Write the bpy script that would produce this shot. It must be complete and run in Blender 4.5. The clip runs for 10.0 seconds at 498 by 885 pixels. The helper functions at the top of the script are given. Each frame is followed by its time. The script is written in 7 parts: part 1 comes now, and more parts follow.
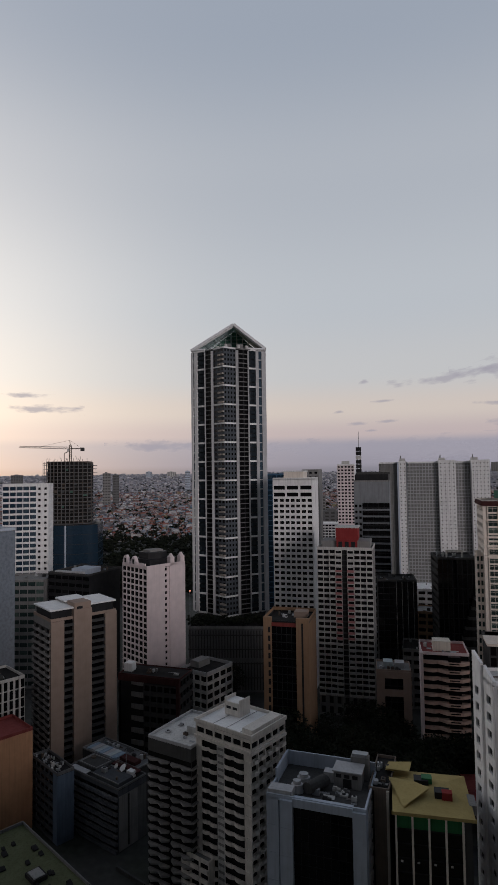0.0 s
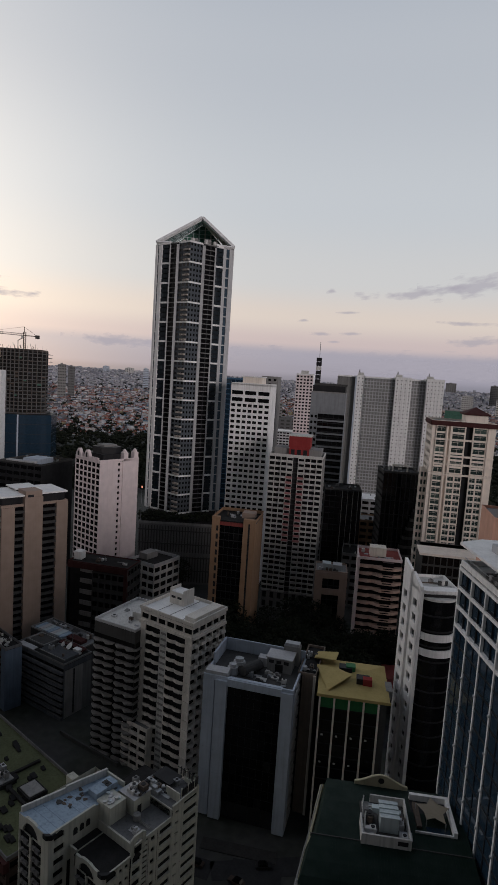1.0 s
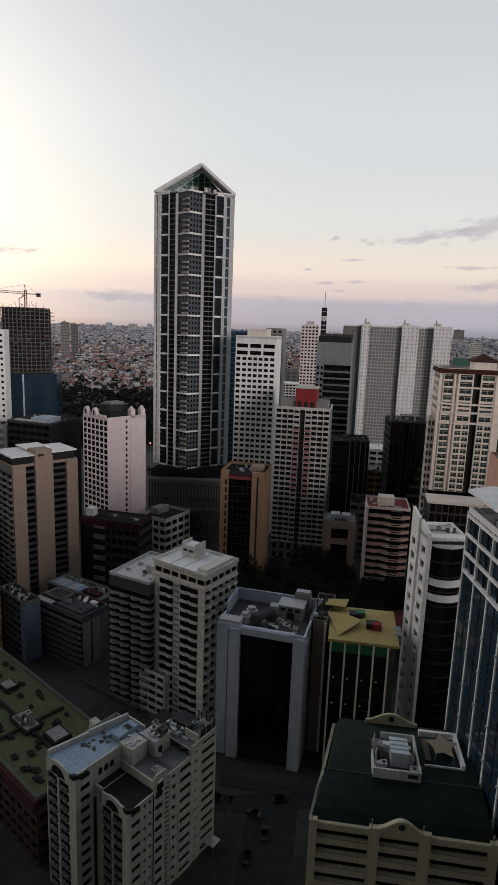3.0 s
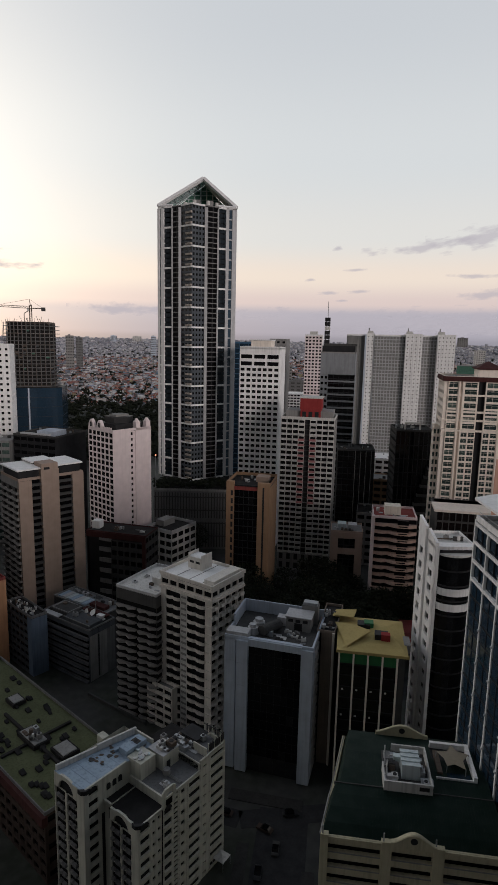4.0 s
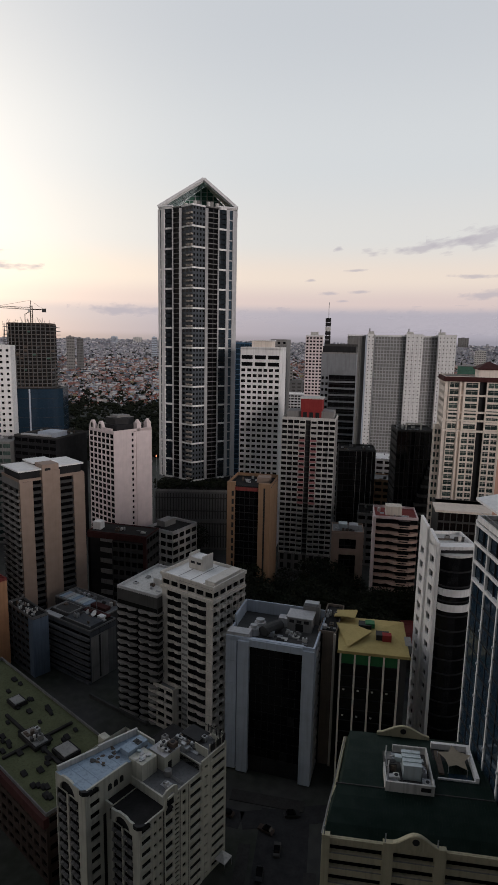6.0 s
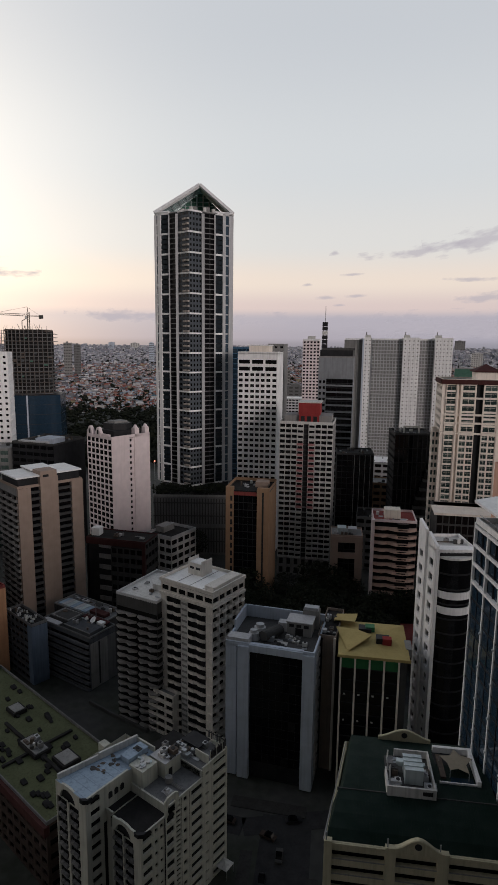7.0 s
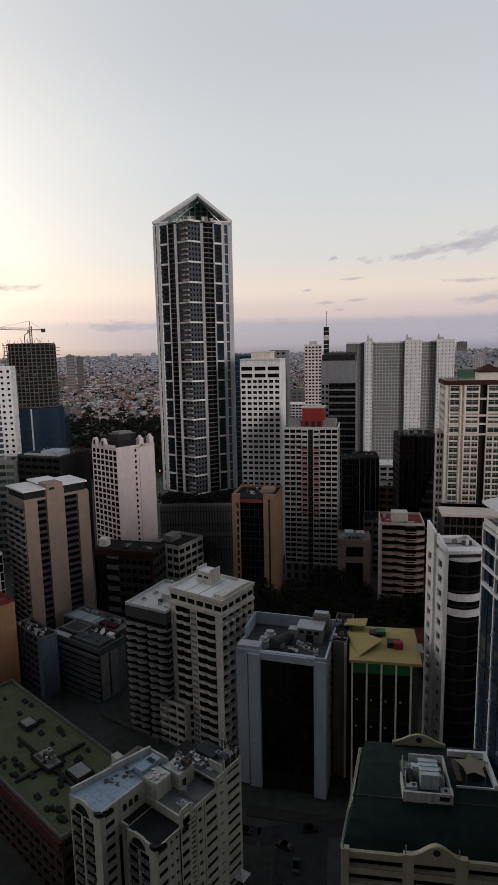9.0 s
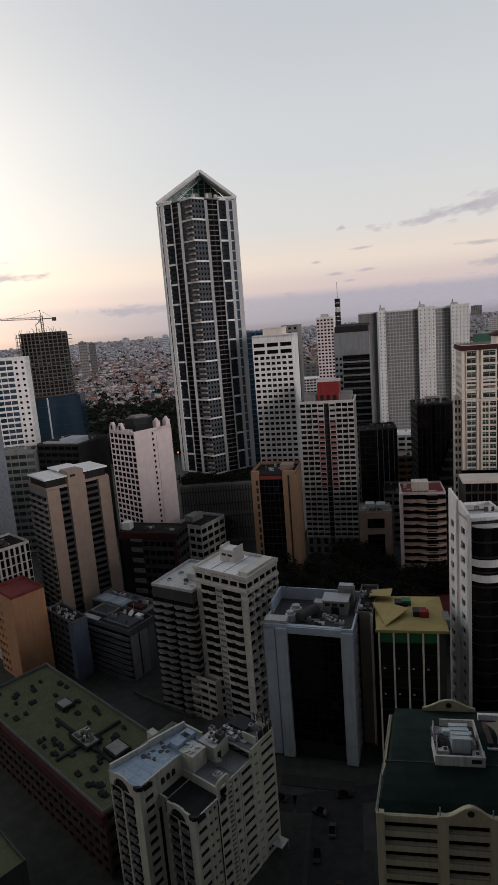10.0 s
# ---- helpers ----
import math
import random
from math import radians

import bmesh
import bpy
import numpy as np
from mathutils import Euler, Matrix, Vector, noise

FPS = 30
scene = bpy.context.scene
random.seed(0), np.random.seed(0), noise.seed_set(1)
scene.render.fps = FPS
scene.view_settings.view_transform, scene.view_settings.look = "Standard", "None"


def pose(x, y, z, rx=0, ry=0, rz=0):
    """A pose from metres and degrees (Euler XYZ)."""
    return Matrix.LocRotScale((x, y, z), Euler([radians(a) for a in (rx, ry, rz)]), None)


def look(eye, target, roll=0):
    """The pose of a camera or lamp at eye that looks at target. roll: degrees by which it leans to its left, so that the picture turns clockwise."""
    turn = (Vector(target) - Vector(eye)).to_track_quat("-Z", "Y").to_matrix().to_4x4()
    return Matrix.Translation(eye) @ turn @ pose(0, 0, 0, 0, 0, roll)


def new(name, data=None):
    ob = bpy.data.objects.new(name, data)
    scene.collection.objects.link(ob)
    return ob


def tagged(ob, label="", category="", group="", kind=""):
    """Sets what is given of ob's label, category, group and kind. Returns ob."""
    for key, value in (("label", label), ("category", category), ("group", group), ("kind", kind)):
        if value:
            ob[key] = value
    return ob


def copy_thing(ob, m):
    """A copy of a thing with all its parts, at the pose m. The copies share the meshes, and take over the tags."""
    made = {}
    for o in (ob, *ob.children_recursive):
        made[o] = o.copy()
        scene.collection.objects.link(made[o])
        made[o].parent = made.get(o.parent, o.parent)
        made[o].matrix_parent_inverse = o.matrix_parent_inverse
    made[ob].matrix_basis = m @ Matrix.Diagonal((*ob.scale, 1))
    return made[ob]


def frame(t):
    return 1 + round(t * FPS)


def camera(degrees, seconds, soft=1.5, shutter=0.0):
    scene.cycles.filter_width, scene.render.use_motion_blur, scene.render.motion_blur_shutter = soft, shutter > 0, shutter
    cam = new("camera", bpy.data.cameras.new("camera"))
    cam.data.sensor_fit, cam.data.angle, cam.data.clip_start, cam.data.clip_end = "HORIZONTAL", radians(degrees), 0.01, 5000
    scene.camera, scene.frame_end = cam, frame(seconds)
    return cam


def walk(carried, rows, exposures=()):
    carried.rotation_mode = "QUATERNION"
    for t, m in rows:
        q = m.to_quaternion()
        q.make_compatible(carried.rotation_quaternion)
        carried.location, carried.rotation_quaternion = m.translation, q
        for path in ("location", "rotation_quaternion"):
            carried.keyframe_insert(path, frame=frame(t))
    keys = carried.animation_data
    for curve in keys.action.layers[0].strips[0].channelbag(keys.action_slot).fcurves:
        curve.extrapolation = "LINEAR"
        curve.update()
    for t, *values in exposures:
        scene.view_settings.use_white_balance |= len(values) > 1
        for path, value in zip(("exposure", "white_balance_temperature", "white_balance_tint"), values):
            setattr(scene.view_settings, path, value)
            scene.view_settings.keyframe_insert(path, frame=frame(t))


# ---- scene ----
cam = camera(45.5, 10.0, soft=1.2)
EYE = 125.0
# seconds, tilt, lean, turn
TURNS = [
    (0.0, 92.79, 0.76, 3.17),
    (0.5, 91.89, -1.95, -4.34),
    (1.0, 83.63, -3.65, -0.72),
    (1.5, 76.55, -2.69, 0.31),
    (2.0, 75.30, -2.49, 0.40),
    (2.5, 78.20, -3.24, -0.78),
    (2.7, 78.69, -2.76, -0.64),
    (4.0, 80.15, -1.20, 0.07),
    (4.5, 80.06, -1.19, -0.01),
    (5.0, 80.15, -1.13, 0.04),
    (5.5, 80.14, -1.12, 0.13),
    (7.0, 80.65, -0.60, -0.14),
    (7.5, 80.90, 0.69, 0.15),
    (8.0, 81.03, 0.95, -0.14),
    (8.5, 81.28, 0.92, -0.23),
    (9.0, 81.32, 1.12, 0.03),
    (9.5, 81.30, 1.12, 0.13),
    (10.0, 79.21, 4.36, 1.11),
]
walk(cam, [(t, pose(0, 0, EYE, a, b, c)) for t, a, b, c in TURNS],
     exposures=[(0.0, -0.44, 6150, 12), (0.5, -0.34, 6170, 12), (0.9, -0.36, 6200, 12), (1.25, 0.12, 6400, 10), (2.0, 0.12, 6450, 10), (2.6, 0.08, 6450, 10), (7.0, -0.02, 6420, 11), (8.5, -0.05, 6410, 11), (10.0, -0.06, 6400, 11)])

# ---- world and light ----
world = bpy.data.worlds.new("dusk_sky")
scene.world = world
world.use_nodes = True
wn, wl = world.node_tree.nodes, world.node_tree.links
wn.clear()
SUN_AZ, SUN_EL = -34.0, 7.0


def ramp(node, stops):
    el = node.color_ramp.elements
    while len(el) > 1:
        el.remove(el[-1])
    el[0].position, el[0].color = stops[0][0], (*stops[0][1], 1)
    for p, c in stops[1:]:
        el.new(p).color = (*c, 1)


def lin(r, g, b):
    return tuple((v / 255 / 12.92 if v < 11 else ((v / 255 + 0.055) / 1.055) ** 2.4) for v in (r, g, b))


def build_sky():
    tc = wn.new("ShaderNodeTexCoord")
    sep = wn.new("ShaderNodeSeparateXYZ")
    wl.new(tc.outputs["Generated"], sep.inputs[0])
    r = wn.new("ShaderNodeValToRGB")
    r.color_ramp.interpolation = "EASE"
    ramp(r, [(0.0, lin(150, 149, 161)), (0.012, lin(172, 169, 182)), (0.042, lin(180, 176, 189)), (0.06, lin(222, 203, 200)),
             (0.10, lin(242, 226, 212)), (0.16, lin(228, 226, 222)), (0.27, lin(219, 222, 223)), (0.45, lin(206, 210, 214)),
             (0.62, lin(184, 192, 202)), (1.0, lin(128, 138, 153))])
    wl.new(sep.outputs["Z"], r.inputs["Fac"])
    # warm glow where the sun has gone down
    az, el = radians(SUN_AZ), radians(10.0)
    last = r.outputs["Color"]
    for turn, power, tone in ((0.0, 19, (0.47, 0.395, 0.29, 1)), (-46.0, 5, (0.74, 0.63, 0.54, 1))):
        a = az + radians(turn)
        dot = wn.new("ShaderNodeVectorMath")
        dot.operation = "DOT_PRODUCT"
        dot.inputs[1].default_value = (math.sin(a) * math.cos(el), math.cos(a) * math.cos(el), math.sin(el))
        wl.new(tc.outputs["Generated"], dot.inputs[0])
        mx = wn.new("ShaderNodeMath")
        mx.operation = "MAXIMUM"
        mx.inputs[1].default_value = 0
        wl.new(dot.outputs["Value"], mx.inputs[0])
        pw = wn.new("ShaderNodeMath")
        pw.operation = "POWER"
        pw.inputs[1].default_value = power
        wl.new(mx.outputs[0], pw.inputs[0])
        glow = wn.new("ShaderNodeMix")
        glow.data_type, glow.blend_type = "RGBA", "ADD"
        glow.inputs["B"].default_value = tone
        wl.new(pw.outputs[0], glow.inputs["Factor"])
        wl.new(last, glow.inputs["A"])
        last = glow.outputs["Result"]
    sky = wn.new("ShaderNodeTexSky")
    sky.sky_type = "NISHITA"
    sky.sun_disc = False
    sky.sun_elevation = radians(SUN_EL)
    sky.sun_rotation = az
    low = wn.new("ShaderNodeMix")
    low.data_type, low.blend_type = "RGBA", "MULTIPLY"
    low.inputs["Factor"].default_value = 1
    low.inputs["B"].default_value = (0.1, 0.1, 0.1, 1)
    wl.new(sky.outputs["Color"], low.inputs["A"])
    mix = wn.new("ShaderNodeMix")
    mix.data_type = "RGBA"
    mix.inputs["Factor"].default_value = 0.08
    wl.new(last, mix.inputs["A"])
    wl.new(low.outputs["Result"], mix.inputs["B"])
    # the sky opposite the sunset is already dim
    east = wn.new("ShaderNodeMapRange")
    for key, x in zip(("From Min", "From Max", "To Min", "To Max"), (-0.5, 0.4, 0.17, 1.0)):
        east.inputs[key].default_value = x
    east.interpolation_type = "SMOOTHSTEP"
    wl.new(sep.outputs["Y"], east.inputs["Value"])
    dim = wn.new("ShaderNodeMix")
    dim.data_type, dim.blend_type = "RGBA", "MULTIPLY"
    dim.inputs["Factor"].default_value = 1
    wl.new(mix.outputs["Result"], dim.inputs["A"])
    wl.new(east.outputs[0], dim.inputs["B"])
    bg = wn.new("ShaderNodeBackground")
    bg.inputs["Strength"].default_value = 1.0
    wl.new(dim.outputs["Result"], bg.inputs["Color"])
    wl.new(bg.outputs[0], wn.new("ShaderNodeOutputWorld").inputs[0])


build_sky()
sun = new("sun", bpy.data.lights.new("sun", "SUN"))
sun.data.energy, sun.data.angle, sun.data.color = 1.35, radians(18), (1, 0.9, 0.86)
sun.matrix_world = look((150, -220, 172), (0, 0, 125))


# ---- materials ----
def nodes_of(m):
    m.use_nodes = True
    n, l = m.node_tree.nodes, m.node_tree.links
    return n, l, n["Principled BSDF"]


def mixc(n, l, fac, a, b, mode="MIX"):
    k = n.new("ShaderNodeMix")
    k.data_type, k.blend_type = "RGBA", mode
    for key, v in (("Factor", fac), ("A", a), ("B", b)):
        if hasattr(v, "is_linked"):
            l.new(v, k.inputs[key])
        else:
            k.inputs[key].default_value = v if key == "Factor" else (*v[:3], 1)
    return k.outputs["Result"]


def tex(n, l, scale, detail=4, stretch=(1, 1, 1), kind="Object"):
    tc, mp, t = n.new("ShaderNodeTexCoord"), n.new("ShaderNodeMapping"), n.new("ShaderNodeTexNoise")
    mp.inputs["Scale"].default_value = stretch
    l.new(tc.outputs[kind], mp.inputs[0])
    l.new(mp.outputs[0], t.inputs["Vector"])
    t.inputs["Scale"].default_value, t.inputs["Detail"].default_value = scale, detail
    return t.outputs["Fac"]


def clamp_range(n, l, v, a, b, lo=0.0, hi=1.0):
    m = n.new("ShaderNodeMapRange")
    for k, x in zip(("From Min", "From Max", "To Min", "To Max"), (a, b, lo, hi)):
        m.inputs[k].default_value = x
    l.new(v, m.inputs["Value"])
    return m.outputs[0]


def plaster(name, color, stain=0.45, rough=0.85, vary=0.0, bump=0.25):
    """Painted or bare wall: mottling, rain streaks that run down, fine relief."""
    m = bpy.data.materials.new(name)
    n, l, p = nodes_of(m)
    dark = tuple(c * 0.45 for c in color)
    pale = tuple(min(1, c * 1.12 + 0.01) for c in color)
    c = mixc(n, l, clamp_range(n, l, tex(n, l, 0.35, 6), 0.3, 0.7), color, pale)
    streak = clamp_range(n, l, tex(n, l, 1.0, 5, (1.6, 1.6, 0.07)), 0.48, 0.78, 0, stain)
    c = mixc(n, l, streak, c, dark)
    spots = clamp_range(n, l, tex(n, l, 0.12, 6), 0.55, 0.75, 0, stain * 0.6)
    c = mixc(n, l, spots, c, dark)
    if vary:
        oi = n.new("ShaderNodeObjectInfo")
        c = mixc(n, l, clamp_range(n, l, oi.outputs["Random"], 0, 1, 0, vary), c, dark)
    l.new(c, p.inputs["Base Color"])
    p.inputs["Roughness"].default_value = rough
    p.inputs["Specular IOR Level"].default_value = 0.14
    b = n.new("ShaderNodeBump")
    b.inputs["Strength"].default_value, b.inputs["Distance"].default_value = bump, 0.03
    l.new(tex(n, l, 4.0, 6), b.inputs["Height"])
    l.new(b.outputs[0], p.inputs["Normal"])
    return m


def glass(name, color, rough=0.12, curtain=0.25, light=(0.16, 0.15, 0.13), spec=0.32):
    """Dark pane; every pane has its own depth of tone and a slightly uneven sheet."""
    m = bpy.data.materials.new(name)
    n, l, p = nodes_of(m)
    oi = n.new("ShaderNodeObjectInfo")
    c = mixc(n, l, clamp_range(n, l, oi.outputs["Random"], 1 - curtain, 1, 0, 0.9), color, light)
    c = mixc(n, l, clamp_range(n, l, tex(n, l, 0.8, 3), 0.4, 0.7, 0, 0.5), c, tuple(v * 0.5 for v in color))
    l.new(c, p.inputs["Base Color"])
    p.inputs["Roughness"].default_value = rough
    p.inputs["Specular IOR Level"].default_value = spec
    b = n.new("ShaderNodeBump")
    b.inputs["Strength"].default_value, b.inputs["Distance"].default_value = 0.05, 0.05
    l.new(tex(n, l, 0.5, 2), b.inputs["Height"])
    l.new(b.outputs[0], p.inputs["Normal"])
    return m


def metal(name, color, rough=0.5, metallic=0.6):
    m = plaster(name, color, 0.4, rough, bump=0.1)
    m.node_tree.nodes["Principled BSDF"].inputs["Metallic"].default_value = metallic
    return m


def island(name, stops, rough=0.9):
    """For joined stuff: each piece takes its own colour."""
    m = bpy.data.materials.new(name)
    n, l, p = nodes_of(m)
    g, r = n.new("ShaderNodeNewGeometry"), n.new("ShaderNodeValToRGB")
    r.color_ramp.interpolation = "CONSTANT"
    ramp(r, stops)
    l.new(g.outputs["Random Per Island"], r.inputs["Fac"])
    c = mixc(n, l, clamp_range(n, l, tex(n, l, 0.15, 5), 0.35, 0.7, 0, 0.5), r.outputs["Color"], (0.05, 0.05, 0.045))
    l.new(c, p.inputs["Base Color"])
    p.inputs["Roughness"].default_value = rough
    p.inputs["Specular IOR Level"].default_value = 0.14
    return m


WHITE = plaster("white_paint", (0.80, 0.79, 0.785))
OFFWHITE = plaster("weathered_white", (0.56, 0.55, 0.53), 0.6)
CREAM = plaster("cream_paint", (0.70, 0.655, 0.575), 0.4)
YCREAM = plaster("yellowish_cream_paint", (0.47, 0.43, 0.30), 0.5)
CREAM_L = plaster("pale_cream_paint", (0.80, 0.72, 0.64), 0.3)
PINKW = plaster("pinkish_white_paint", (0.71, 0.61, 0.61), 0.12)
TAN = plaster("tan_paint", (0.33, 0.25, 0.205), 0.14)
ORANGE = plaster("ochre_panel", (0.31, 0.195, 0.12), 0.25)
ORANGE_D = plaster("orange_plaster", (0.50, 0.27, 0.15), 0.35)
SALMON = plaster("salmon_plaster", (0.62, 0.36, 0.27), 0.3)
TERRA = plaster("terracotta_paint", (0.40, 0.11, 0.05), 0.3)
DKRED = plaster("dark_red_trim", (0.06, 0.021, 0.02), 0.4)
TAUPE = plaster("taupe_plaster", (0.19, 0.155, 0.13), 0.5)
RED = plaster("dull_red_paint", (0.26, 0.035, 0.035), 0.3)
REDROOF = plaster("red_roof_sheet", (0.22, 0.05, 0.045), 0.5)
PINK = plaster("faded_pink_paint", (0.42, 0.20, 0.20), 0.4)
CONC = plaster("grey_concrete", (0.24, 0.235, 0.23), 0.55)
CONC_D = plaster("dark_concrete", (0.065, 0.064, 0.063), 0.5)
GREYP = plaster("blue_grey_panel", (0.45, 0.50, 0.58), 0.35, 0.5)
GREYL = plaster("pale_grey_panel", (0.46, 0.46, 0.47), 0.4, 0.6)
# near-black cladding colour that also paints in the shade of recesses
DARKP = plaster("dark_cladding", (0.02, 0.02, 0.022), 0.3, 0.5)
BROWN = plaster("brown_brick_cladding", (0.06, 0.042, 0.035), 0.4)
ROOFW = plaster("white_roof_coating", (0.84, 0.83, 0.82), 0.25)
ROOFB = plaster("pale_blue_roof_sheet", (0.30, 0.38, 0.47), 0.6)
ROOFG = plaster("dark_green_metal_roof", (0.006, 0.018, 0.013), 0.25, 0.7)
ROOFY = plaster("mustard_roof", (0.42, 0.33, 0.13), 0.25, 0.7)
ROOFM = plaster("mossy_roof_coating", (0.08, 0.09, 0.045), 0.6)
ROOFD = plaster("tar_roof", (0.017, 0.016, 0.016), 0.4)
NET = plaster("green_netting", (0.07, 0.16, 0.12), 0.4)
ZIG = plaster("dusty_pink_plaster", (0.52, 0.38, 0.32), 0.4)
GREENP = plaster("green_panel", (0.03, 0.16, 0.06), 0.3, 0.5)
STEEL = metal("galvanised_steel", (0.36, 0.37, 0.38))
CYAN = metal("pale_cyan_sheet", (0.50, 0.56, 0.57), 0.5, 0.2)
CLOTH = plaster("tan_shade_cloth", (0.27, 0.235, 0.18), 0.2, 0.9)
RUST = plaster("rusty_steel", (0.11, 0.085, 0.068), 0.5, 0.7)
BLUEP = plaster("blue_panel", (0.06, 0.13, 0.22), 0.3, 0.4)
GLASS = glass("window_glass", (0.012, 0.013, 0.015), 0.12, 0.15, (0.10, 0.095, 0.085), 0.25)
GLASS_B = glass("blue_glass", (0.02, 0.04, 0.065), 0.08, 0.15, (0.06, 0.09, 0.12))
GLASS_K = glass("black_glass", (0.005, 0.005, 0.006), 0.1, 0.1, (0.022, 0.022, 0.022), 0.2)
GLASS_G = glass("green_tinted_glass", (0.03, 0.05, 0.048), 0.12, 0.4, (0.12, 0.17, 0.15))
# pale base colour imitates the sky reflected in the panes
GLASS_P = glass("pale_glass", (0.20, 0.23, 0.27), 0.1, 0.05, (0.24, 0.27, 0.31), 0.5)
GLASS_T = glass("tower_glass", (0.022, 0.03, 0.038), 0.12, 0.3, (0.06, 0.072, 0.085))
ASPHALT = plaster("asphalt", (0.03, 0.03, 0.032), 0.4, 0.9)
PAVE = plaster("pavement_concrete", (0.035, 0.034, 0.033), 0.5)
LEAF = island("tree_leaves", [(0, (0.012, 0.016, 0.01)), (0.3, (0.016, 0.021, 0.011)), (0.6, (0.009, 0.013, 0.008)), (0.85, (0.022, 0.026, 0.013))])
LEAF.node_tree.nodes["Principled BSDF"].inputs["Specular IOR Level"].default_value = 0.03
BANDG = plaster("mid_grey_panel", (0.22, 0.23, 0.245), 0.4, 0.6)
ZIGG = plaster("dull_grey_band", (0.26, 0.25, 0.24), 0.5)
SLATE = plaster("slate_panel", (0.072, 0.082, 0.096), 0.35, 0.5)
STONEC = plaster("grey_cream_plaster", (0.50, 0.495, 0.43), 0.55)
DBLUE = plaster("dusty_blue_paint", (0.11, 0.15, 0.21), 0.4)
DGREY = plaster("slate_grey_render", (0.07, 0.075, 0.083), 0.45)
SLATEB = plaster("slate_blue_band", (0.085, 0.092, 0.104), 0.5)
PALEB = plaster("pale_taupe_rail", (0.36, 0.32, 0.285), 0.4)
PALE = plaster("pale_grey_cream_paint", (0.66, 0.62, 0.57), 0.45)
STAINED = plaster("stained_concrete", (0.15, 0.15, 0.152), 0.6)
BARK = plaster("bark", (0.09, 0.065, 0.045), 0.4)

SKYLIGHT = bpy.data.materials.new("green_tinted_skylight")
_n, _l, _p = nodes_of(SKYLIGHT)
_l.new(mixc(_n, _l, clamp_range(_n, _l, tex(_n, _l, 0.4, 3), 0.4, 0.6), (0.20, 0.42, 0.34), (0.10, 0.25, 0.20)), _p.inputs["Base Color"])
_p.inputs["Transmission Weight"].default_value, _p.inputs["IOR"].default_value, _p.inputs["Roughness"].default_value = 0.75, 1.08, 0.25


# ---- mesh helpers ----
class Mesh:
    """Vertices and faces gathered for one mesh."""

    def __init__(self):
        self.v, self.f = [], []

    def quad(self, *pts):
        i = len(self.v)
        self.v += pts
        self.f.append(tuple(range(i, i + len(pts))))

    def box(self, x0, x1, y0, y1, z0, z1):
        i = len(self.v)
        self.v += [(x0, y0, z0), (x1, y0, z0), (x1, y1, z0), (x0, y1, z0), (x0, y0, z1), (x1, y0, z1), (x1, y1, z1), (x0, y1, z1)]
        self.f += [tuple(i + k for k in q) for q in ((0, 3, 2, 1), (4, 5, 6, 7), (0, 1, 5, 4), (1, 2, 6, 5), (2, 3, 7, 6), (3, 0, 4, 7))]
        return self

    def prism(self, plan, z0, z1):
        i, k = len(self.v), len(plan)
        self.v += [(x, y, z0) for x, y in plan] + [(x, y, z1) for x, y in plan]
        self.f += [tuple(range(i + k - 1, i - 1, -1)), tuple(range(i + k, i + 2 * k))]
        self.f += [(i + a, i + (a + 1) % k, i + k + (a + 1) % k, i + k + a) for a in range(k)]
        return self

    def extrude_y(self, prof, y0, y1):
        """A profile in x and z, drawn out from y0 to y1."""
        i, k = len(self.v), len(prof)
        self.v += [(x, y0, z) for x, z in prof] + [(x, y1, z) for x, z in prof]
        self.f += [tuple(range(i, i + k)), tuple(range(i + 2 * k - 1, i + k - 1, -1))]
        self.f += [(i + (a + 1) % k, i + a, i + k + a, i + k + (a + 1) % k) for a in range(k)]
        return self

    def tube(self, a, b, r, n=6, r2=None):
        a, b = Vector(a), Vector(b)
        q = (b - a).to_track_quat("Z", "Y")
        i = len(self.v)
        for base, rr in ((a, r), (b, r if r2 is None else r2)):
            for k in range(n):
                t = 2 * math.pi * k / n
                self.v.append(tuple(base + q @ Vector((rr * math.cos(t), rr * math.sin(t), 0))))
        self.f += [(i + k, i + (k + 1) % n, i + n + (k + 1) % n, i + n + k) for k in range(n)]
        self.f += [tuple(range(i + n - 1, i - 1, -1)), tuple(range(i + n, i + 2 * n))]
        return self

    def data(self, name, *mats):
        me = bpy.data.meshes.new(name)
        me.from_pydata(self.v, [], self.f)
        for m in mats:
            me.materials.append(m)
        me.update()
        return me


def part(name, mb, mat, parent, label="", m=None):
    me = mb if isinstance(mb, bpy.types.Mesh) else mb.data(name, mat)
    ob = new(name, me)
    ob.parent = parent
    if m is not None:
        ob.matrix_basis = m
    if label:
        ob["label"] = label
    return ob


SHARED = {}


def pane_mesh(w, h, mat, frame_mat, bars):
    key = ("pane", round(w, 2), round(h, 2), mat.name, frame_mat.name if frame_mat else "", bars)
    if key not in SHARED:
        b = Mesh().box(-w / 2, w / 2, 0, 0.06, -h / 2, h / 2)
        count = len(b.f)
        if frame_mat:
            for k in range(1, bars):
                x = -w / 2 + w * k / bars
                b.box(x - 0.05, x + 0.05, -0.05, 0.0, -h / 2, h / 2)
            b.box(-w / 2, w / 2, -0.05, 0.0, h * 0.18 - 0.04, h * 0.18 + 0.04)
        me = b.data("window", mat, *([frame_mat] if frame_mat else []))
        for f in me.polygons[count:]:
            f.material_index = 1
        SHARED[key] = me
    return SHARED[key]


def box_mesh(name, dims, mat):
    key = (name, tuple(round(d, 2) for d in dims), mat.name)
    if key not in SHARED:
        SHARED[key] = Mesh().box(*dims).data(name, mat)
    return SHARED[key]


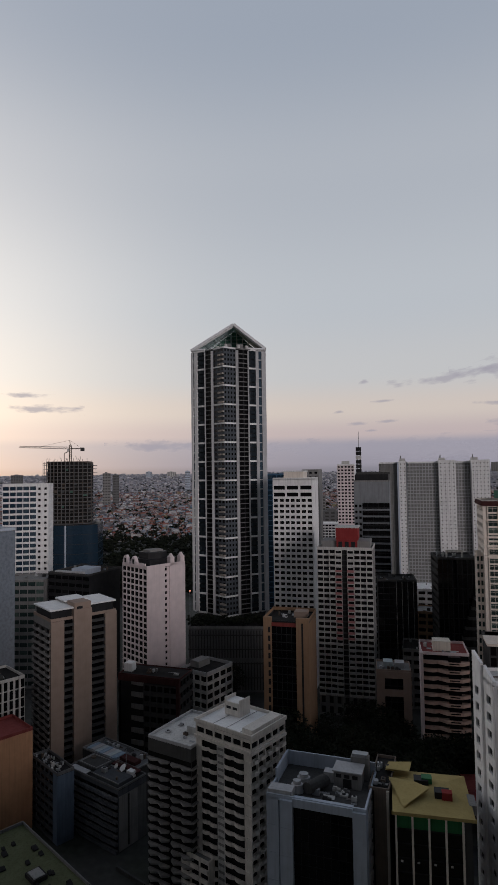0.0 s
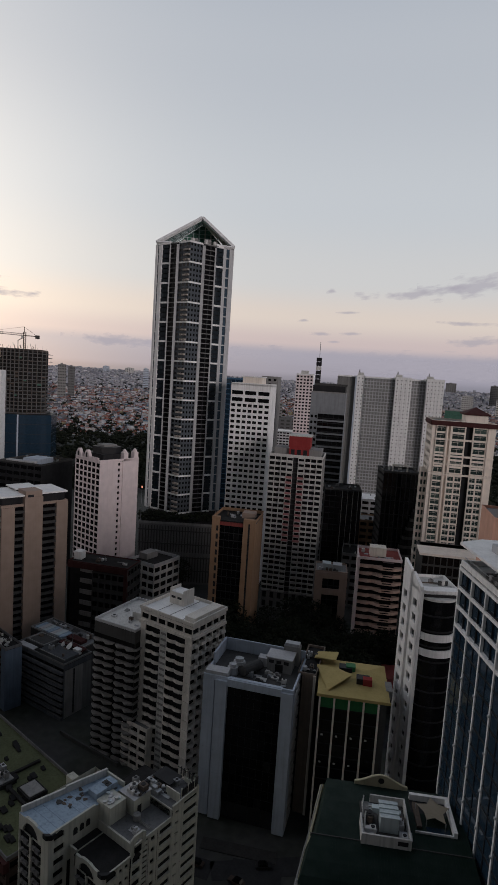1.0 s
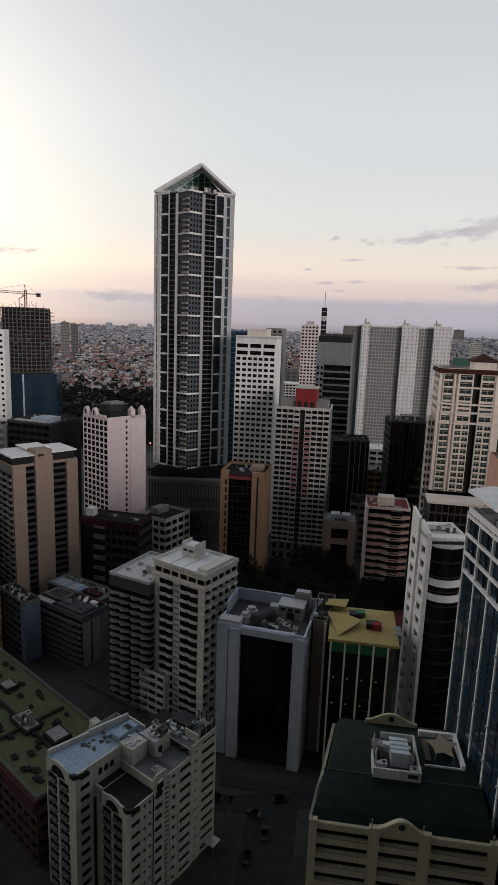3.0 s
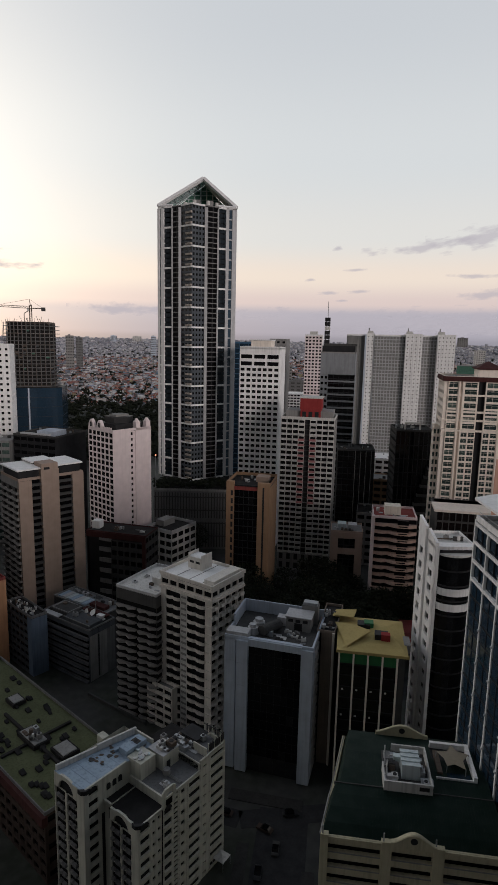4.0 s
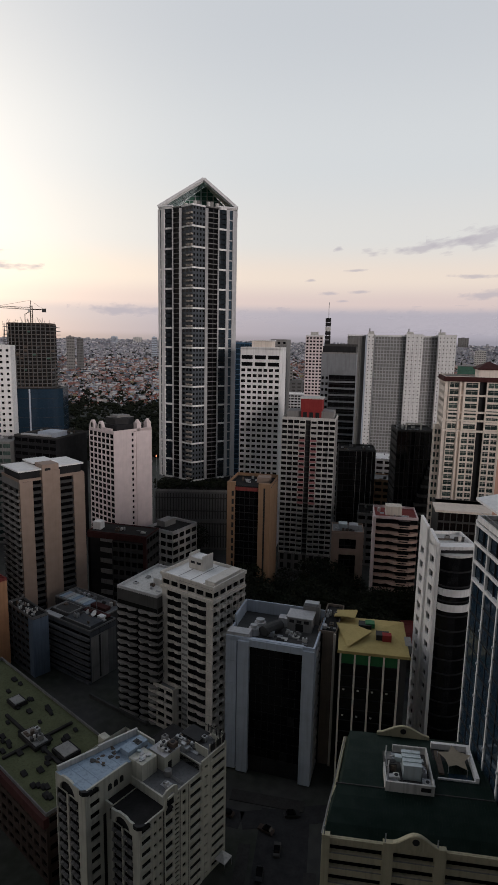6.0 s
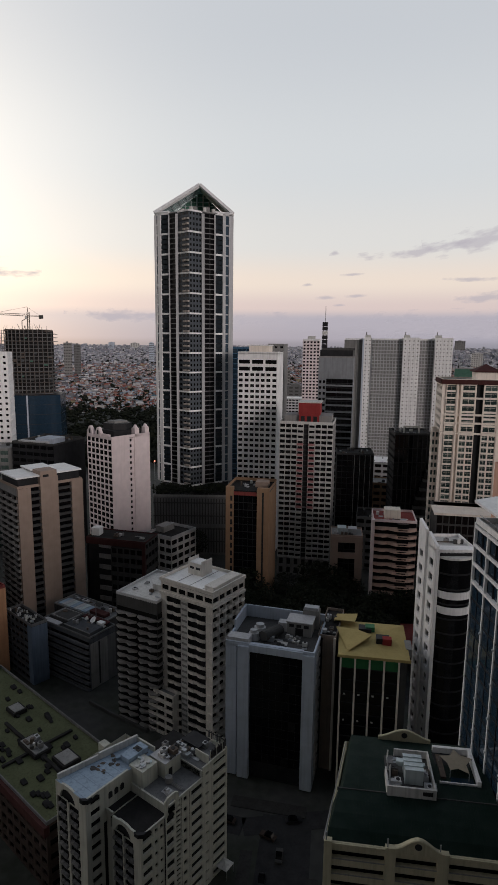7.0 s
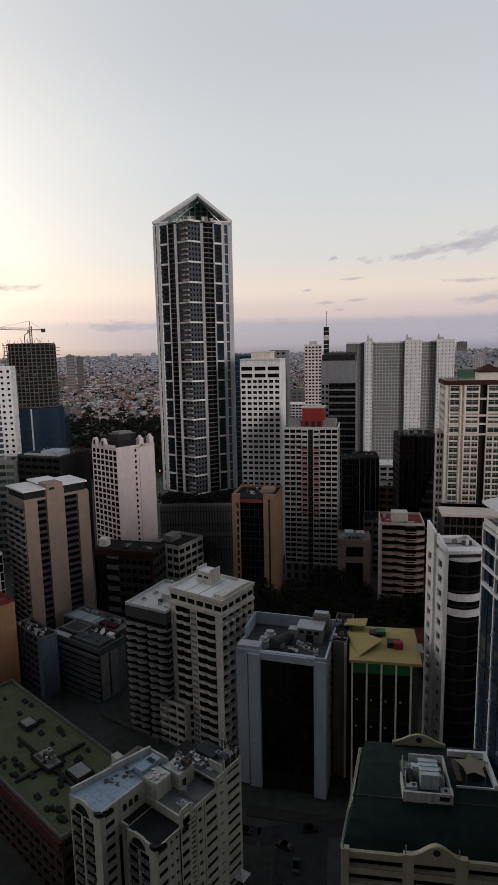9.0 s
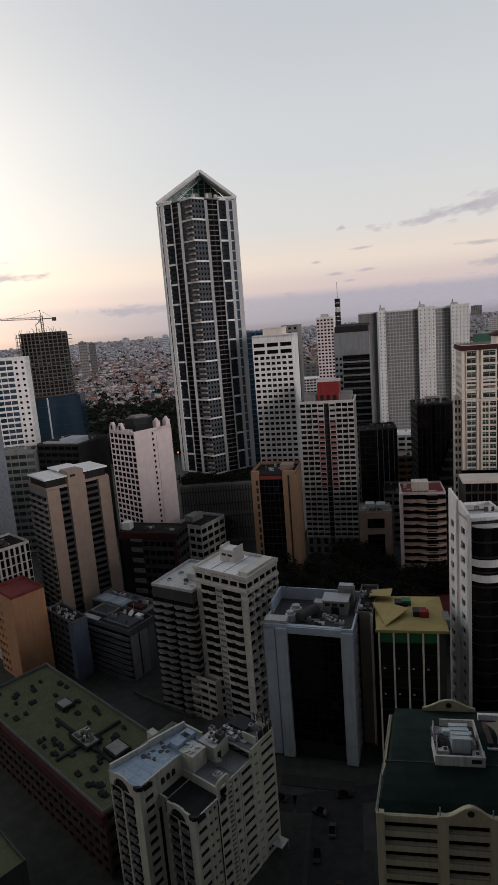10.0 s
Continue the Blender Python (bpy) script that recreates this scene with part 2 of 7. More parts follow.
class Building:
    """A building at its front left corner; x runs along its front, y into it. Walls with real openings, panes, balconies and roof parts."""
    LIMIT = 88

    def __init__(self, name, label, x, y, ang, w, d, category="building", z0=0.0):
        self.root = new(name)
        self.root.matrix_world = pose(x, y, z0, 0, 0, ang)
        tagged(self.root, label, category)
        self.w, self.d = w, d
        self.o = (0.0, 0.0)
        self.count = 0
        self.rest = {}

    def block(self, x, y, w, d):
        """Work on another volume of the same building."""
        self.o, self.w, self.d = (x, y), w, d
        return self

    def at(self, face, a, n, z):
        ox, oy = self.o
        return {"front": (ox + a, oy - n, z), "right": (ox + self.w + n, oy + a, z), "left": (ox - n, oy + self.d - a, z),
                "back": (ox + self.w - a, oy + self.d + n, z)}[face]

    def span(self, face):
        return self.w if face in ("front", "back") else self.d

    def turn(self, face):
        return {"front": 0, "right": 90, "back": 180, "left": -90}[face]

    def plain(self, face, z0, z1, mat, a0=0.0, a1=None, n=0.0, label=""):
        a1 = self.span(face) if a1 is None else a1
        b = Mesh()
        b.quad(self.at(face, a0, n, z0), self.at(face, a1, n, z0), self.at(face, a1, n, z1), self.at(face, a0, n, z1))
        return part("wall", b, mat, self.root, label)

    def slab(self, name, face, a0, a1, n0, n1, z0, z1, mat, label=""):
        """A box on a face, from n0 to n1 out of it."""
        p, q = self.at(face, a0, n0, z0), self.at(face, a1, n1, z1)
        b = Mesh().box(min(p[0], q[0]), max(p[0], q[0]), min(p[1], q[1]), max(p[1], q[1]), z0, z1)
        return part(name, b, mat, self.root, label)

    def box(self, name, x0, x1, y0, y1, z0, z1, mat, label=""):
        return part(name, Mesh().box(x0, x1, y0, y1, z0, z1), mat, self.root, label)

    def put(self, name, me, face, a, n, z):
        """One of many alike pieces on a face; past the limit they are joined."""
        m = Matrix.Translation(self.at(face, a, n, z)) @ pose(0, 0, 0, 0, 0, self.turn(face))
        if self.count < self.LIMIT:
            part(name, me, None, self.root, "", m)
            self.count += 1
        else:
            self.rest.setdefault((name, me.name), [me, []])[1].append(m)

    def grid(self, face, z0, z1, cols, rows, mat, u=(0.2, 0.8), v=(0.25, 0.8), depth=0.3, pane=None, a0=0.0, a1=None, n=0.0,
             frame_mat=None, bars=2, balcony=None, blank=None):
        """A wall with cols x rows openings, a pane in each. balcony: (material, how far out, height, share of the cell)."""
        pane = pane or GLASS
        a1 = self.span(face) if a1 is None else a1
        cw, ch = (a1 - a0) / cols, (z1 - z0) / rows
        b = Mesh()
        P = lambda a, z, k=n: self.at(face, a, k, z)
        for c in range(cols):
            for r in range(rows):
                x0, x1, y0, y1 = a0 + c * cw, a0 + (c + 1) * cw, z0 + r * ch, z0 + (r + 1) * ch
                if blank and blank(c, r):
                    b.quad(P(x0, y0), P(x1, y0), P(x1, y1), P(x0, y1))
                    continue
                p0, p1, q0, q1 = x0 + u[0] * cw, x0 + u[1] * cw, y0 + v[0] * ch, y0 + v[1] * ch
                b.quad(P(x0, y0), P(x1, y0), P(x1, q0), P(x0, q0))
                b.quad(P(x0, q1), P(x1, q1), P(x1, y1), P(x0, y1))
                b.quad(P(x0, q0), P(p0, q0), P(p0, q1), P(x0, q1))
                b.quad(P(p1, q0), P(x1, q0), P(x1, q1), P(p1, q1))
                k = n - depth
                b.quad(P(p0, q0), P(p1, q0), P(p1, q0, k), P(p0, q0, k))
                b.quad(P(p0, q1, k), P(p1, q1, k), P(p1, q1), P(p0, q1))
                b.quad(P(p0, q0), P(p0, q0, k), P(p0, q1, k), P(p0, q1))
                b.quad(P(p1, q0, k), P(p1, q0), P(p1, q1), P(p1, q1, k))
                self.put("window", pane_mesh(p1 - p0, q1 - q0, pane, frame_mat, bars), face, (p0 + p1) / 2, k, (q0 + q1) / 2)
                if balcony:
                    bm, out, high, share = balcony
                    wide = cw * share
                    key = ("balcony", round(wide, 2), out, high, bm.name)
                    if key not in SHARED:
                        g = Mesh().box(-wide / 2, wide / 2, -out, 0, -0.2, 0)
                        g.box(-wide / 2, wide / 2, -out, -out + 0.15, 0, high)
                        g.box(-wide / 2, -wide / 2 + 0.15, -out + 0.15, 0, 0, high).box(wide / 2 - 0.15, wide / 2, -out + 0.15, 0, 0, high)
                        SHARED[key] = g.data("balcony", bm)
                    self.put("balcony", SHARED[key], face, (x0 + x1) / 2, n, y0 + 0.12 * ch)
        return part("wall", b, mat, self.root)

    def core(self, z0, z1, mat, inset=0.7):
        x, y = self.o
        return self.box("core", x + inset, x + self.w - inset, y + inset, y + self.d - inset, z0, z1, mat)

    def shell(self, z0, z1, mat, faces):
        """Plain walls on the faces named."""
        for f in faces.split():
            self.plain(f, z0, z1, mat)

    def roof(self, z, mat, rim=1.0, rim_mat=None, t=0.3, out=0.0):
        x, y, w, d = *self.o, self.w, self.d
        self.box("roof", x + 0.01, x + w - 0.01, y + 0.01, y + d - 0.01, z - 0.3, z, mat)
        if rim:
            b, o = Mesh(), out
            b.box(x - o, x + w + o, y - o, y - o + t, z - 0.15, z + rim).box(x - o, x + w + o, y + d + o - t, y + d + o, z - 0.15, z + rim)
            b.box(x - o, x - o + t, y - o + t, y + d + o - t, z - 0.15, z + rim).box(x + w + o - t, x + w + o, y - o + t, y + d + o - t, z - 0.15, z + rim)
            part("parapet", b, rim_mat or mat, self.root)

    def done(self):
        """Joins what is past the limit."""
        for (name, _), (me, ms) in self.rest.items():
            co = np.empty(len(me.vertices) * 3)
            me.vertices.foreach_get("co", co)
            co = np.c_[co.reshape(-1, 3), np.ones(len(me.vertices))]
            faces = [tuple(p.vertices) for p in me.polygons]
            b = Mesh()
            for m in ms:
                i = len(b.v)
                b.v += [tuple(p) for p in (co @ np.array(m).T)[:, :3]]
                b.f += [tuple(i + k for k in f) for f in faces]
            ob = part("more_" + name, b.data("more_" + name, *me.materials), None, self.root)
            idx = [p.material_index for p in me.polygons] * len(ms)
            ob.data.polygons.foreach_set("material_index", idx)
            ob["kind"] = "stuff"
        return self.root

    def unit(self, x, y, z, w=2.0, d=1.5, h=1.6, mat=None):
        """Roof plant: a cased unit with a fan ring on a pair of rails."""
        b = Mesh().box(x, x + w, y, y + d, z + 0.2, z + h)
        b.box(x, x + w, y + 0.1, y + 0.3, z, z + 0.2).box(x, x + w, y + d - 0.3, y + d - 0.1, z, z + 0.2)
        ob = part("roof_unit", b, mat or STEEL, self.root)
        part("fan_ring", Mesh().tube((x + w / 2, y + d / 2, z + h), (x + w / 2, y + d / 2, z + h + 0.12), min(w, d) * 0.34, 12), DARKP, ob, "dark fan ring")
        return ob

    def clutter(self, seed, z, x0, x1, y0, y1, n):
        """Roof plant of several kinds: cased units, tanks, pipe runs, stacked boxes, sheets."""
        rnd = random.Random(seed)
        for _ in range(n):
            w, d, h = rnd.uniform(0.8, 2.4), rnd.uniform(0.7, 1.8), rnd.uniform(0.5, 1.7)
            x, y = rnd.uniform(x0, max(x0, x1 - w)), rnd.uniform(y0, max(y0, y1 - d))
            mat = rnd.choice((STEEL, GREYL, OFFWHITE, CONC, CONC_D, RUST))
            kind = rnd.randrange(6)
            if kind < 2:
                self.unit(x, y, z, w, d, h, mat)
            elif kind == 2:
                part("water_tank", Mesh().tube((x, y, z + 0.3), (x, y, z + 0.3 + h), d * 0.5, 12, d * 0.46).tube((x, y, z), (x, y, z + 0.3), d * 0.4, 8), mat, self.root)
            elif kind == 3:
                m = Mesh()
                for k in range(3):
                    m.tube((x, y + k * 0.3, z + 0.25), (min(x1, x + 4.5), y + k * 0.3, z + 0.25), 0.09, 5)
                part("pipe_run", m, mat, self.root)
            elif kind == 4:
                m = Mesh().box(x, x + w, y, y + d, z, z + h * 0.6)
                m.box(x + 0.2, x + w * 0.6, y + 0.1, y + d * 0.7, z + h * 0.6, z + h)
                part("roof_box", m, mat, self.root)
            else:
                a = rnd.uniform(0.1, 0.4)
                m = Mesh()
                m.quad((x, y, z + 0.1), (x + w * 1.4, y, z + 0.1), (x + w * 1.4, y + d, z + 0.1 + a * d), (x, y + d, z + 0.1 + a * d))
                m.quad((x, y + d, z), (x, y, z), (x, y, z + 0.1), (x, y + d, z + 0.1 + a * d))
                m.quad((x + w * 1.4, y + d, z), (x, y + d, z), (x, y + d, z + 0.1 + a * d), (x + w * 1.4, y + d, z + 0.1 + a * d))
                part("loose_sheet", m, mat, self.root)


# ---- ground ----
def rise(r):
    """The plain climbs to low hills far away."""
    return 0.0 if r < 900 else 108 * ((r - 900) / 4000) ** 1.15


def build_ground():
    rings = [0, 60, 120, 200, 300, 450, 600, 750, 900, 1050, 1250, 1500, 1800, 2200, 2700, 3300, 4000, 4500, 4900]
    seg = 72
    v, f = [(0, 0, 0)], []
    for r in rings[1:]:
        v += [(r * math.sin(2 * math.pi * k / seg), r * math.cos(2 * math.pi * k / seg), rise(r)) for k in range(seg)]
    f += [(0, 1 + (k + 1) % seg, 1 + k) for k in range(seg)]
    for i in range(len(rings) - 2):
        a, b = 1 + i * seg, 1 + (i + 1) * seg
        f += [(a + k, a + (k + 1) % seg, b + (k + 1) % seg, b + k) for k in range(seg)]
    me = bpy.data.meshes.new("ground")
    me.from_pydata(v, [], f)
    m = bpy.data.materials.new("city_ground")
    n, l, p = nodes_of(m)
    c = mixc(n, l, clamp_range(n, l, tex(n, l, 0.03, 6), 0.4, 0.6), (0.04, 0.04, 0.04), (0.022, 0.028, 0.018))
    c = mixc(n, l, clamp_range(n, l, tex(n, l, 0.3, 6), 0.4, 0.7, 0, 0.5), c, (0.07, 0.068, 0.064))
    l.new(c, p.inputs["Base Color"])
    p.inputs["Roughness"].default_value = 0.95
    me.materials.append(m)
    tagged(new("ground", me), "dark city ground of asphalt, bare earth and low green", "ground", kind="structure")


build_ground()


def strip(name, label, category, pts, width, z0, z1, mat):
    """A street or a kerbed pavement along a line of points."""
    b = Mesh()
    for (xa, ya), (xb, yb) in zip(pts, pts[1:]):
        dx, dy = xb - xa, yb - ya
        k = width / 2 / math.hypot(dx, dy)
        nx, ny = -dy * k, dx * k
        b.prism([(xa - nx, ya - ny), (xb - nx, yb - ny), (xb + nx, yb + ny), (xa + nx, ya + ny)][::1], z0, z1)
    return tagged(new(name, b.data(name, mat)), label, category, kind="structure")


strip("road", "dark asphalt street between the blocks", "road", [(-2, 40), (6, 100), (12, 141)], 13, -0.5, 0.06, ASPHALT)
strip("road_cross", "dark asphalt cross street", "road", [(-30, 147), (0, 137.5), (24, 140.5), (60, 122)], 6, -0.5, 0.05, ASPHALT)
strip("road_far", "dark asphalt avenue beside dark trees", "road", [(-40, 222), (30, 205), (110, 190)], 15, -0.5, 0.06, ASPHALT)
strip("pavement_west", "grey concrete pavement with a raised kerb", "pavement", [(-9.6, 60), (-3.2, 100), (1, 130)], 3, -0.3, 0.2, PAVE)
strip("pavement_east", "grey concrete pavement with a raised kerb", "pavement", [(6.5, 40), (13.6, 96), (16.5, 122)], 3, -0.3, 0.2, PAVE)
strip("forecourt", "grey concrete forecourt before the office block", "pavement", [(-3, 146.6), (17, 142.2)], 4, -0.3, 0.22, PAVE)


strip("boundary_wall", "weathered grey boundary wall along the alley", "wall", [(-54.2, 191.2), (-47.0, 186.0), (-31.6, 175.6)], 0.6, -0.3, 1.2, CONC_D)


# ---- the viewpoint's own tower, and unseen blocks added behind to shade low floors ----
def behind():
    for name, x, y, w, d, z in (("viewpoint_tower", -14, -30, 28, 27.5, 150), ("neighbour_block", -190, -90, 110, 40, 104), ("neighbour_block", -72, -95, 56, 40, 110),
                                ("neighbour_block", 22, -90, 90, 40, 108), ("neighbour_block", 120, -100, 110, 40, 104), ("neighbour_block", 238, -90, 120, 40, 110), ("neighbour_block", 366, -90, 140, 40, 106)):
        b = Building(name, "plain concrete tower block behind the viewpoint", x, y, 0, w, d, "building")
        b.box("wall", 0, w, 0, d, 0, z, CONC)
        b.roof(z + 0.3, CONC, 1.0, CONC)
        b.done()


behind()


# ---- the tall twin-faced tower ----
def tall_tower():
    t = Building("residential_tower", "tall dark glass tower with white frames and open gabled crown", -58.43, 366.34, 0.4, 48.6, 48, "tower")
    t.root.scale = (1.010, 1.092, 1.001)
    zb, zt, n_band = 36.0, 203.0, 14
    step = (zt - zb) / n_band
    R = t.root
    # plan: two white corner piers, dark recesses, pilasters, and a bay that comes to an edge
    w = 48.6
    cx = 23.0
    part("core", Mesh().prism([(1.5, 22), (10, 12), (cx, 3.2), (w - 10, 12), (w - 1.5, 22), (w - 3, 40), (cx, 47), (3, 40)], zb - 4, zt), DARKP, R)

    def line(p, q, k):
        return (p[0] + (q[0] - p[0]) * k, p[1] + (q[1] - p[1]) * k)

    # stretches of the front: from, to, kind
    L0, L1, L2, L3, L4 = (0.2, 17.5), (4.6, 14.2), (9.8, 11.6), (14.0, 8.8), (15.7, 7.6)
    E = (22.8, 1.6)
    R4, R3, R2, R1, R0 = (29.9, 6.8), (31.5, 8.0), (37.6, 11.4), (42.0, 13.8), (48.4, 17.5)
    floors = n_band * 4

    def wall_of(p, q, mat, name="wall", thick=0.8, z0=zb, z1=zt, out=0.0, label=""):
        dx, dy = q[0] - p[0], q[1] - p[1]
        k = 1 / math.hypot(dx, dy)
        nx, ny = dy * k, -dx * k
        b = Mesh().prism([(p[0] + nx * out, p[1] + ny * out), (q[0] + nx * out, q[1] + ny * out),
                          (q[0] + nx * (out - thick), q[1] + ny * (out - thick)), (p[0] + nx * (out - thick), p[1] + ny * (out - thick))], z0, z1)
        return part(name, b, mat, R, label)

    def panes(p, q, cols, rows, mat, z0=zb, z1=zt, fw=0.8, fh=0.7, out=0.04, name="window"):
        dx, dy = q[0] - p[0], q[1] - p[1]
        ln = math.hypot(dx, dy)
        ang = math.degrees(math.atan2(dy, dx))
        nx, ny = dy / ln, -dx / ln
        me = pane_mesh(ln / cols * fw, (z1 - z0) / rows * fh, mat, None, 1)
        for c in range(cols):
            for r in range(rows):
                x, y = line(p, q, (c + 0.5) / cols)
                m = Matrix.Translation((x + nx * out, y + ny * out, z0 + (r + 0.5) * (z1 - z0) / rows)) @ pose(0, 0, 0, 0, 0, ang)
                if t.count < 230:
                    part(name, me, None, R, "", m)
                    t.count += 1
                else:
                    t.rest.setdefault((name, me.name), [me, []])[1].append(m)

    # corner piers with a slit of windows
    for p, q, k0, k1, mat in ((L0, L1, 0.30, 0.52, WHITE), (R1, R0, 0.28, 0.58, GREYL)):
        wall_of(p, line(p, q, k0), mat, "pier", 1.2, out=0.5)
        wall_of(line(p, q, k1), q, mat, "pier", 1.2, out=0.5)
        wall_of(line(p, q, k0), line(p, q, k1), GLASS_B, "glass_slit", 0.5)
        for i in range(n_band * 2 + 1):
            wall_of(line(p, q, k0), line(p, q, k1), mat, "spandrel", 0.9, zb + i * step / 2 - 0.35, zb + i * step / 2 + 0.35, 0.4)
    wall_of((0.4, 40), L0, WHITE, "pier", 0.8)
    wall_of(R0, (47.4, 40), WHITE, "pier", 0.8)
    # recessed dark glass with white bars
    for p, q in ((L1, L2), (R2, R1)):
        panes(p, q, 3, floors, GLASS_T, fw=0.9, fh=0.8)
        for i in range(n_band + 1):
            wall_of(p, q, WHITE, "bar", 0.9, zb + i * step - 0.55, zb + i * step + 0.55, 0.75)
    # narrow columns of small windows and slabs
    for p, q in ((L2, L3), (R3, R2)):
        panes(p, q, 2, floors, GLASS_K, fw=0.8, fh=0.7)
        for i in range(floors + 1):
            b = zb + i * step / 4
            wall_of(p, q, CONC, "slab_edge", 0.8, b - 0.2, b + 0.2, 0.5)
    for p, d in ((L2, 0.4), ((14.85, 8.2), 0.9), ((30.7, 7.4), 0.95), (R2, 0.5)):
        part("pilaster", Mesh().box(p[0] - d * 0.85, p[0] + d * 0.85, p[1] - 1.4, p[1] + 1.2, zb, zt - 1), GREYL, R)
    # the bay: balconies on one side, glass on the other
    wall_of(L4, E, SLATE, "wall", 0.8)
    panes(L4, E, 3, floors, GLASS_K, fw=0.6, fh=0.55)
    wall_of(E, R4, SLATE, "wall", 0.8)
    panes(E, R4, 4, floors, GLASS_K, fw=0.5, fh=0.5)
    for i in range(n_band + 1):
        z = zb + i * step
        wall_of(L4, E, WHITE, "bar", 1.0, z - 0.5, z + 0.5, 0.5)
        wall_of(E, R4, WHITE, "bar", 1.0, z - 0.5, z + 0.5, 0.5)
    key = Mesh().box(-1.1, 1.1, -1.2, 0, -0.15, 0.9).data("balcony", PALEB)
    for i in range(floors):
        z = zb + (i + 0.3) * step / 4
        if i % 4 != 3:
            for k in (0.62, 0.9):
                x, y = line(L4, E, k)
                part("balcony", key, None, R, "", Matrix.Translation((x, y, z)) @ pose(0, 0, 0, 0, 0, -45))
    # crown: flat terrace, white rim, and two leaning trusses that meet at the peak
    part("roof", Mesh().prism([(0.5, 18), (10, 11.6), (E[0], 2.2), (w - 10, 11), (w - 0.5, 18), (w - 2, 41), (cx, 47), (2, 41)], zt, zt + 0.5), CONC, R)
    apex = (27.0, 30.0, 224.6)
    corners = ((0.3, 17.5, zt + 1.5), (48.3, 17.5, zt + 1.5))
    for c, mat in zip(corners, (WHITE, WHITE)):
        part("ridge_beam", Mesh().tube(c, apex, 1.35, 4), mat, R)
        part("eave_beam", Mesh().tube(c, (c[0] - 0.8 * (c[0] > 9), 41, zt + 1.5), 0.45, 4), mat, R)
    part("rim_beam", Mesh().tube(corners[0], (L2[0], 12, zt + 1.0), 0.75, 4), WHITE, R)
    part("rim_beam", Mesh().tube(corners[1], (R2[0], 12, zt + 1.0), 0.75, 4), WHITE, R)
    for c, mat in zip(corners, (CYAN, CREAM)):
        back = (c[0], 41.0, zt + 1.5)
        top = (27.0, 45.0, 224.0)
        up = [(x, y, z + 0.5) for x, y, z in (c, apex, top, back)]
        m = Mesh()
        m.quad(*up)
        m.quad(*[(x, y, z + 0.3) for x, y, z in reversed(up)])
        part("roof_slope", m, SKYLIGHT if mat is CYAN else CREAM, R)
        for k in range(1, 7):
            p = tuple(c[j] + (back[j] - c[j]) * k / 6 for j in range(3))
            q = tuple(apex[j] + (top[j] - apex[j]) * k / 6 for j in range(3))
            part("rafter", Mesh().tube(p, q, 0.32, 4), mat, R)
        for k in range(1, 6):
            p = tuple(c[j] + (apex[j] - c[j]) * k / 6 for j in range(3))
            q = tuple(back[j] + (top[j] - back[j]) * k / 6 for j in range(3))
            part("purlin", Mesh().tube(p, q, 0.26, 4), mat, R)
    part("gable_screen", Mesh().extrude_y([(1, zt + 0.5), (47.6, zt + 0.5), (27, 223.4)], 41.5, 42.2), NET, R, "green screen wall inside the crown")
    for k in range(1, 8):
        z = zt + 0.5 + k * 2.7
        x0, x1 = 1 + 26 * k * 2.7 / 20.4, 47.6 - 20.6 * k * 2.7 / 20.4
        part("screen_rail", Mesh().tube((x0, 41.2, z), (x1, 41.2, z), 0.22, 4), CYAN, R)
    for k in range(1, 12):
        x = 1 + k * 3.9
        z = 223 - (27 - x) * 0.79 if x < 27 else 223 - (x - 27) * 1.0
        part("screen_post", Mesh().tube((x, 41.0, zt + 0.5), (x, 41.0, z), 0.3 if k % 3 else 0.5, 4), CYAN if k < 7 else CREAM, R)
    part("gable_rail", Mesh().tube((1, 42, zt + 1.2), (47.6, 42, zt + 1.2), 0.5, 4), WHITE, R)
    for x, y, s in ((16, 20, 3), (22, 14, 4), (30, 16, 4), (35, 20, 3)):
        part("roof_plant", Mesh().box(x, x + s, y, y + s, zt + 0.5, zt + 3 + s / 2), CONC, R)
        part("tank", Mesh().tube((x + 1, y - 1, zt + 0.5), (x + 1, y - 1, zt + 4.5), 1.1, 10), OFFWHITE, R)
    t.done()
    p = Building("tower_podium", "dark grey podium with ribbed bands below the tower", -54.96, 342.68, -0.5, 47, 80, "podium")
    p.root.scale = (0.923, 1.000, 0.989)
    p.core(0, 35.5, DARKP)
    p.grid("front", 0, 36, 26, 2, STAINED, (0.3, 0.7), (0.06, 0.94), 0.35, CONC_D)
    p.grid("left", 0, 36, 12, 6, CONC_D, (0.04, 0.96), (0.3, 0.85), 0.5, GLASS_K)
    p.shell(0, 36, CONC_D, "right back")
    p.roof(36, ROOFD, 1.2, CONC)
    for i in range(4):
        p.slab("band", "front", -0.4, 47.4, 0, 0.5, 8 + i * 8, 8.6 + i * 8, CONC_D)
    p.done()


tall_tower()


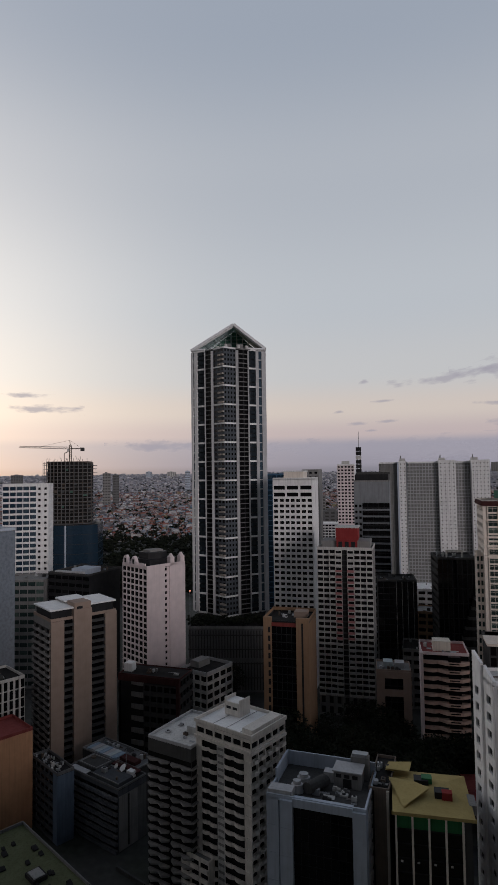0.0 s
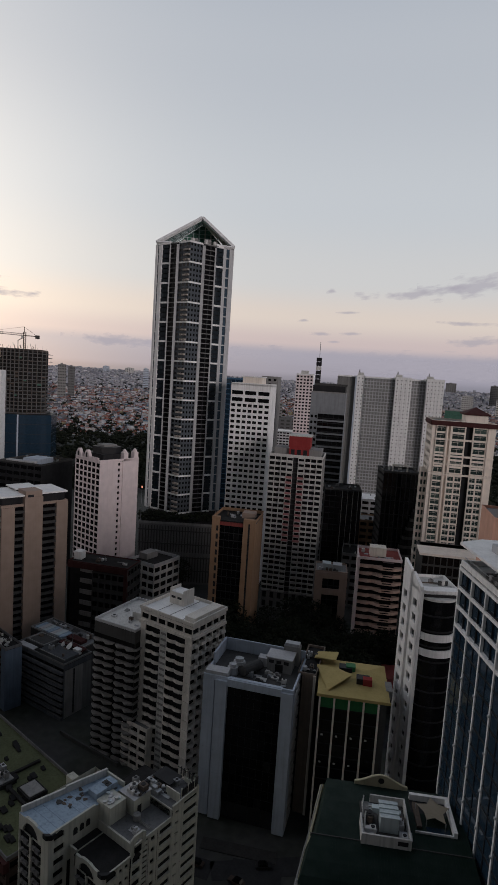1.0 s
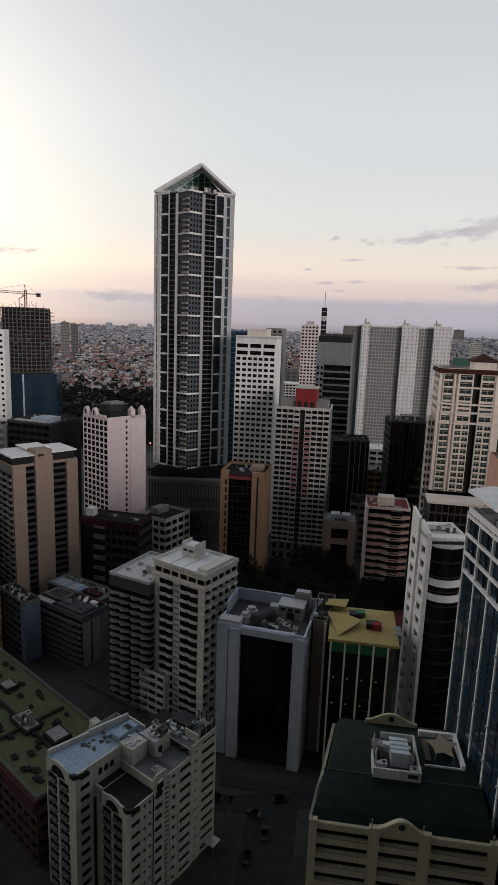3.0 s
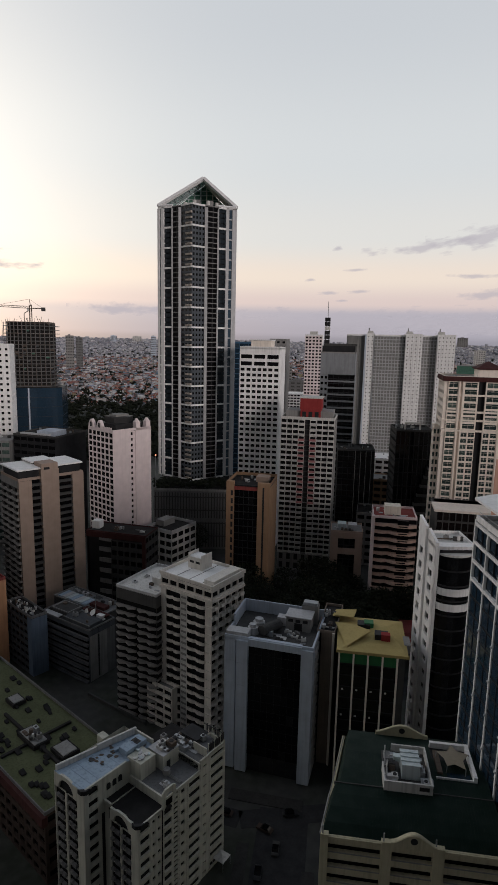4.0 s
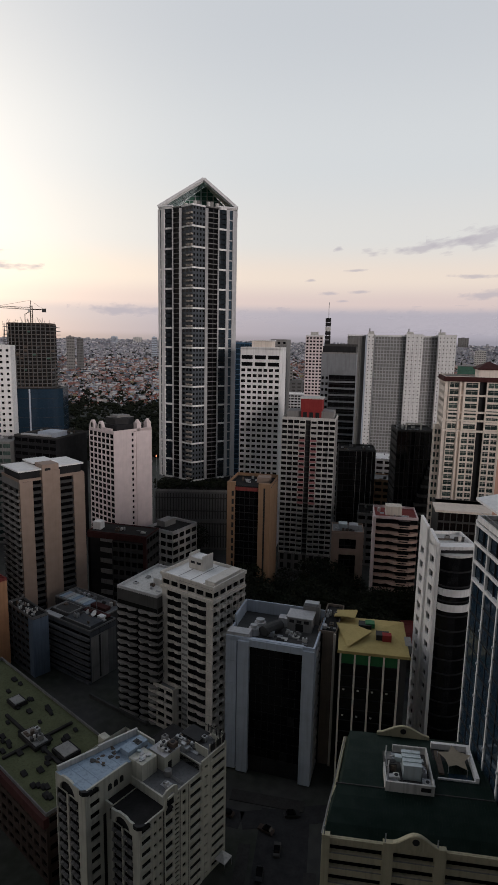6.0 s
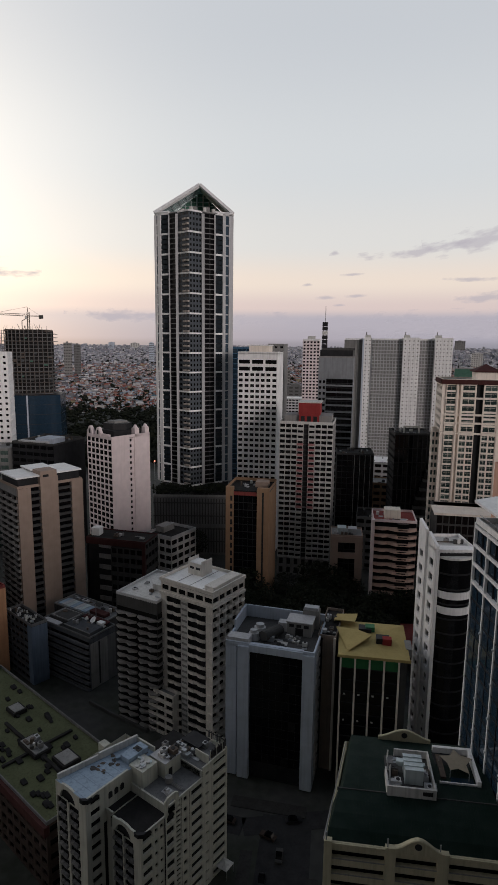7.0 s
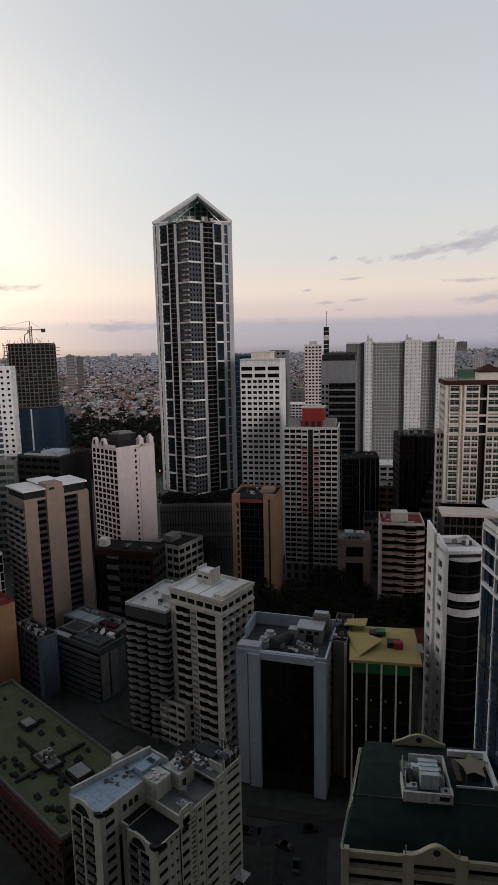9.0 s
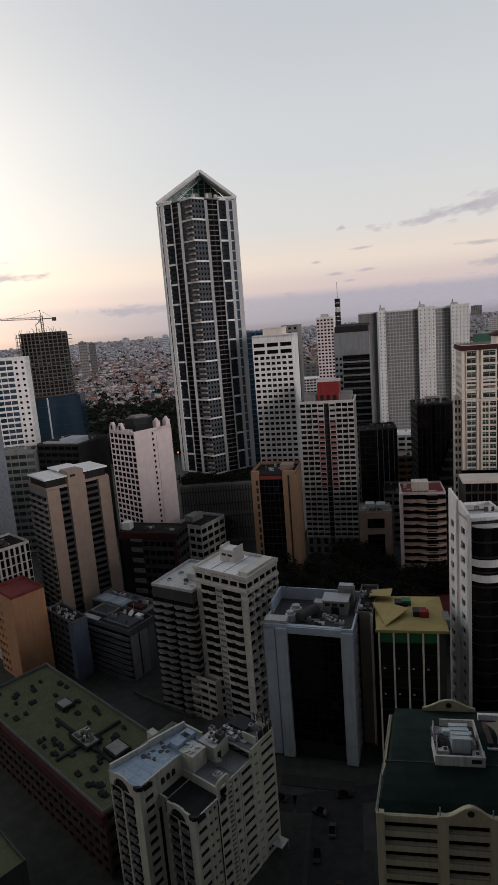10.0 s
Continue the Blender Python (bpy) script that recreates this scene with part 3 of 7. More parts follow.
# ---- office blocks of the nearer street ----
def grey_office():
    b = Building("grey_office_building", "blue-grey panelled office with tall black glass and a cluttered roof", -5.35, 157.17, -16.1, 24.8, 22, "office building")
    b.root.scale = (1.030, 0.885, 0.924)
    b.core(0, 44, DARKP, 1.2)
    R = b.root
    for a0, a1, n in ((0, 3.1, 0.0), (3.6, 6.8, 0.8), (21.6, 24.8, 0.8)):
        for k in range(6):
            b.slab("panel", "front", a0, a1, n - 2.4, n, 0.5 + k * 7.4, 0.5 + (k + 1) * 7.4 - 0.05, GREYP)
    b.slab("lintel", "front", 6.8, 21.6, -1.6, 0.6, 43.4, 45.6, GREYP)
    b.grid("front", 6, 43.4, 8, 12, DARKP, (0.008, 0.992), (0.01, 0.99), 0.04, GLASS_K, 6.8, 21.6, -0.7)
    b.grid("front", 0.5, 6, 4, 1, DARKP, (0.06, 0.94), (0.05, 0.8), 0.3, GLASS_K, 6.8, 21.6, -1.0)
    b.plain("left", 0, 45, GREYP)
    b.grid("right", 0, 45, 3, 12, GREYL, (0.1, 0.9), (0.3, 0.7), 0.3, GLASS_K, 3, 20)
    b.plain("right", 0, 45, GREYP, 0, 3)
    b.plain("right", 0, 45, GREYP, 20, 22)
    b.plain("back", 0, 45, GREYL)
    b.roof(44.4, CONC_D, 1.4, GREYP, 0.5)
    b.box("parapet_wall", 0.2, 24.6, 21.4, 21.9, 44, 48.5, GREYP)
    b.box("parapet_wall", 0.1, 0.7, 9, 21.4, 44, 48.5, GREYP)
    b.box("plinth", 0.2, 6.4, 0.5, 4.4, 44.4, 46.8, GREYL)
    b.box("stair_house", 15, 22, 12, 18, 44.4, 48.8, CONC)
    b.box("roof_cap", 14.7, 22.3, 11.7, 18.3, 48.8, 49.1, GREYL)
    for k in range(3):
        b.box("louvre", 15.6 + k * 2.1, 17.0 + k * 2.1, 11.94, 12, 47.2, 48.2, DARKP)
    b.box("stair_house", 18.5, 23.2, 18.4, 21.3, 44.4, 50.6, CONC)
    b.box("tank_rack", 18.8, 22.9, 18.6, 21.1, 50.6, 51.5, STEEL)
    b.box("door", 17.4, 19.6, 11.93, 12, 44.5, 47, DARKP)
    for x, y, r in ((7.4, 10.5, 2.0), (6.6, 6.0, 1.7)):
        part("cooling_tower", Mesh().tube((x, y, 44.4), (x, y, 46.6), r, 14, r * 0.85).tube((x, y, 46.6), (x, y, 47.4), r * 0.6, 14), GREYL, R)
        part("fan_ring", Mesh().tube((x, y, 47.4), (x, y, 47.6), r * 0.62, 14), STEEL, R)
    part("water_tank", Mesh().tube((9.5, 5, 46.2), (13, 11.5, 46.2), 1.6, 14), CONC_D, R)
    part("roof_box", Mesh().box(12, 14.6, 14, 17, 44.4, 47.2), GREYL, R)
    b.clutter(3, 44.4, 9, 22, 3, 11, 16)
    b.done()
    t = Building("narrow_tan_building", "narrow tan plastered block with one dark slit", 21.20, 160.30, -16.1, 6.2, 18, "office building")
    t.root.scale = (0.845, 1.040, 0.953)
    t.core(0, 43, DARKP)
    t.plain("front", 0, 44, TAUPE, 1.6)
    t.plain("front", 0, 44, CONC_D, 0, 1.2)
    t.slab("slit", "front", 1.2, 1.6, -0.5, -0.3, 0, 44, GLASS_K)
    t.slab("stripe", "front", 5.4, 6.2, 0, 0.5, 0, 44.4, CREAM)
    t.shell(0, 44, CONC, "left right back")
    t.roof(44, ROOFD, 0.8, TAUPE)
    t.clutter(5, 44, 1, 5.5, 1, 15, 8)
    t.done()


grey_office()


def yellow_office():
    b = Building("mustard_roof_office", "dark glass office with pale fins and a mustard folded roof", 26.49, 151.31, -9.4, 18.6, 22, "office building")
    b.root.scale = (0.951, 0.889, 0.986)
    b.core(0, 41, DARKP)
    b.grid("front", 0, 38, 4, 11, DARKP, (0.02, 0.98), (0.04, 0.96), 0.12, GLASS_K, 0, 16.4)
    b.grid("front", 38, 42, 4, 1, DARKP, (0.02, 0.98), (0.04, 0.96), 0.12, GREENP, 0, 16.4)
    for k in range(5):
        b.slab("fin", "front", k * 4.1 - 0.25, k * 4.1 + 0.25, 0.0, 0.8, 0, 42.2, CREAM_L)
    b.plain("front", 0, 42, CONC_D, 16.4)
    # small off-white blocks whose colour stands in for lights in the windows
    for k in range(7):
        b.slab("lit_sign", "front", 1.0 + (k % 4) * 4.1, 1.6 + (k % 4) * 4.1, 0.02, 0.08, 30 - (k // 4) * 8, 30.5 - (k // 4) * 8, OFFWHITE)
    b.shell(0, 42, CONC, "left back")
    b.grid("right", 0, 42, 4, 11, CONC, (0.1, 0.9), (0.3, 0.75), 0.3, GLASS_K)
    R = b.root
    # folded roof: eave, hip faces, one raised fold
    v = [(-0.8, -1.2, 42.2), (19.4, -1.2, 42.2), (19.4, 22.8, 42.2), (-0.8, 22.8, 42.2), (8, 11, 43.5), (14, 15, 43.7)]
    m = Mesh()
    for q in ((0, 1, 4), (1, 5, 4), (1, 2, 5), (2, 3, 5), (3, 4, 5), (3, 0, 4), (3, 2, 1, 0)):
        m.quad(*[v[k] for k in q])
    part("roof", m, ROOFY, R)
    part("roof_eave", Mesh().box(-1.0, 19.6, -1.4, -1.1, 41.8, 42.6), ROOFY, R)
    m = Mesh()
    for q in (((-1.6, 15, 43.6), (2, 1, 42.8), (9, 8, 44.9)), ((-1.6, 15, 43.6), (9, 8, 44.9), (5, 12, 44.4)), ((-2.5, 19, 44.0), (4, 17, 44.6), (5, 23.4, 44.6), (-1.5, 23.6, 44.0))):
        m.quad(*q)
        m.quad(*[(x, y, z - 0.4) for x, y, z in reversed(q)])
    part("roof_fold", m, ROOFY, R)
    part("roof_hatch", Mesh().box(5.2, 9.0, 12.2, 15.6, 43, 44.6), DARKP, R)
    part("green_hatch_lid", Mesh().box(7.2, 10.0, 13, 15.8, 43.4, 44.9), GREENP, R)
    part("hatch", Mesh().box(10.2, 14.0, 6.4, 9.6, 42.6, 44.6), DARKP, R)
    part("red_hatch_lid", Mesh().box(12.0, 14.6, 6.0, 8.2, 42.8, 44.8), RED, R)
    b.box("roof_ledge", 18.6, 20.6, 6, 12, 40, 42.4, CONC)
    b.done()


yellow_office()


def green_roof_block():
    """Long block with a dark green metal roof in two lifts, cream bands and a pediment at each end."""
    b = Building("green_roof_building", "cream banded block with a dark green metal roof and pediments", 14.12, 90.34, -8.2, 32.06, 27.4, "building")
    R, fl, w = b.root, 3.0, 32.06
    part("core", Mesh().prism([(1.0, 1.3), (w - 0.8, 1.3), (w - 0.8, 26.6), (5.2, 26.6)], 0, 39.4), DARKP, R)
    for a0, a1 in ((1.4, 10.4), (12.2, 19.1), (21.0, 30.7)):
        for i in range(12):
            b.slab("window", "front", a0, a1, -1.2, -1.0, 37.2 - i * fl, 38.7 - i * fl, GLASS_K)
            b.slab("band", "front", a0, a1, -0.8, 0.0, 35.7 - i * fl, 37.2 - i * fl, YCREAM)
            b.slab("sill", "front", a0, a1, 0.0, 0.12, 37.05 - i * fl, 37.2 - i * fl, CONC)
        b.slab("head_band", "front", a0, a1, -0.8, 0.0, 38.7, 40.3, YCREAM)
        b.slab("plinth", "front", a0, a1, -0.8, 0.0, 0, 2.7, YCREAM)
        b.slab("cornice", "front", a0, a1, 0.0, 0.25, 39.9, 40.25, YCREAM)
    for a0, a1 in ((0, 1.4), (10.4, 12.2), (19.1, 21.0), (30.7, w)):
        b.slab("pilaster", "front", a0, a1, -1.0, 0.3, 0, 40.6, YCREAM)
        part("finial", Mesh().tube((a0 + 0.4, 0, 40.6), (a0 + 0.4, 0, 42.2), 0.12, 6), STEEL, R)
    part("wall", Mesh().prism([(0.05, 0.3), (0.6, 0.3), (4.6, 27.2), (4.0, 27.2)], 0, 40.15), YCREAM, R)
    b.grid("right", 0, 40.2, 7, 12, YCREAM, (0.1, 0.9), (0.35, 0.8), 0.4, GLASS_K)
    b.plain("back", 0, 40.2, YCREAM, 0, 28.0)

    def pediment(y0, y1, x0, x1, z):
        k, mid = 18, (x0 + x1) / 2
        pts = [(x0, z)] + [(x0 + (x1 - x0) * i / k, z + 0.9 + 1.9 * math.sin(math.pi * i / k) ** 1.8) for i in range(k + 1)] + [(x1, z)]
        ob = part("pediment", Mesh().extrude_y(pts, y0, y1), YCREAM, R)
        part("round_vent", Mesh().tube((mid, y0 - 0.06, z + 1.6), (mid, y0 + 0.1, z + 1.6), 0.62, 14), DARKP, ob, "dark round vent")
        lip = Mesh()
        for (xa, za), (xb, zb) in zip(pts[1:], pts[2:-1]):
            lip.tube((xa, y0 - 0.05, za), (xb, y0 - 0.05, zb), 0.14, 4)
        part("moulding", lip, YCREAM, ob)

    pediment(-0.4, 0.4, 12.0, 19.6, 40.0)
    pediment(26.4, 26.9, 11.0, 21.8, 41.9)
    # two curved lifts with standing seams; the plan narrows towards the back
    edge = lambda y: 0.2 + 0.146 * y
    front_lift = [(0.2, 40.2), (1.8, 41.5), (4.2, 42.6), (6.6, 43.3), (8.9, 43.7)]
    back_lift = [(8.9, 43.2), (13.0, 43.6), (18.5, 43.5), (23.0, 42.9), (27.2, 41.9)]
    for lift, inset in ((front_lift, 0.0), (back_lift, 0.7)):
        m, seams = Mesh(), Mesh()
        for (ya, za), (yb, zb) in zip(lift, lift[1:]):
            xa, xb, ha, hb = edge(ya) + inset, edge(yb) + inset, 0.3 * (za - 40.2), 0.3 * (zb - 40.2)
            m.quad((xa + ha, ya, za), (w - 0.2 - ha, ya, za), (w - 0.2 - hb, yb, zb), (xb + hb, yb, zb))
            m.quad((xa, ya, 40.2), (xa + ha, ya, za), (xb + hb, yb, zb), (xb, yb, 40.2))
            m.quad((w - 0.2 - ha, ya, za), (w - 0.2, ya, 40.2), (w - 0.2, yb, 40.2), (w - 0.2 - hb, yb, zb))
            for i in range(46):
                x = 5.6 + i * 0.56
                seams.quad((x, ya, za + 0.07), (x + 0.05, ya, za + 0.07), (x + 0.05, yb, zb + 0.07), (x, yb, zb + 0.07))
                seams.quad((x, ya, za), (x, ya, za + 0.07), (x, yb, zb + 0.07), (x, yb, zb))
        part("roof", m, ROOFG, R)
        part("seams", seams, ROOFG, R)["kind"] = "stuff"
    b.box("ridge_flashing", 2.2, 31.0, 8.75, 8.95, 43.2, 43.82, CONC_D)
    part("gutter", Mesh().tube((-0.05, 0, 40.5), (edge(8.9) - 0.1, 8.9, 40.9), 0.16, 6).tube((edge(8.9) - 0.1, 8.9, 40.9), (edge(27) + 0.2, 27, 40.4), 0.1, 6), CONC, R)
    # white plant room with an open top
    x0, x1, y0, y1, z0, z1 = 11.2, 20.0, 8.35, 19.1, 42.8, 45.6
    for q in ((x0, x1, y0, y0 + 0.35), (x0 + 2.2, x1, y1 - 0.3, y1), (x0, x0 + 0.3, y0 + 0.35, y0 + 5.2), (x1 - 0.3, x1, y0 + 0.35, y1 - 0.3)):
        b.box("plant_wall", *q, z0, z1, OFFWHITE)
    b.box("plant_floor", x0 + 0.3, x1 - 0.3, y0 + 0.35, y1 - 0.3, z0, 44.1, CONC_D)
    b.box("louvre", 17.6, 19.4, y0 - 0.06, y0, 44.3, 45.1, DARKP)
    b.box("air_unit", 14.7, 18.0, 11.2, 15.6, 44.1, 47.0, CYAN)
    for k in range(4):
        b.box("unit_rib", 14.6, 18.1, 11.1 + k * 1.25, 11.95 + k * 1.25, 47.0, 47.16, CYAN)
    b.box("duct", 13.4, 14.7, 14.2, 15.3, 45.4, 46.4, CYAN)
    b.box("duct", 18.0, 18.8, 14.4, 15.2, 45.2, 45.9, CYAN)
    for k in range(4):
        y = 9.4 + k * 2.5
        part("pipe", Mesh().tube((x0 + 0.7, y, 44.2), (x0 + 0.7 + 0.3 * (k % 2), y + 1.6, 46.4 - 0.3 * k), 0.13, 6).tube((x0 + 0.7, y, 44.2), (x0 + 2.6, y + 0.4, 44.5), 0.1, 6), (STEEL, OFFWHITE)[k % 2], R)
    b.clutter(11, 44.1, x0 + 0.5, x0 + 3, y0 + 1, y1 - 1, 8)
    b.clutter(12, 44.1, 18.2, x1 - 0.4, y0 + 1, y1 - 1, 5)
    # roof terrace with white parapet and a star-shaped shade cloth
    tx0, tx1, ty0, ty1, tz = 21.4, 28.9, 13.0, 22.6, 43.5
    b.box("terrace_deck", tx0, tx1, ty0, ty1, 42.4, tz, DARKP)
    b.box("terrace_parapet", tx0, tx1, ty1 - 0.7, ty1, tz - 1, tz + 1.2, WHITE)
    b.box("terrace_parapet", tx1 - 0.7, tx1, ty0, ty1 - 0.7, tz - 1, tz + 1.2, WHITE)
    b.box("terrace_parapet", tx0, tx1 - 0.7, ty0, ty0 + 0.22, tz - 1, tz + 0.5, WHITE)
    star = []
    for k, r in enumerate((3.3, 1.9, 2.9, 1.6, 3.2, 1.9, 2.7, 1.6, 3.1, 1.8)):
        a = 2 * math.pi * k / 10 + 0.3
        star.append((25.2 + r * math.cos(a), 17.6 + 1.25 * r * math.sin(a)))
    b.box("pool", 23.6, 27.8, 13.4, 15.0, tz, tz + 0.12, GLASS_B)
    b.box("bench", 21.8, 22.8, 14.4, 20.8, tz, tz + 0.5, RUST)
    part("shade_cloth", Mesh().prism(star, tz + 1.6, tz + 1.66), CLOTH, R)
    for k in range(0, 10, 2):
        part("shade_pole", Mesh().tube((*star[k], tz), (*star[k], tz + 1.65), 0.07), STEEL, R)
    b.done()


green_roof_block()


def arched_block():
    """Near corner block: two gabled wings with arches, bay windows, stepped roofs."""
    b = Building("arched_cream_building", "weathered cream apartment block with arched wings and pale blue roof", -40.46, 114.46, -37.7, 21.8, 31.7, "apartment building")
    R = b.root
    z = 32.2

    def arch_wall(x0, x1, y, zb, zt, r):
        """A wing's upper wall with an arched opening."""
        cx, k = (x0 + x1) / 2, 12
        top = [(x1, zb), (x1, zt - 1.2), (cx + r * 0.9, zt - 1.2), (cx + r * 0.5, zt - 0.8), (cx - r * 0.5, zt - 0.8), (cx - r * 0.9, zt - 1.2), (x0, zt - 1.2), (x0, zb)]
        arc = [(cx - r * math.cos(math.pi * i / k), zb + r * 1.0 * math.sin(math.pi * i / k)) for i in range(k + 1)]
        m = Mesh()
        outer = [(x0, zb), (x0, zt - 1.2), (cx - r * 0.9, zt - 1.2), (cx - r * 0.5, zt - 0.8), (cx + r * 0.5, zt - 0.8), (cx + r * 0.9, zt - 1.2), (x1, zt - 1.2), (x1, zb)]
        for yy in (y, y + 0.5):
            left = [outer[0], outer[1], outer[2], outer[3]] + [arc[6 - j] for j in range(7)]
            right = [outer[7], outer[6], outer[5], outer[4]] + [arc[6 + j] for j in range(7)]
            m.quad(*[(p[0], yy, p[1]) for p in left])
            m.quad(*[(p[0], yy, p[1]) for p in right])
            m.quad((outer[3][0], yy, outer[3][1]), (outer[4][0], yy, outer[4][1]), (arc[6][0], yy, arc[6][1]))
        for p, q in list(zip(outer[1:], outer[2:]))[:5] + list(zip(arc, arc[1:])):
            m.quad((p[0], y, p[1]), (q[0], y, q[1]), (q[0], y + 0.5, q[1]), (p[0], y + 0.5, p[1]))
        part("arched_gable", m, STONEC, R)
        part("arch_recess", Mesh().box(cx - r, cx + r, y + 0.52, y + 0.6, zb, zb + r), DARKP, R)

    rows = 12
    # wing with the pale blue roof
    b.block(0, 0, 10.3, 19.6)
    b.core(0, z - 1, DARKP)
    b.grid("front", 0, z - 3.2, 2, rows, STONEC, (0.08, 0.92), (0.05, 0.95), 0.35, GLASS_K, 0.0, 8.2, 0, DARKP, 3)
    b.plain("front", 0, z - 3.2, STONEC, 8.2, 10.3)
    arch_wall(0, 8.2, 0, z - 3.2, z + 1.1, 2.6)
    b.plain("front", z - 3.2, z, STONEC, 8.2, 10.3)
    b.grid("right", 0, z, 1, rows, STONEC, (0.28, 0.82), (0.3, 0.8), 0.3, GLASS_K, 0, 4.5)
    b.plain("left", 0, z, STONEC)
    b.plain("back", 0, z, STONEC)
    b.plain("right", z - 8, z, STONEC, 4.5, 19.6)
    # the party wall behind runs at a slant to the front
    part("roof", Mesh().prism([(0.1, 0.1), (10.2, 0.1), (10.2, 19.5), (3.9, 19.5)], z - 0.3, z), ROOFB, R)
    for p, q, h in (((0.0, 0.4), (1.95, 9.8), 1.2), ((1.95, 9.8), (4.0, 19.6), 1.6)):
        part("parapet", Mesh().prism([p, (p[0] + 0.5, p[1]), (q[0] + 0.5, q[1]), q], z - 0.2, z + h), OFFWHITE, R)
    b.box("parapet", 4.5, 10.3, 19.2, 19.6, z, z + 1.2, STONEC)
    b.box("parapet", 9.9, 10.3, 0.5, 11.5, z, z + 0.35, STONEC)
    for k in range(9):
        y = 0.6 + k * 1.9
        part("roof_sheet", Mesh().prism([(0.7 + 0.2 * y, y), (9.8, y), (9.8, y + 1.86), (0.7 + 0.2 * (y + 1.86), y + 1.86)], z, z + 0.06 + 0.02 * (k % 3)), ROOFB, R)
    part("round_head", Mesh().extrude_y([(-0.9, 0)] + [(-0.9 * math.cos(math.pi * q / 8), 0.9 * math.sin(math.pi * q / 8)) for q in range(1, 8)] + [(0.9, 0)], -0.05, 0.05),
         DARKP, R, "dark round window head", Matrix.Translation((10.34, 2.5, z - 0.95)) @ pose(0, 0, 0, 0, 0, 90))
    rnd = random.Random(33)
    for k in range(14):
        x, y, s = rnd.uniform(3.6, 7.6), rnd.uniform(6, 13), rnd.uniform(0.3, 0.9)
        spot = [(x + s * rnd.uniform(0.5, 1.2) * math.cos(a), y + s * rnd.uniform(0.4, 1.0) * math.sin(a)) for a in (0.3, 1.2, 2.1, 3.0, 4.0, 5.1)]
        part("roof_patch", Mesh().prism(spot, z + 0.12, z + 0.15 + 0.005 * k), RUST if k % 3 else CONC_D, R)
    for k in range(4):
        b.box("roof_step", 5.4 + 0.7 * k, 6.0 + 0.7 * k, 12 + 1.1 * k, 13.4 + 1.1 * k, z + 0.1, z + 0.7 + 0.3 * k, ROOFB)
    for i in range(rows):
        for a0 in (2.0, 6.0):
            b.slab("balcony", "front", a0, a0 + 1.3, -0.2, 0.3, i * (z - 3.2) / rows + 0.15, i * (z - 3.2) / rows + 1.0, STAINED)
            b.slab("air_conditioner", "front", a0 - 1.1, a0 - 0.3, -0.3, 0.35, i * (z - 3.2) / rows + 0.3, i * (z - 3.2) / rows + 0.85, CONC)
    # lower wing with the dark roof
    b.block(12.6, 4.5, 9.2, 7.9)
    b.core(0, z - 5.8, DARKP)
    b.grid("front", 0, z - 7.6, 2, rows - 2, STONEC, (0.08, 0.92), (0.05, 0.95), 0.35, GLASS_K, 0.4, 7.2, 0, DARKP, 3)
    b.plain("front", 0, z - 7.6, STONEC, 7.2, 9.2)
    b.plain("front", 0, z - 7.6, STONEC, 0, 0.4)
    arch_wall(13.0, 19.8, 4.5, z - 7.6, z - 3.7, 2.3)
    b.plain("front", z - 7.6, z - 4.95, STONEC, 7.2, 9.2)
    b.plain("left", 0, z - 4.8, STONEC)
    b.roof(z - 5.2, ROOFD, 0.0)
    b.box("parapet", 10.4, 12.6, 4.9, 5.3, z - 5.4, z - 4.6, STONEC)
    b.box("link_wall", 10.3, 12.6, 5.3, 5.8, 0, z - 5.4, STONEC)
    b.box("link_roof", 10.3, 12.6, 5.3, 12.4, z - 5.5, z - 5.2, ROOFD)
    b.box("parapet", 21.4, 21.8, 5.0, 12.4, z - 5.4, z - 4.95, STONEC)
    part("drain_hood", Mesh().prism([(20.3, 4.1), (21.4, 4.1), (22.2, 4.9), (22.2, 6.0), (21.3, 5.0)], z - 5.3, z - 4.4), DARKP, R)
    for i in range(rows - 2):
        for a0 in (2.1, 5.5):
            zz = i * (z - 7.6) / (rows - 2)
            b.slab("balcony", "front", a0, a0 + 1.5, -0.2, 0.3, zz + 0.15, zz + 1.0, STAINED)
            b.slab("air_conditioner", "front", a0 - 1.3, a0 - 0.4, -0.3, 0.35, zz + 0.3, zz + 0.85, CONC)
    b.block(0, 4.5, 21.8, 27.2)
    part("drain_hood", Mesh().prism([(8.8, -0.4), (9.9, -0.4), (10.7, 0.4), (10.7, 1.5), (9.8, 0.5)], z - 0.7, z + 0.3), DARKP, R)
    # long side with bays of windows
    low, tall = z - 4.9, z - 3.2
    for a0, a1, top, count, cols, u, v, out, bars in (
            (0, 3.6, low, rows - 2, 1, (0.16, 0.86), (0.3, 0.78), 0.0, 2), (3.6, 6.6, low, rows - 2, 2, (0.2, 0.72), (0.3, 0.62), 0.0, 0),
            (6.6, 9.6, low, rows - 2, 1, (0.14, 0.86), (0.26, 0.78), 0.3, 2), (9.6, 11.6, tall, rows * 2, 1, (0.2, 0.84), (0.2, 0.75), 0.1, 0),
            (11.6, 14.0, tall, rows - 1, 1, (0.25, 0.7), (0.3, 0.7), 0.2, 0), (14.0, 18.6, tall, rows - 1, 1, (0.12, 0.9), (0.26, 0.74), 0.3, 3),
            (18.6, 21.4, z - 1.6, rows, 1, (0.3, 0.7), (0.38, 0.6), 0.1, 0), (21.4, 27.2, z - 0.8, rows, 1, (0.14, 0.9), (0.28, 0.74), 0.0, 3)):
        b.grid("right", 0, top, cols, count, STONEC, u, v, 0.3, GLASS_K, a0, a1, out, DARKP if bars else None, max(2, bars))
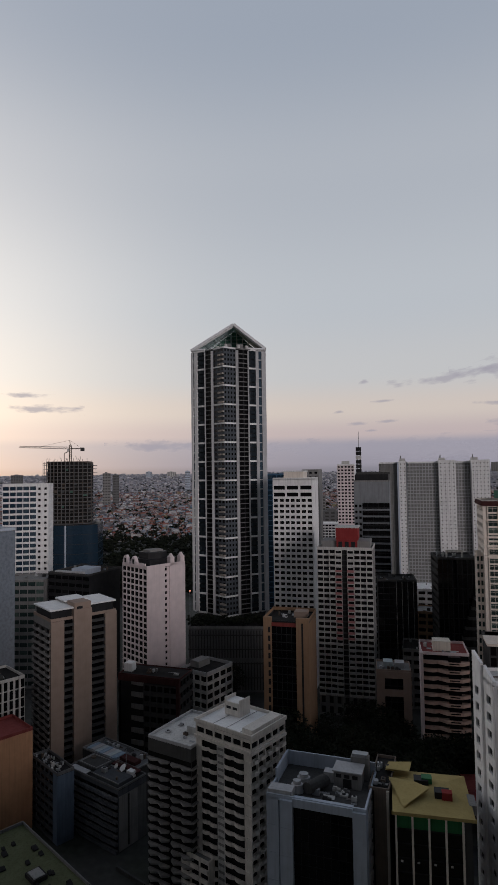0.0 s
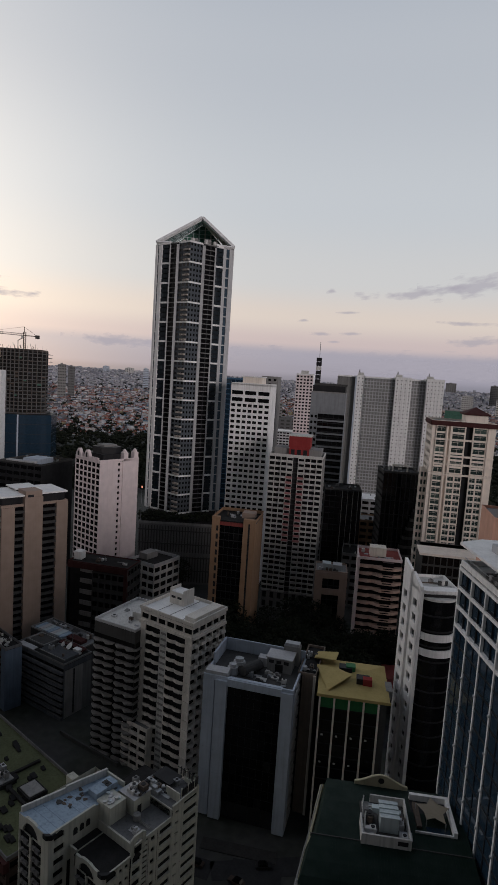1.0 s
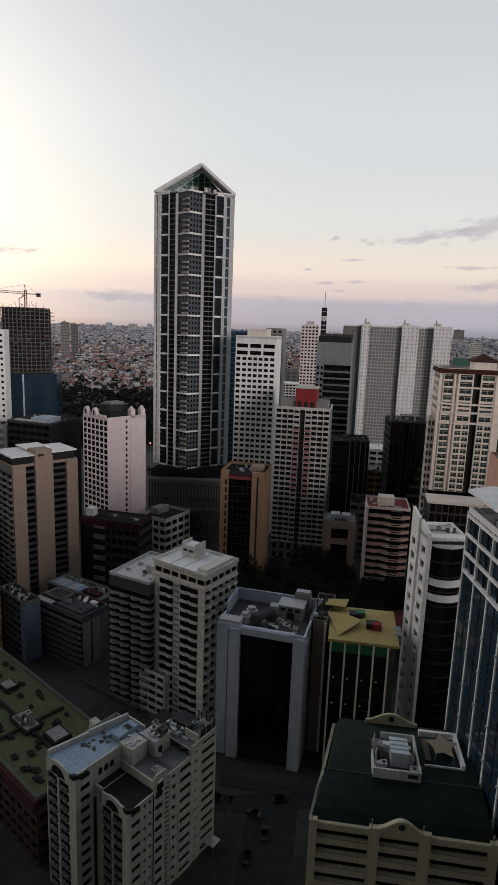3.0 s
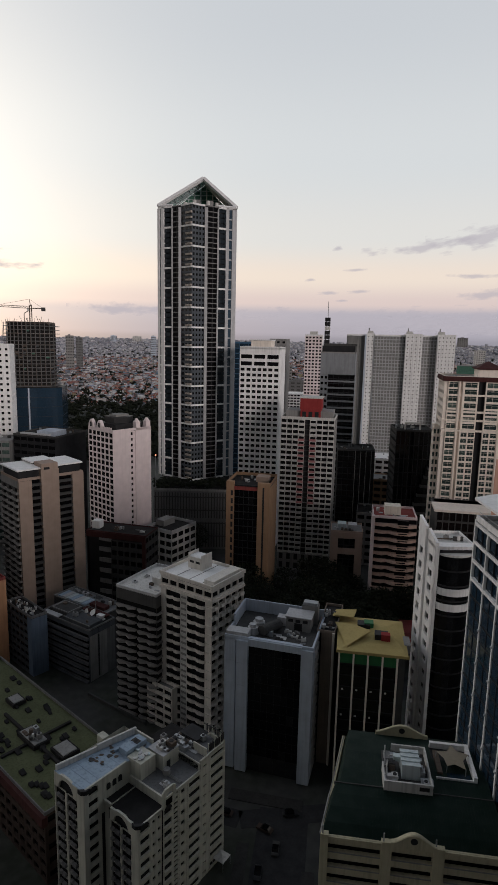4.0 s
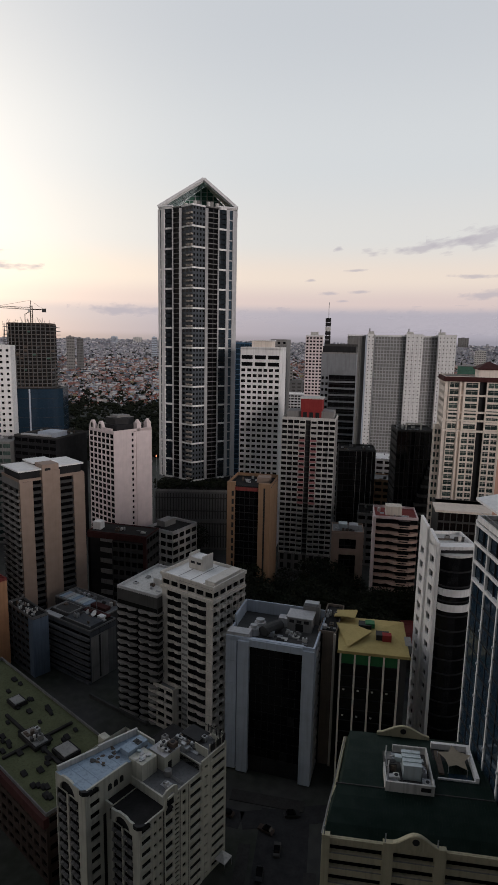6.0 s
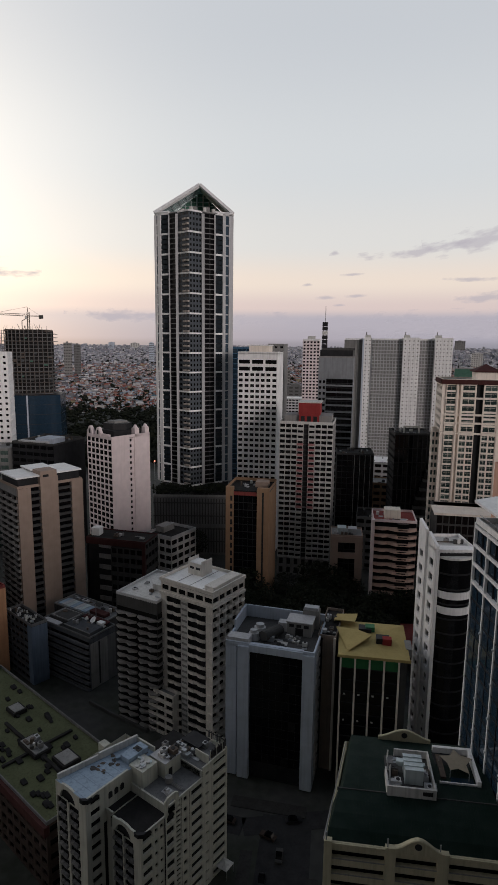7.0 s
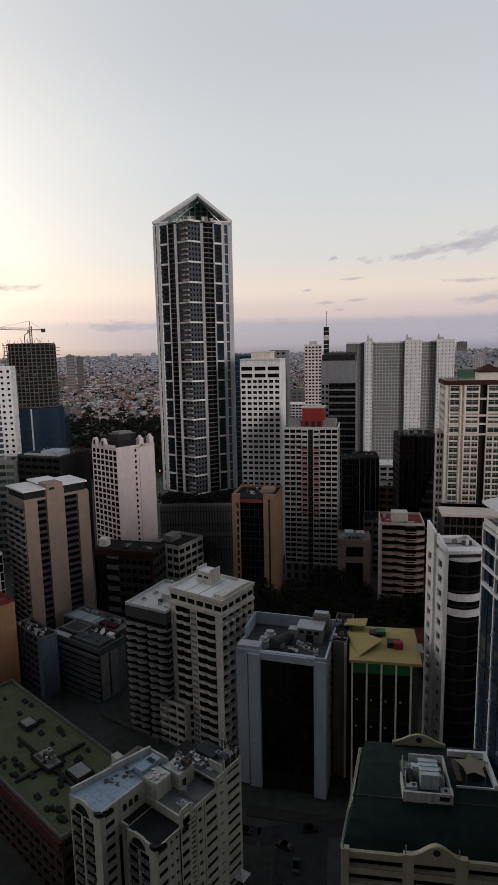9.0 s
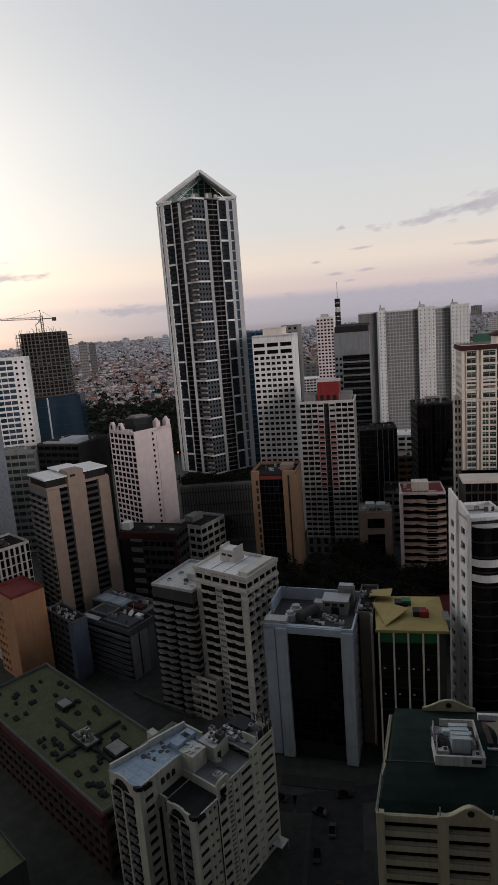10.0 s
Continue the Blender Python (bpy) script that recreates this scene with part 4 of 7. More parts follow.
        if cols == 1 and a1 - a0 > 2.9:
            for i in range(count):
                b.slab("sill", "right", a0 + 0.3, a1 - 0.3, out, out + 0.22, (i + v[0]) * top / count - 0.22, (i + v[0]) * top / count - 0.02, STONEC)
    for a, zz in ((6.3, low - 0.1), (12.6, low - 0.1)):
        part("round_head", Mesh().extrude_y([(-1.1, 0)] + [(-1.1 * math.cos(math.pi * q / 10), 1.1 * math.sin(math.pi * q / 10)) for q in range(1, 10)] + [(1.1, 0)], -0.05, 0.05),
             DARKP, R, "dark round window head", Matrix.Translation((21.86 if a < 9 else 22.16, a, zz - 0.9)) @ pose(0, 0, 0, 0, 0, 90))
    # arched screen at the corner of the dark roof
    scr = [(-2.0, 0), (-2.0, 3.4), (-1.2, 4.0), (1.2, 4.0), (2.0, 3.4), (2.0, 0), (1.2, 0), (1.2, 1.8), (0.8, 2.6), (0, 2.9), (-0.8, 2.6), (-1.2, 1.8), (-1.2, 0)]
    part("arched_screen", Mesh().extrude_y(scr, -0.2, 0.2), STONEC, R, "", Matrix.Translation((21.6, 13.4, z - 5.2)) @ pose(0, 0, 0, 0, 0, 90))
    for q in range(3):
        part("round_niche", Mesh().extrude_y([(-0.5, 0), (-0.5, 1.1), (-0.25, 1.5), (0.25, 1.5), (0.5, 1.1), (0.5, 0)], -0.05, 0.05), DARKP, R, "dark arched niche",
             Matrix.Translation((10.36, 6.4 + q * 1.6, z - 3.2)) @ pose(0, 0, 0, 0, 0, 90))
    b.box("core", 10.0, 21.1, 12.6, 23, 0, z - 3.8, DARKP)
    b.box("core", 10.0, 21.1, 23, 31, 0, z - 2.0, DARKP)
    b.box("core", 4.2, 10.0, 19.4, 31, 0, z - 4, STONEC)
    b.plain("back", 0, z - 1.8, STONEC, 0, 11.5)
    b.plain("back", 0, z - 3.8, STONEC, 11.5, 17.6)
    b.box("roof", 10.3, 21.7, 12.4, 23.2, z - 3.8, z - 3.4, STAINED)
    b.box("roof", 10.3, 21.7, 23.2, 31.6, z - 2.0, z - 1.6, STAINED)
    b.box("step_wall", 10.3, 21.7, 23.0, 23.2, z - 3.4, z - 1.6, STONEC)
    b.box("roof", 4.2, 10.3, 19.6, 31.6, z - 4.0, z - 3.7, ROOFD)
    b.box("parapet", 10.4, 21.4, 12.0, 12.4, z - 5.3, z - 3.2, STONEC)
    b.box("parapet", 21.5, 21.8, 12.5, 23.2, z - 3.7, z - 3.2, STONEC)
    b.box("parapet", 21.4, 21.8, 23.2, 31.2, z - 1.9, z - 1.0, STONEC)
    b.box("parapet", 17.6, 21.75, 31.3, 31.7, z - 1.5, z - 0.4, STONEC)
    b.box("parapet", 17.4, 21.4, 25.4, 25.7, z - 1.6, z + 0.6, STONEC)
    for k in range(8):
        b.box("fence_post", 15.4 + k * 0.85, 15.55 + k * 0.85, 31.3, 31.6, z - 0.4, z + 1.5, CONC_D if k % 3 else STONEC)
        b.box("fence_post", 21.4, 21.6, 26.0 + k * 0.7, 26.15 + k * 0.7, z - 0.6, z + 1.6, CONC_D if k % 3 else STONEC)
    b.box("fence_rail", 15.4, 21.6, 31.2, 31.3, z + 1.2, z + 1.35, CONC_D)
    b.box("fence_screen", 21.42, 21.5, 26.0, 31.2, z - 0.6, z + 1.1, DARKP)
    b.box("dark_awning", 11.5, 17.0, 27.0, 31.2, z - 0.6, z - 0.4, DARKP)
    # stair house heaped with pale rubble, and a long one behind it
    b.box("stair_house", 9.4, 13.8, 12.5, 16.9, z - 4.6, z + 0.6, STONEC)
    rnd = random.Random(77)
    for k in range(16):
        x, y, e = rnd.uniform(9.8, 12.8), rnd.uniform(12.9, 16.0), rnd.uniform(0.4, 0.8)
        pts = [(x + e * rnd.uniform(0.5, 1) * math.cos(q), y + e * rnd.uniform(0.5, 1) * math.sin(q)) for q in (0.2, 1.3, 2.4, 3.5, 4.6, 5.6)]
        part("rubble", Mesh().prism(pts, z + 0.6, z + 0.75 + 0.02 * k), (GREYL, OFFWHITE, CYAN)[k % 3], R)
    b.box("stair_house", 11.0, 15.6, 17.6, 22.4, z - 3.4, z + 0.5, STONEC)
    b.box("roof_sheet", 10.8, 15.8, 17.4, 22.6, z + 0.5, z + 0.62, GREYL)
    b.box("door", 15.6, 15.66, 18.6, 19.7, z - 3.3, z - 1.3, DARKP)
    b.box("tank_cover", 6.4, 9.2, 12.6, 18.4, z, z + 1.5, ROOFB)
    b.clutter(21, z + 0.62, 11.2, 15.6, 17.8, 22.2, 9)
    b.clutter(22, z - 1.6, 10.5, 18, 23.4, 31, 22)
    b.clutter(23, z - 3.4, 16.6, 21.0, 13, 22, 6)
    b.clutter(24, z, 5.6, 9.6, 15, 19, 6)
    b.done()
    tent = new("white_canopy")
    tent.matrix_world = pose(-4.2, 123.6, 0, 0, 0, -33)
    tagged(tent, "small white pyramid canopy on thin posts", "canopy")
    m = Mesh()
    for a, c in (((-1.6, -1.6), (1.6, -1.6)), ((1.6, -1.6), (1.6, 1.6)), ((1.6, 1.6), (-1.6, 1.6)), ((-1.6, 1.6), (-1.6, -1.6))):
        m.quad((*a, 2.5), (*c, 2.5), (0, 0, 3.5))
    part("canopy_cloth", m, OFFWHITE, tent)
    for x in (-1.5, 1.5):
        for y in (-1.5, 1.5):
            part("post", Mesh().tube((x, y, 0), (x, y, 2.5), 0.06), STEEL, tent)


arched_block()


def cream_tower():
    b = Building("cream_apartment_tower", "weathered cream apartment tower with bowed balconies and white roof", -26.69, 178.60, -34.6, 23.4, 21, "apartment building")
    b.root.scale = (0.885, 0.792, 0.945)
    z, rows = 50.0, 15
    b.core(0, z, DARKP, 1.6)
    R = b.root
    # front: two stacks of bowed balconies, a pale tile strip between
    for a0, a1 in ((2.6, 9.2), (12.4, 20.4)):
        # near-black walls here put the shade behind the balconies into colour
        b.grid("front", 3, z, 2, rows, DARKP, (0.04, 0.96), (0.1, 0.95), 0.4, GLASS_K, a0, a1, -1.4)
        for i in range(rows):
            zz = 3 + i * (z - 3) / rows
            k, pts = 8, []
            for j in range(k + 1):
                t = j / k
                bow = 0.35 + 0.65 * abs(math.sin(2 * math.pi * t)) ** 0.7
                pts.append((a0 + (a1 - a0) * t, -bow))
            m = Mesh().prism(pts + [(a1, 1.0), (a0, 1.0)], zz - 0.15, zz + 0.08)
            inner = [(x, y + 0.18) for x, y in reversed(pts)]
            m.prism(pts + inner, zz + 0.08, zz + 0.95)
            part("balcony", m, PALE, R)
    b.plain("front", 0, z, PALE, 0, 2.6)
    b.plain("front", 0, z, PALE, 20.4, 23.4)
    b.plain("front", 0, z, OFFWHITE, 9.2, 12.4, 0.0)
    for i in range(49):
        b.slab("tile_course", "front", 9.6, 12.0, 0.0, 0.10, 1 + i, 1.7 + i, CONC if i % 2 else OFFWHITE)
    for i in range(rows):
        zz = 3 + i * (z - 3) / rows
        b.slab("ledge", "front", 21.2, 23.6, 0, 0.5, zz, zz + 1.0, PALE)
    b.grid("right", 0, z, 5, rows, PALE, (0.06, 0.94), (0.3, 0.92), 1.0, GLASS_K, 0.0, None, 0, None, 2, (PALE, 0.8, 0.8, 0.6))
    b.shell(0, z, PALE, "left back")
    # top storeys with a dark band, deep cornice, white roof and stair house
    b.grid("front", z, 54, 6, 1, PALE, (0.08, 0.92), (0.3, 0.75), 0.5, GLASS_K)
    b.grid("right", z, 54, 5, 1, PALE, (0.08, 0.92), (0.3, 0.75), 0.5, GLASS_K)
    b.shell(z, 54, PALE, "left back")
    b.slab("cornice", "front", -0.4, 23.8, -0.3, 0.6, z - 0.4, z + 0.5, PALE)
    b.slab("cornice", "right", -0.3, 21, 0, 0.5, z - 0.4, z + 0.5, PALE)
    b.roof(54.4, ROOFW, 1.0, PALE, 0.4, 0.4)
    for k in range(1, 4):
        b.box("roof_joint", 0.4 + k * 5.7, 0.55 + k * 5.7, 0.5, 20.5, 54.4, 54.5, CONC)
    b.box("stair_house", 4.0, 10.6, 11.6, 18, 54.4, 58.4, PALE)
    b.box("stair_roof", 4.4, 10.2, 12.0, 17.6, 58.4, 58.6, ROOFW)
    for x in (4.0, 10.2):
        b.box("stair_parapet", x, x + 0.4, 11.6, 18, 58.4, 59.6, PALE)
    for x in (4.8, 7.6):
        b.box("louvre", x, x + 1.9, 11.54, 11.6, 56.4, 57.2, DARKP)
    b.box("canopy_slab", 18.5, 22.6, 2, 19.6, 54.4, 56.0, PALE)
    # lower annex at the foot
    b.block(-4, -3.5, 12, 3.4)
    b.core(0, 14, DARKP, 0.5)
    b.grid("front", 0, 15, 3, 5, PALE, (0.08, 0.92), (0.3, 0.85), 0.5, GLASS_K, balcony=(PALE, 0.6, 0.9, 0.9))
    b.shell(0, 15, PALE, "left right")
    b.roof(15, CONC, 0.8, PALE)
    b.done()


cream_tower()


def zigzag_block():
    b = Building("dark_grey_apartment_block", "dark grey apartment block with zigzag bands and a pale blue roof", -42.22, 183.93, -28.4, 16.8, 22, "apartment building")
    b.root.scale = (0.975, 1.000, 0.961)
    z, rows = 42.0, 16
    b.core(0, 45, DARKP, 0.5)
    for i in range(rows):
        zz = i * z / rows
        for a0, a1 in ((0, 8.2), (9.0, 16.8)):
            k, pts = 4, []
            for j in range(k + 1):
                pts.append((a0 + (a1 - a0) * j / k, -0.3 - (1.1 if j % 2 else 0)))
            part("band", Mesh().prism(pts + [(a1, 0.6), (a0, 0.6)], zz + 0.25, zz + 0.8), ZIGG, b.root)
        b.slab("side_band", "right", 0.0, 22, -0.1, 0.5 + 0.25 * (i % 2), zz + 0.25, zz + 0.8, ZIGG)
        b.slab("side_window", "right", 0.4, 21.6, 0.02, 0.1, zz + 1.0, zz + z / rows, GLASS_K)
        b.slab("window", "front", 0.2, 16.6, -0.4, -0.1, zz + 1.2, zz + z / rows, GLASS_K)
    b.plain("front", z, 46, CONC_D, n=0.0)
    b.shell(0, 46, CONC_D, "left right back")
    b.roof(46, OFFWHITE, 0.9, GREYL)
    b.box("stair_house", 6, 11, 1, 6, 42, 45.5, CONC_D)
    b.box("stair_house", 9, 15, 8, 14, 46, 48.4, OFFWHITE)
    b.clutter(31, 46, 2, 15, 2, 20, 6)
    b.done()


zigzag_block()


def blue_grey_pair():
    b = Building("blue_grey_block", "blue-grey low block with ribbon windows and rubble on its roof", -92.0, 215.4, -42.7, 21.4, 8.4, "building")
    b.root.scale = (0.92, 0.75, 1)
    z = 23.0
    b.core(0, z - 0.6, DARKP)
    b.grid("front", 0, z, 5, 8, DGREY, (0.04, 0.96), (0.36, 0.9), 0.6, GLASS_K, 0, 18)
    b.plain("front", 0, z, DBLUE, 18, 21.4)
    for k in range(3):
        b.slab("panel", "right", 0, 8.4, -0.3, 0.0, k * 7.6, k * 7.6 + 7.55, DBLUE)
    b.shell(0, z, CONC_D, "left back")
    b.roof(z, ROOFD, 0.9, STAINED)
    rnd = random.Random(41)
    for k in range(26):
        x, y, e = rnd.uniform(1, 19), rnd.uniform(0.8, 6.6), rnd.uniform(0.3, 0.8)
        pts = [(x + e * rnd.uniform(0.5, 1) * math.cos(q), y + e * rnd.uniform(0.5, 1) * math.sin(q)) for q in (0.2, 1.3, 2.4, 3.5, 4.6, 5.6)]
        part("rubble", Mesh().prism(pts, z, z + rnd.uniform(0.3, 0.9)), (GREYL, OFFWHITE, STEEL)[k % 3], b.root)
    b.clutter(42, z, 2, 19, 1, 7, 10)
    b.done()
    b = Building("grey_office_block", "grey office block with wavy bands and a patched roof", -78.3, 213.4, -33.4, 20.2, 12.8, "building")
    b.root.scale = (1.34, 1, 1)
    z, rows = 20.4, 8
    b.core(0, z - 0.6, DARKP)
    b.grid("front", 0, z - 1.4, 5, rows, DARKP, (0.04, 0.96), (0.2, 0.92), 0.5, GLASS_K)
    # each band swells out a little towards the corner
    for i in range(rows):
        zz = i * (z - 1.4) / rows
        pts = [(20.2 * k / 12, -0.5 - 0.5 * math.sin(math.pi * k / 12) - (0.35 if k > 8 else 0.0)) for k in range(13)]
        part("band", Mesh().prism(pts + [(20.2, 0.3), (0, 0.3)], zz + 0.2, zz + 1.05), SLATEB, b.root)
        b.slab("sill", "front", 0, 20.2, 0.0, 0.55, zz + 1.05, zz + 1.15, STAINED)
    b.plain("front", z - 1.4, z, SLATEB)
    b.plain("right", 0, z, SLATEB, 0, 0.5)
    for q in range(3):
        for k in range(3):
            b.slab("panel", "right", 0.6 + q * 4.1, 4.6 + q * 4.1, -0.2, 0.0, 0.3 + k * 5.9, 6.1 + k * 5.9, CONC if q < 2 else STAINED)
        b.slab("panel", "right", 0.6 + q * 4.1, 4.6 + q * 4.1, -0.2, -0.02, 18.1, z, SLATEB)
    b.slab("dark_slit", "right", 4.3, 5.0, 0, 0.04, 1, 17.6, DARKP)
    b.shell(0, z, CONC_D, "left back")
    b.roof(z, ROOFD, 0.5, STAINED)
    # folded roof sheds, an open frame, the dish and red awnings
    b.box("roof_shed", 9.5, 19.6, 1.0, 7.4, z, z + 1.5, DGREY)
    b.box("shed_edge", 9.3, 19.8, 0.8, 1.0, z + 1.3, z + 1.65, CONC)
    b.box("roof_shed", 1.0, 8.8, 3.6, 11.6, z, z + 1.0, CONC_D)
    for x0, x1, y0, y1 in ((1.4, 8.4, 4.0, 4.3), (1.4, 8.4, 10.4, 10.7), (1.4, 1.7, 4.3, 10.4), (8.1, 8.4, 4.3, 10.4)):
        b.box("shed_frame", x0, x1, y0, y1, z + 1.0, z + 1.3, CONC)
    b.box("roof_sheet", 0.6, 7.0, 0.6, 3.0, z, z + 0.3, GREYL)
    for k in range(3):
        b.box("red_awning", 9.6 + k * 3.2, 12.4 + k * 3.2, 9.4 + 0.5 * (k % 2), 12.2, z + 0.9, z + 1.3, DKRED)
    part("satellite_dish", Mesh().tube((15.6, 8.4, z + 1.8), (15.2, 7.9, z + 2.3), 0.25, 12, 1.5), ROOFW, b.root)
    part("satellite_dish", Mesh().tube((12.6, 8.8, z + 1.2), (12.2, 8.3, z + 1.6), 0.2, 12, 1.1), OFFWHITE, b.root)
    part("mast", Mesh().tube((14, 11, z), (14, 11, z + 7), 0.1), STEEL, b.root)
    b.box("white_tank", 16.6, 18.6, 8, 10, z, z + 2.0, ROOFW)
    b.clutter(43, z, 1, 19, 7.4, 12, 10)
    b.clutter(44, z + 1.5, 10, 19, 2, 7, 4)
    # older wing behind, roofed with pale sheets
    b.block(-6.0, 13.0, 22, 11)
    b.core(0, 19.4, DARKP)
    b.shell(0, 20, CONC_D, "front left right back")
    b.roof(20, STAINED, 0.5, CONC)
    for k in range(7):
        b.box("roof_sheet", -5 + k * 1.7, -3.4 + k * 1.7, 14, 19.5, 20, 20.5 + 0.12 * (k % 2), (ROOFB, GREYL, CYAN)[k % 3])
    b.box("red_awning", 8, 14, 15, 18, 20, 21.2, DKRED)
    b.clutter(45, 20, -5, 15, 19.6, 23.4, 12)
    b.done()


blue_grey_pair()


def mossy_block():
    b = Building("low_red_brown_building", "long low red-brown building with a mossy green flat roof", -97.2, 165.4, -42, 71.5, 24.2, "building")
    b.core(0, 17.3, DARKP)
    b.grid("front", 0, 15.6, 22, 5, BROWN, (0.15, 0.85), (0.25, 0.8), 0.4, GLASS_K)
    b.slab("eave", "front", -0.5, 72, -0.4, 0.9, 15.6, 18.0, DKRED)
    b.grid("right", 0, 18, 6, 5, BROWN, (0.2, 0.8), (0.3, 0.8), 0.4, GLASS_K)
    b.shell(0, 18, BROWN, "left back")
    b.roof(18, ROOFM, 0.9, STAINED, 0.25)
    rnd = random.Random(9)
    for k in range(60):
        x, y = rnd.uniform(2, 69), rnd.uniform(2, 21.5)
        s = rnd.uniform(0.7, 1.3)
        hood = Mesh().extrude_y([(x, 18.0), (x + 1.5 * s, 18.0), (x + 1.5 * s, 18.35), (x + 0.3 * s, 18.75), (x, 18.75)], y, y + 1.1 * s)
        part("roof_vent", hood, ROOFD, b.root)
    for x, y, w, d in ((41, 9, 9, 4.6), (53, 12, 6, 5), (24, 14, 5, 4)):
        b.box("roof_hatch", x, x + w, y, y + d, 18, 19.1, ROOFD)
        b.box("hatch_rim", x + 0.5, x + w - 0.5, y + 0.5, y + d - 0.5, 19.1, 19.3, CONC)
    b.box("roof_duct", 30, 66, 10.6, 11.4, 18, 18.7, ROOFD)
    b.box("roof_duct", 46, 46.8, 2, 22, 18, 18.6, ROOFD)
    b.clutter(51, 19.3, 42, 49, 9.5, 13, 8)
    b.box("chimney_block", 59, 62, 22.2, 24.2, 18, 20.6, STONEC)
    b.done()
    b = Building("orange_building", "orange plastered block with a red roof", -111.50, 213.50, -42, 17, 13, "building")
    b.core(0, 33, DARKP)
    b.grid("front", 0, 34, 2, 10, ORANGE_D, (0.2, 0.8), (0.3, 0.8), 0.4, GLASS_K, 0, 5.5)
    b.grid("front", 0, 34, 1, 10, ORANGE_D, (0.25, 0.75), (0.3, 0.8), 0.4, GLASS_K, 5.5, 8)
    b.plain("front", 0, 34, ORANGE_D, 8)
    b.shell(0, 34, ORANGE_D, "left right back")
    for k in range(10):
        b.slab("groove", "front", 8.1, 17, 0, 0.06, 3.3 + k * 3.1, 3.5 + k * 3.1, TAN)
    b.roof(34, REDROOF, 1.0, REDROOF)
    b.done()


mossy_block()


def brown_tower():
    b = Building("tan_apartment_tower", "tan apartment tower with white flat roofs and dark balcony recesses", -104.08, 244.83, -47.5, 19, 28, "apartment building")
    b.root.scale = (0.996, 0.997, 1.001)
    z, rows = 67.0, 24
    b.core(0, 67, DARKP, 1.5)
    b.grid("front", 0, 64, 3, rows, CONC_D, (0.08, 0.92), (0.2, 0.85), 0.8, GLASS_K, 0.0, 19, 0, None, 2, (CONC, 0.9, 0.9, 0.9))
    b.plain("front", 64, 67, CONC)
    b.slab("pier", "right", 0, 5.3, -1.4, 0.6, 0, 66.8, TAN)
    b.slab("pier", "right", 9.2, 16.8, -1.4, 0.9, 0, 70.5, TAN)
    b.slab("pier", "right", 22.9, 28, -1.4, 0.6, 0, 67.4, TAN)
    # recess balconies in dark concrete: deeper recess shade is put into their colour
    for a0, a1 in ((5.3, 9.2), (16.8, 22.9)):
        b.grid("right", 0, 67, 1, rows, DARKP, (0.06, 0.94), (0.1, 0.9), 0.3, GLASS_K, a0, a1, -0.6)
        for i in range(rows):
            b.slab("balcony", "right", a0, a1, -0.5, 0.5, i * 67 / rows, i * 67 / rows + 1.1, CONC_D)
    b.shell(0, z, TAN, "left back")
    b.roof(z, ROOFD, 1.0, TAN)
    for x0, x1, y0, y1, zz in ((1.2, 17.6, 0.8, 9.8, 71.2), (3, 17.8, 17.5, 27.2, 71.6), (1, 10, 10, 18, 72.4)):
        b.box("penthouse", x0, x1, y0, y1, 67, zz - 0.4, DARKP)
        b.box("white_roof", x0 - 0.9, x1 + 0.9, y0 - 0.9, y1 + 0.9, zz - 0.4, zz + 0.2, ROOFW)
    b.box("stair_house", 12, 19.4, 9.6, 16.6, 67, 73, TAN)
    b.box("louvre", 19.4, 19.5, 10.6, 13, 70, 71.5, DARKP)
    b.done()


brown_tower()


def pinkish_tower():
    b = Building("pinkish_white_tower", "pinkish white tower with dark arched windows and an ornate crown", -81.91, 301.25, -41.9, 21, 24, "apartment building")
    b.root.scale = (1.013, 0.984, 1.033)
    z, rows = 76.0, 27
    b.core(0, 75.5, DARKP)
    b.grid("front", 0, z, 6, rows, PINKW, (0.09, 0.91), (0.12, 0.84), 0.3, GLASS_K)
    b.plain("right", 0, z, PINKW, 0, 11.0)
    b.grid("right", 0, z, 1, rows, PINKW, (0.1, 0.5), (0.2, 0.7), 0.3, GLASS_K, 11.0, 14.0, -0.35)
    b.plain("right", 0, z + 1, PINKW, 14.0, 24)
    b.slab("edge", "right", 14.0, 14.3, -0.5, 0.02, 0, z + 1, PINKW)
    b.shell(0, z, PINKW, "left back")
    b.roof(z, ROOFD, 1.2, PINKW)
    b.box("dark_attic", 3, 18, 4, 21, z, z + 3.2, DARKP)
    part("hip_roof", Mesh().prism([(6, 6), (14, 6), (17, 12), (14, 18), (6, 18), (3, 12)], z + 3.2, z + 6.2), DARKP, b.root)
    b.box("roof_slab", 7, 13, 8, 16, z + 6.2, z + 7.2, CONC)
    for x in (3.0, 10.0):
        k = 10
        pts = [(x - 2.4, z + 0.6)] + [(x - 2.0 + 4.0 * i / k, z + 2.6 + 2.4 * math.sin(math.pi * i / k)) for i in range(k + 1)] + [(x + 2.4, z + 0.6)]
        part("arched_dormer", Mesh().extrude_y(pts, -0.3, 1.4), PINKW, b.root)
        b.box("dormer_window", x - 0.7, x + 0.7, -0.36, -0.3, z + 1.4, z + 3.6, DARKP)
    for y in (14.5, 21):
        b.box("corner_turret", 18.2, 21, y, y + 2.6, z, z + 4.0, PINKW)
        part("turret_cap", Mesh().tube((19.6, y + 1.3, z + 4), (19.6, y + 1.3, z + 5.6), 1.5, 8, 0.5), PINKW, b.root)
    for k in range(6):
        b.box("parapet_post", 12 + k * 1.4, 12.6 + k * 1.4, -0.1, 0.5, z, z + 2.2, PINKW)
    b.done()


pinkish_tower()


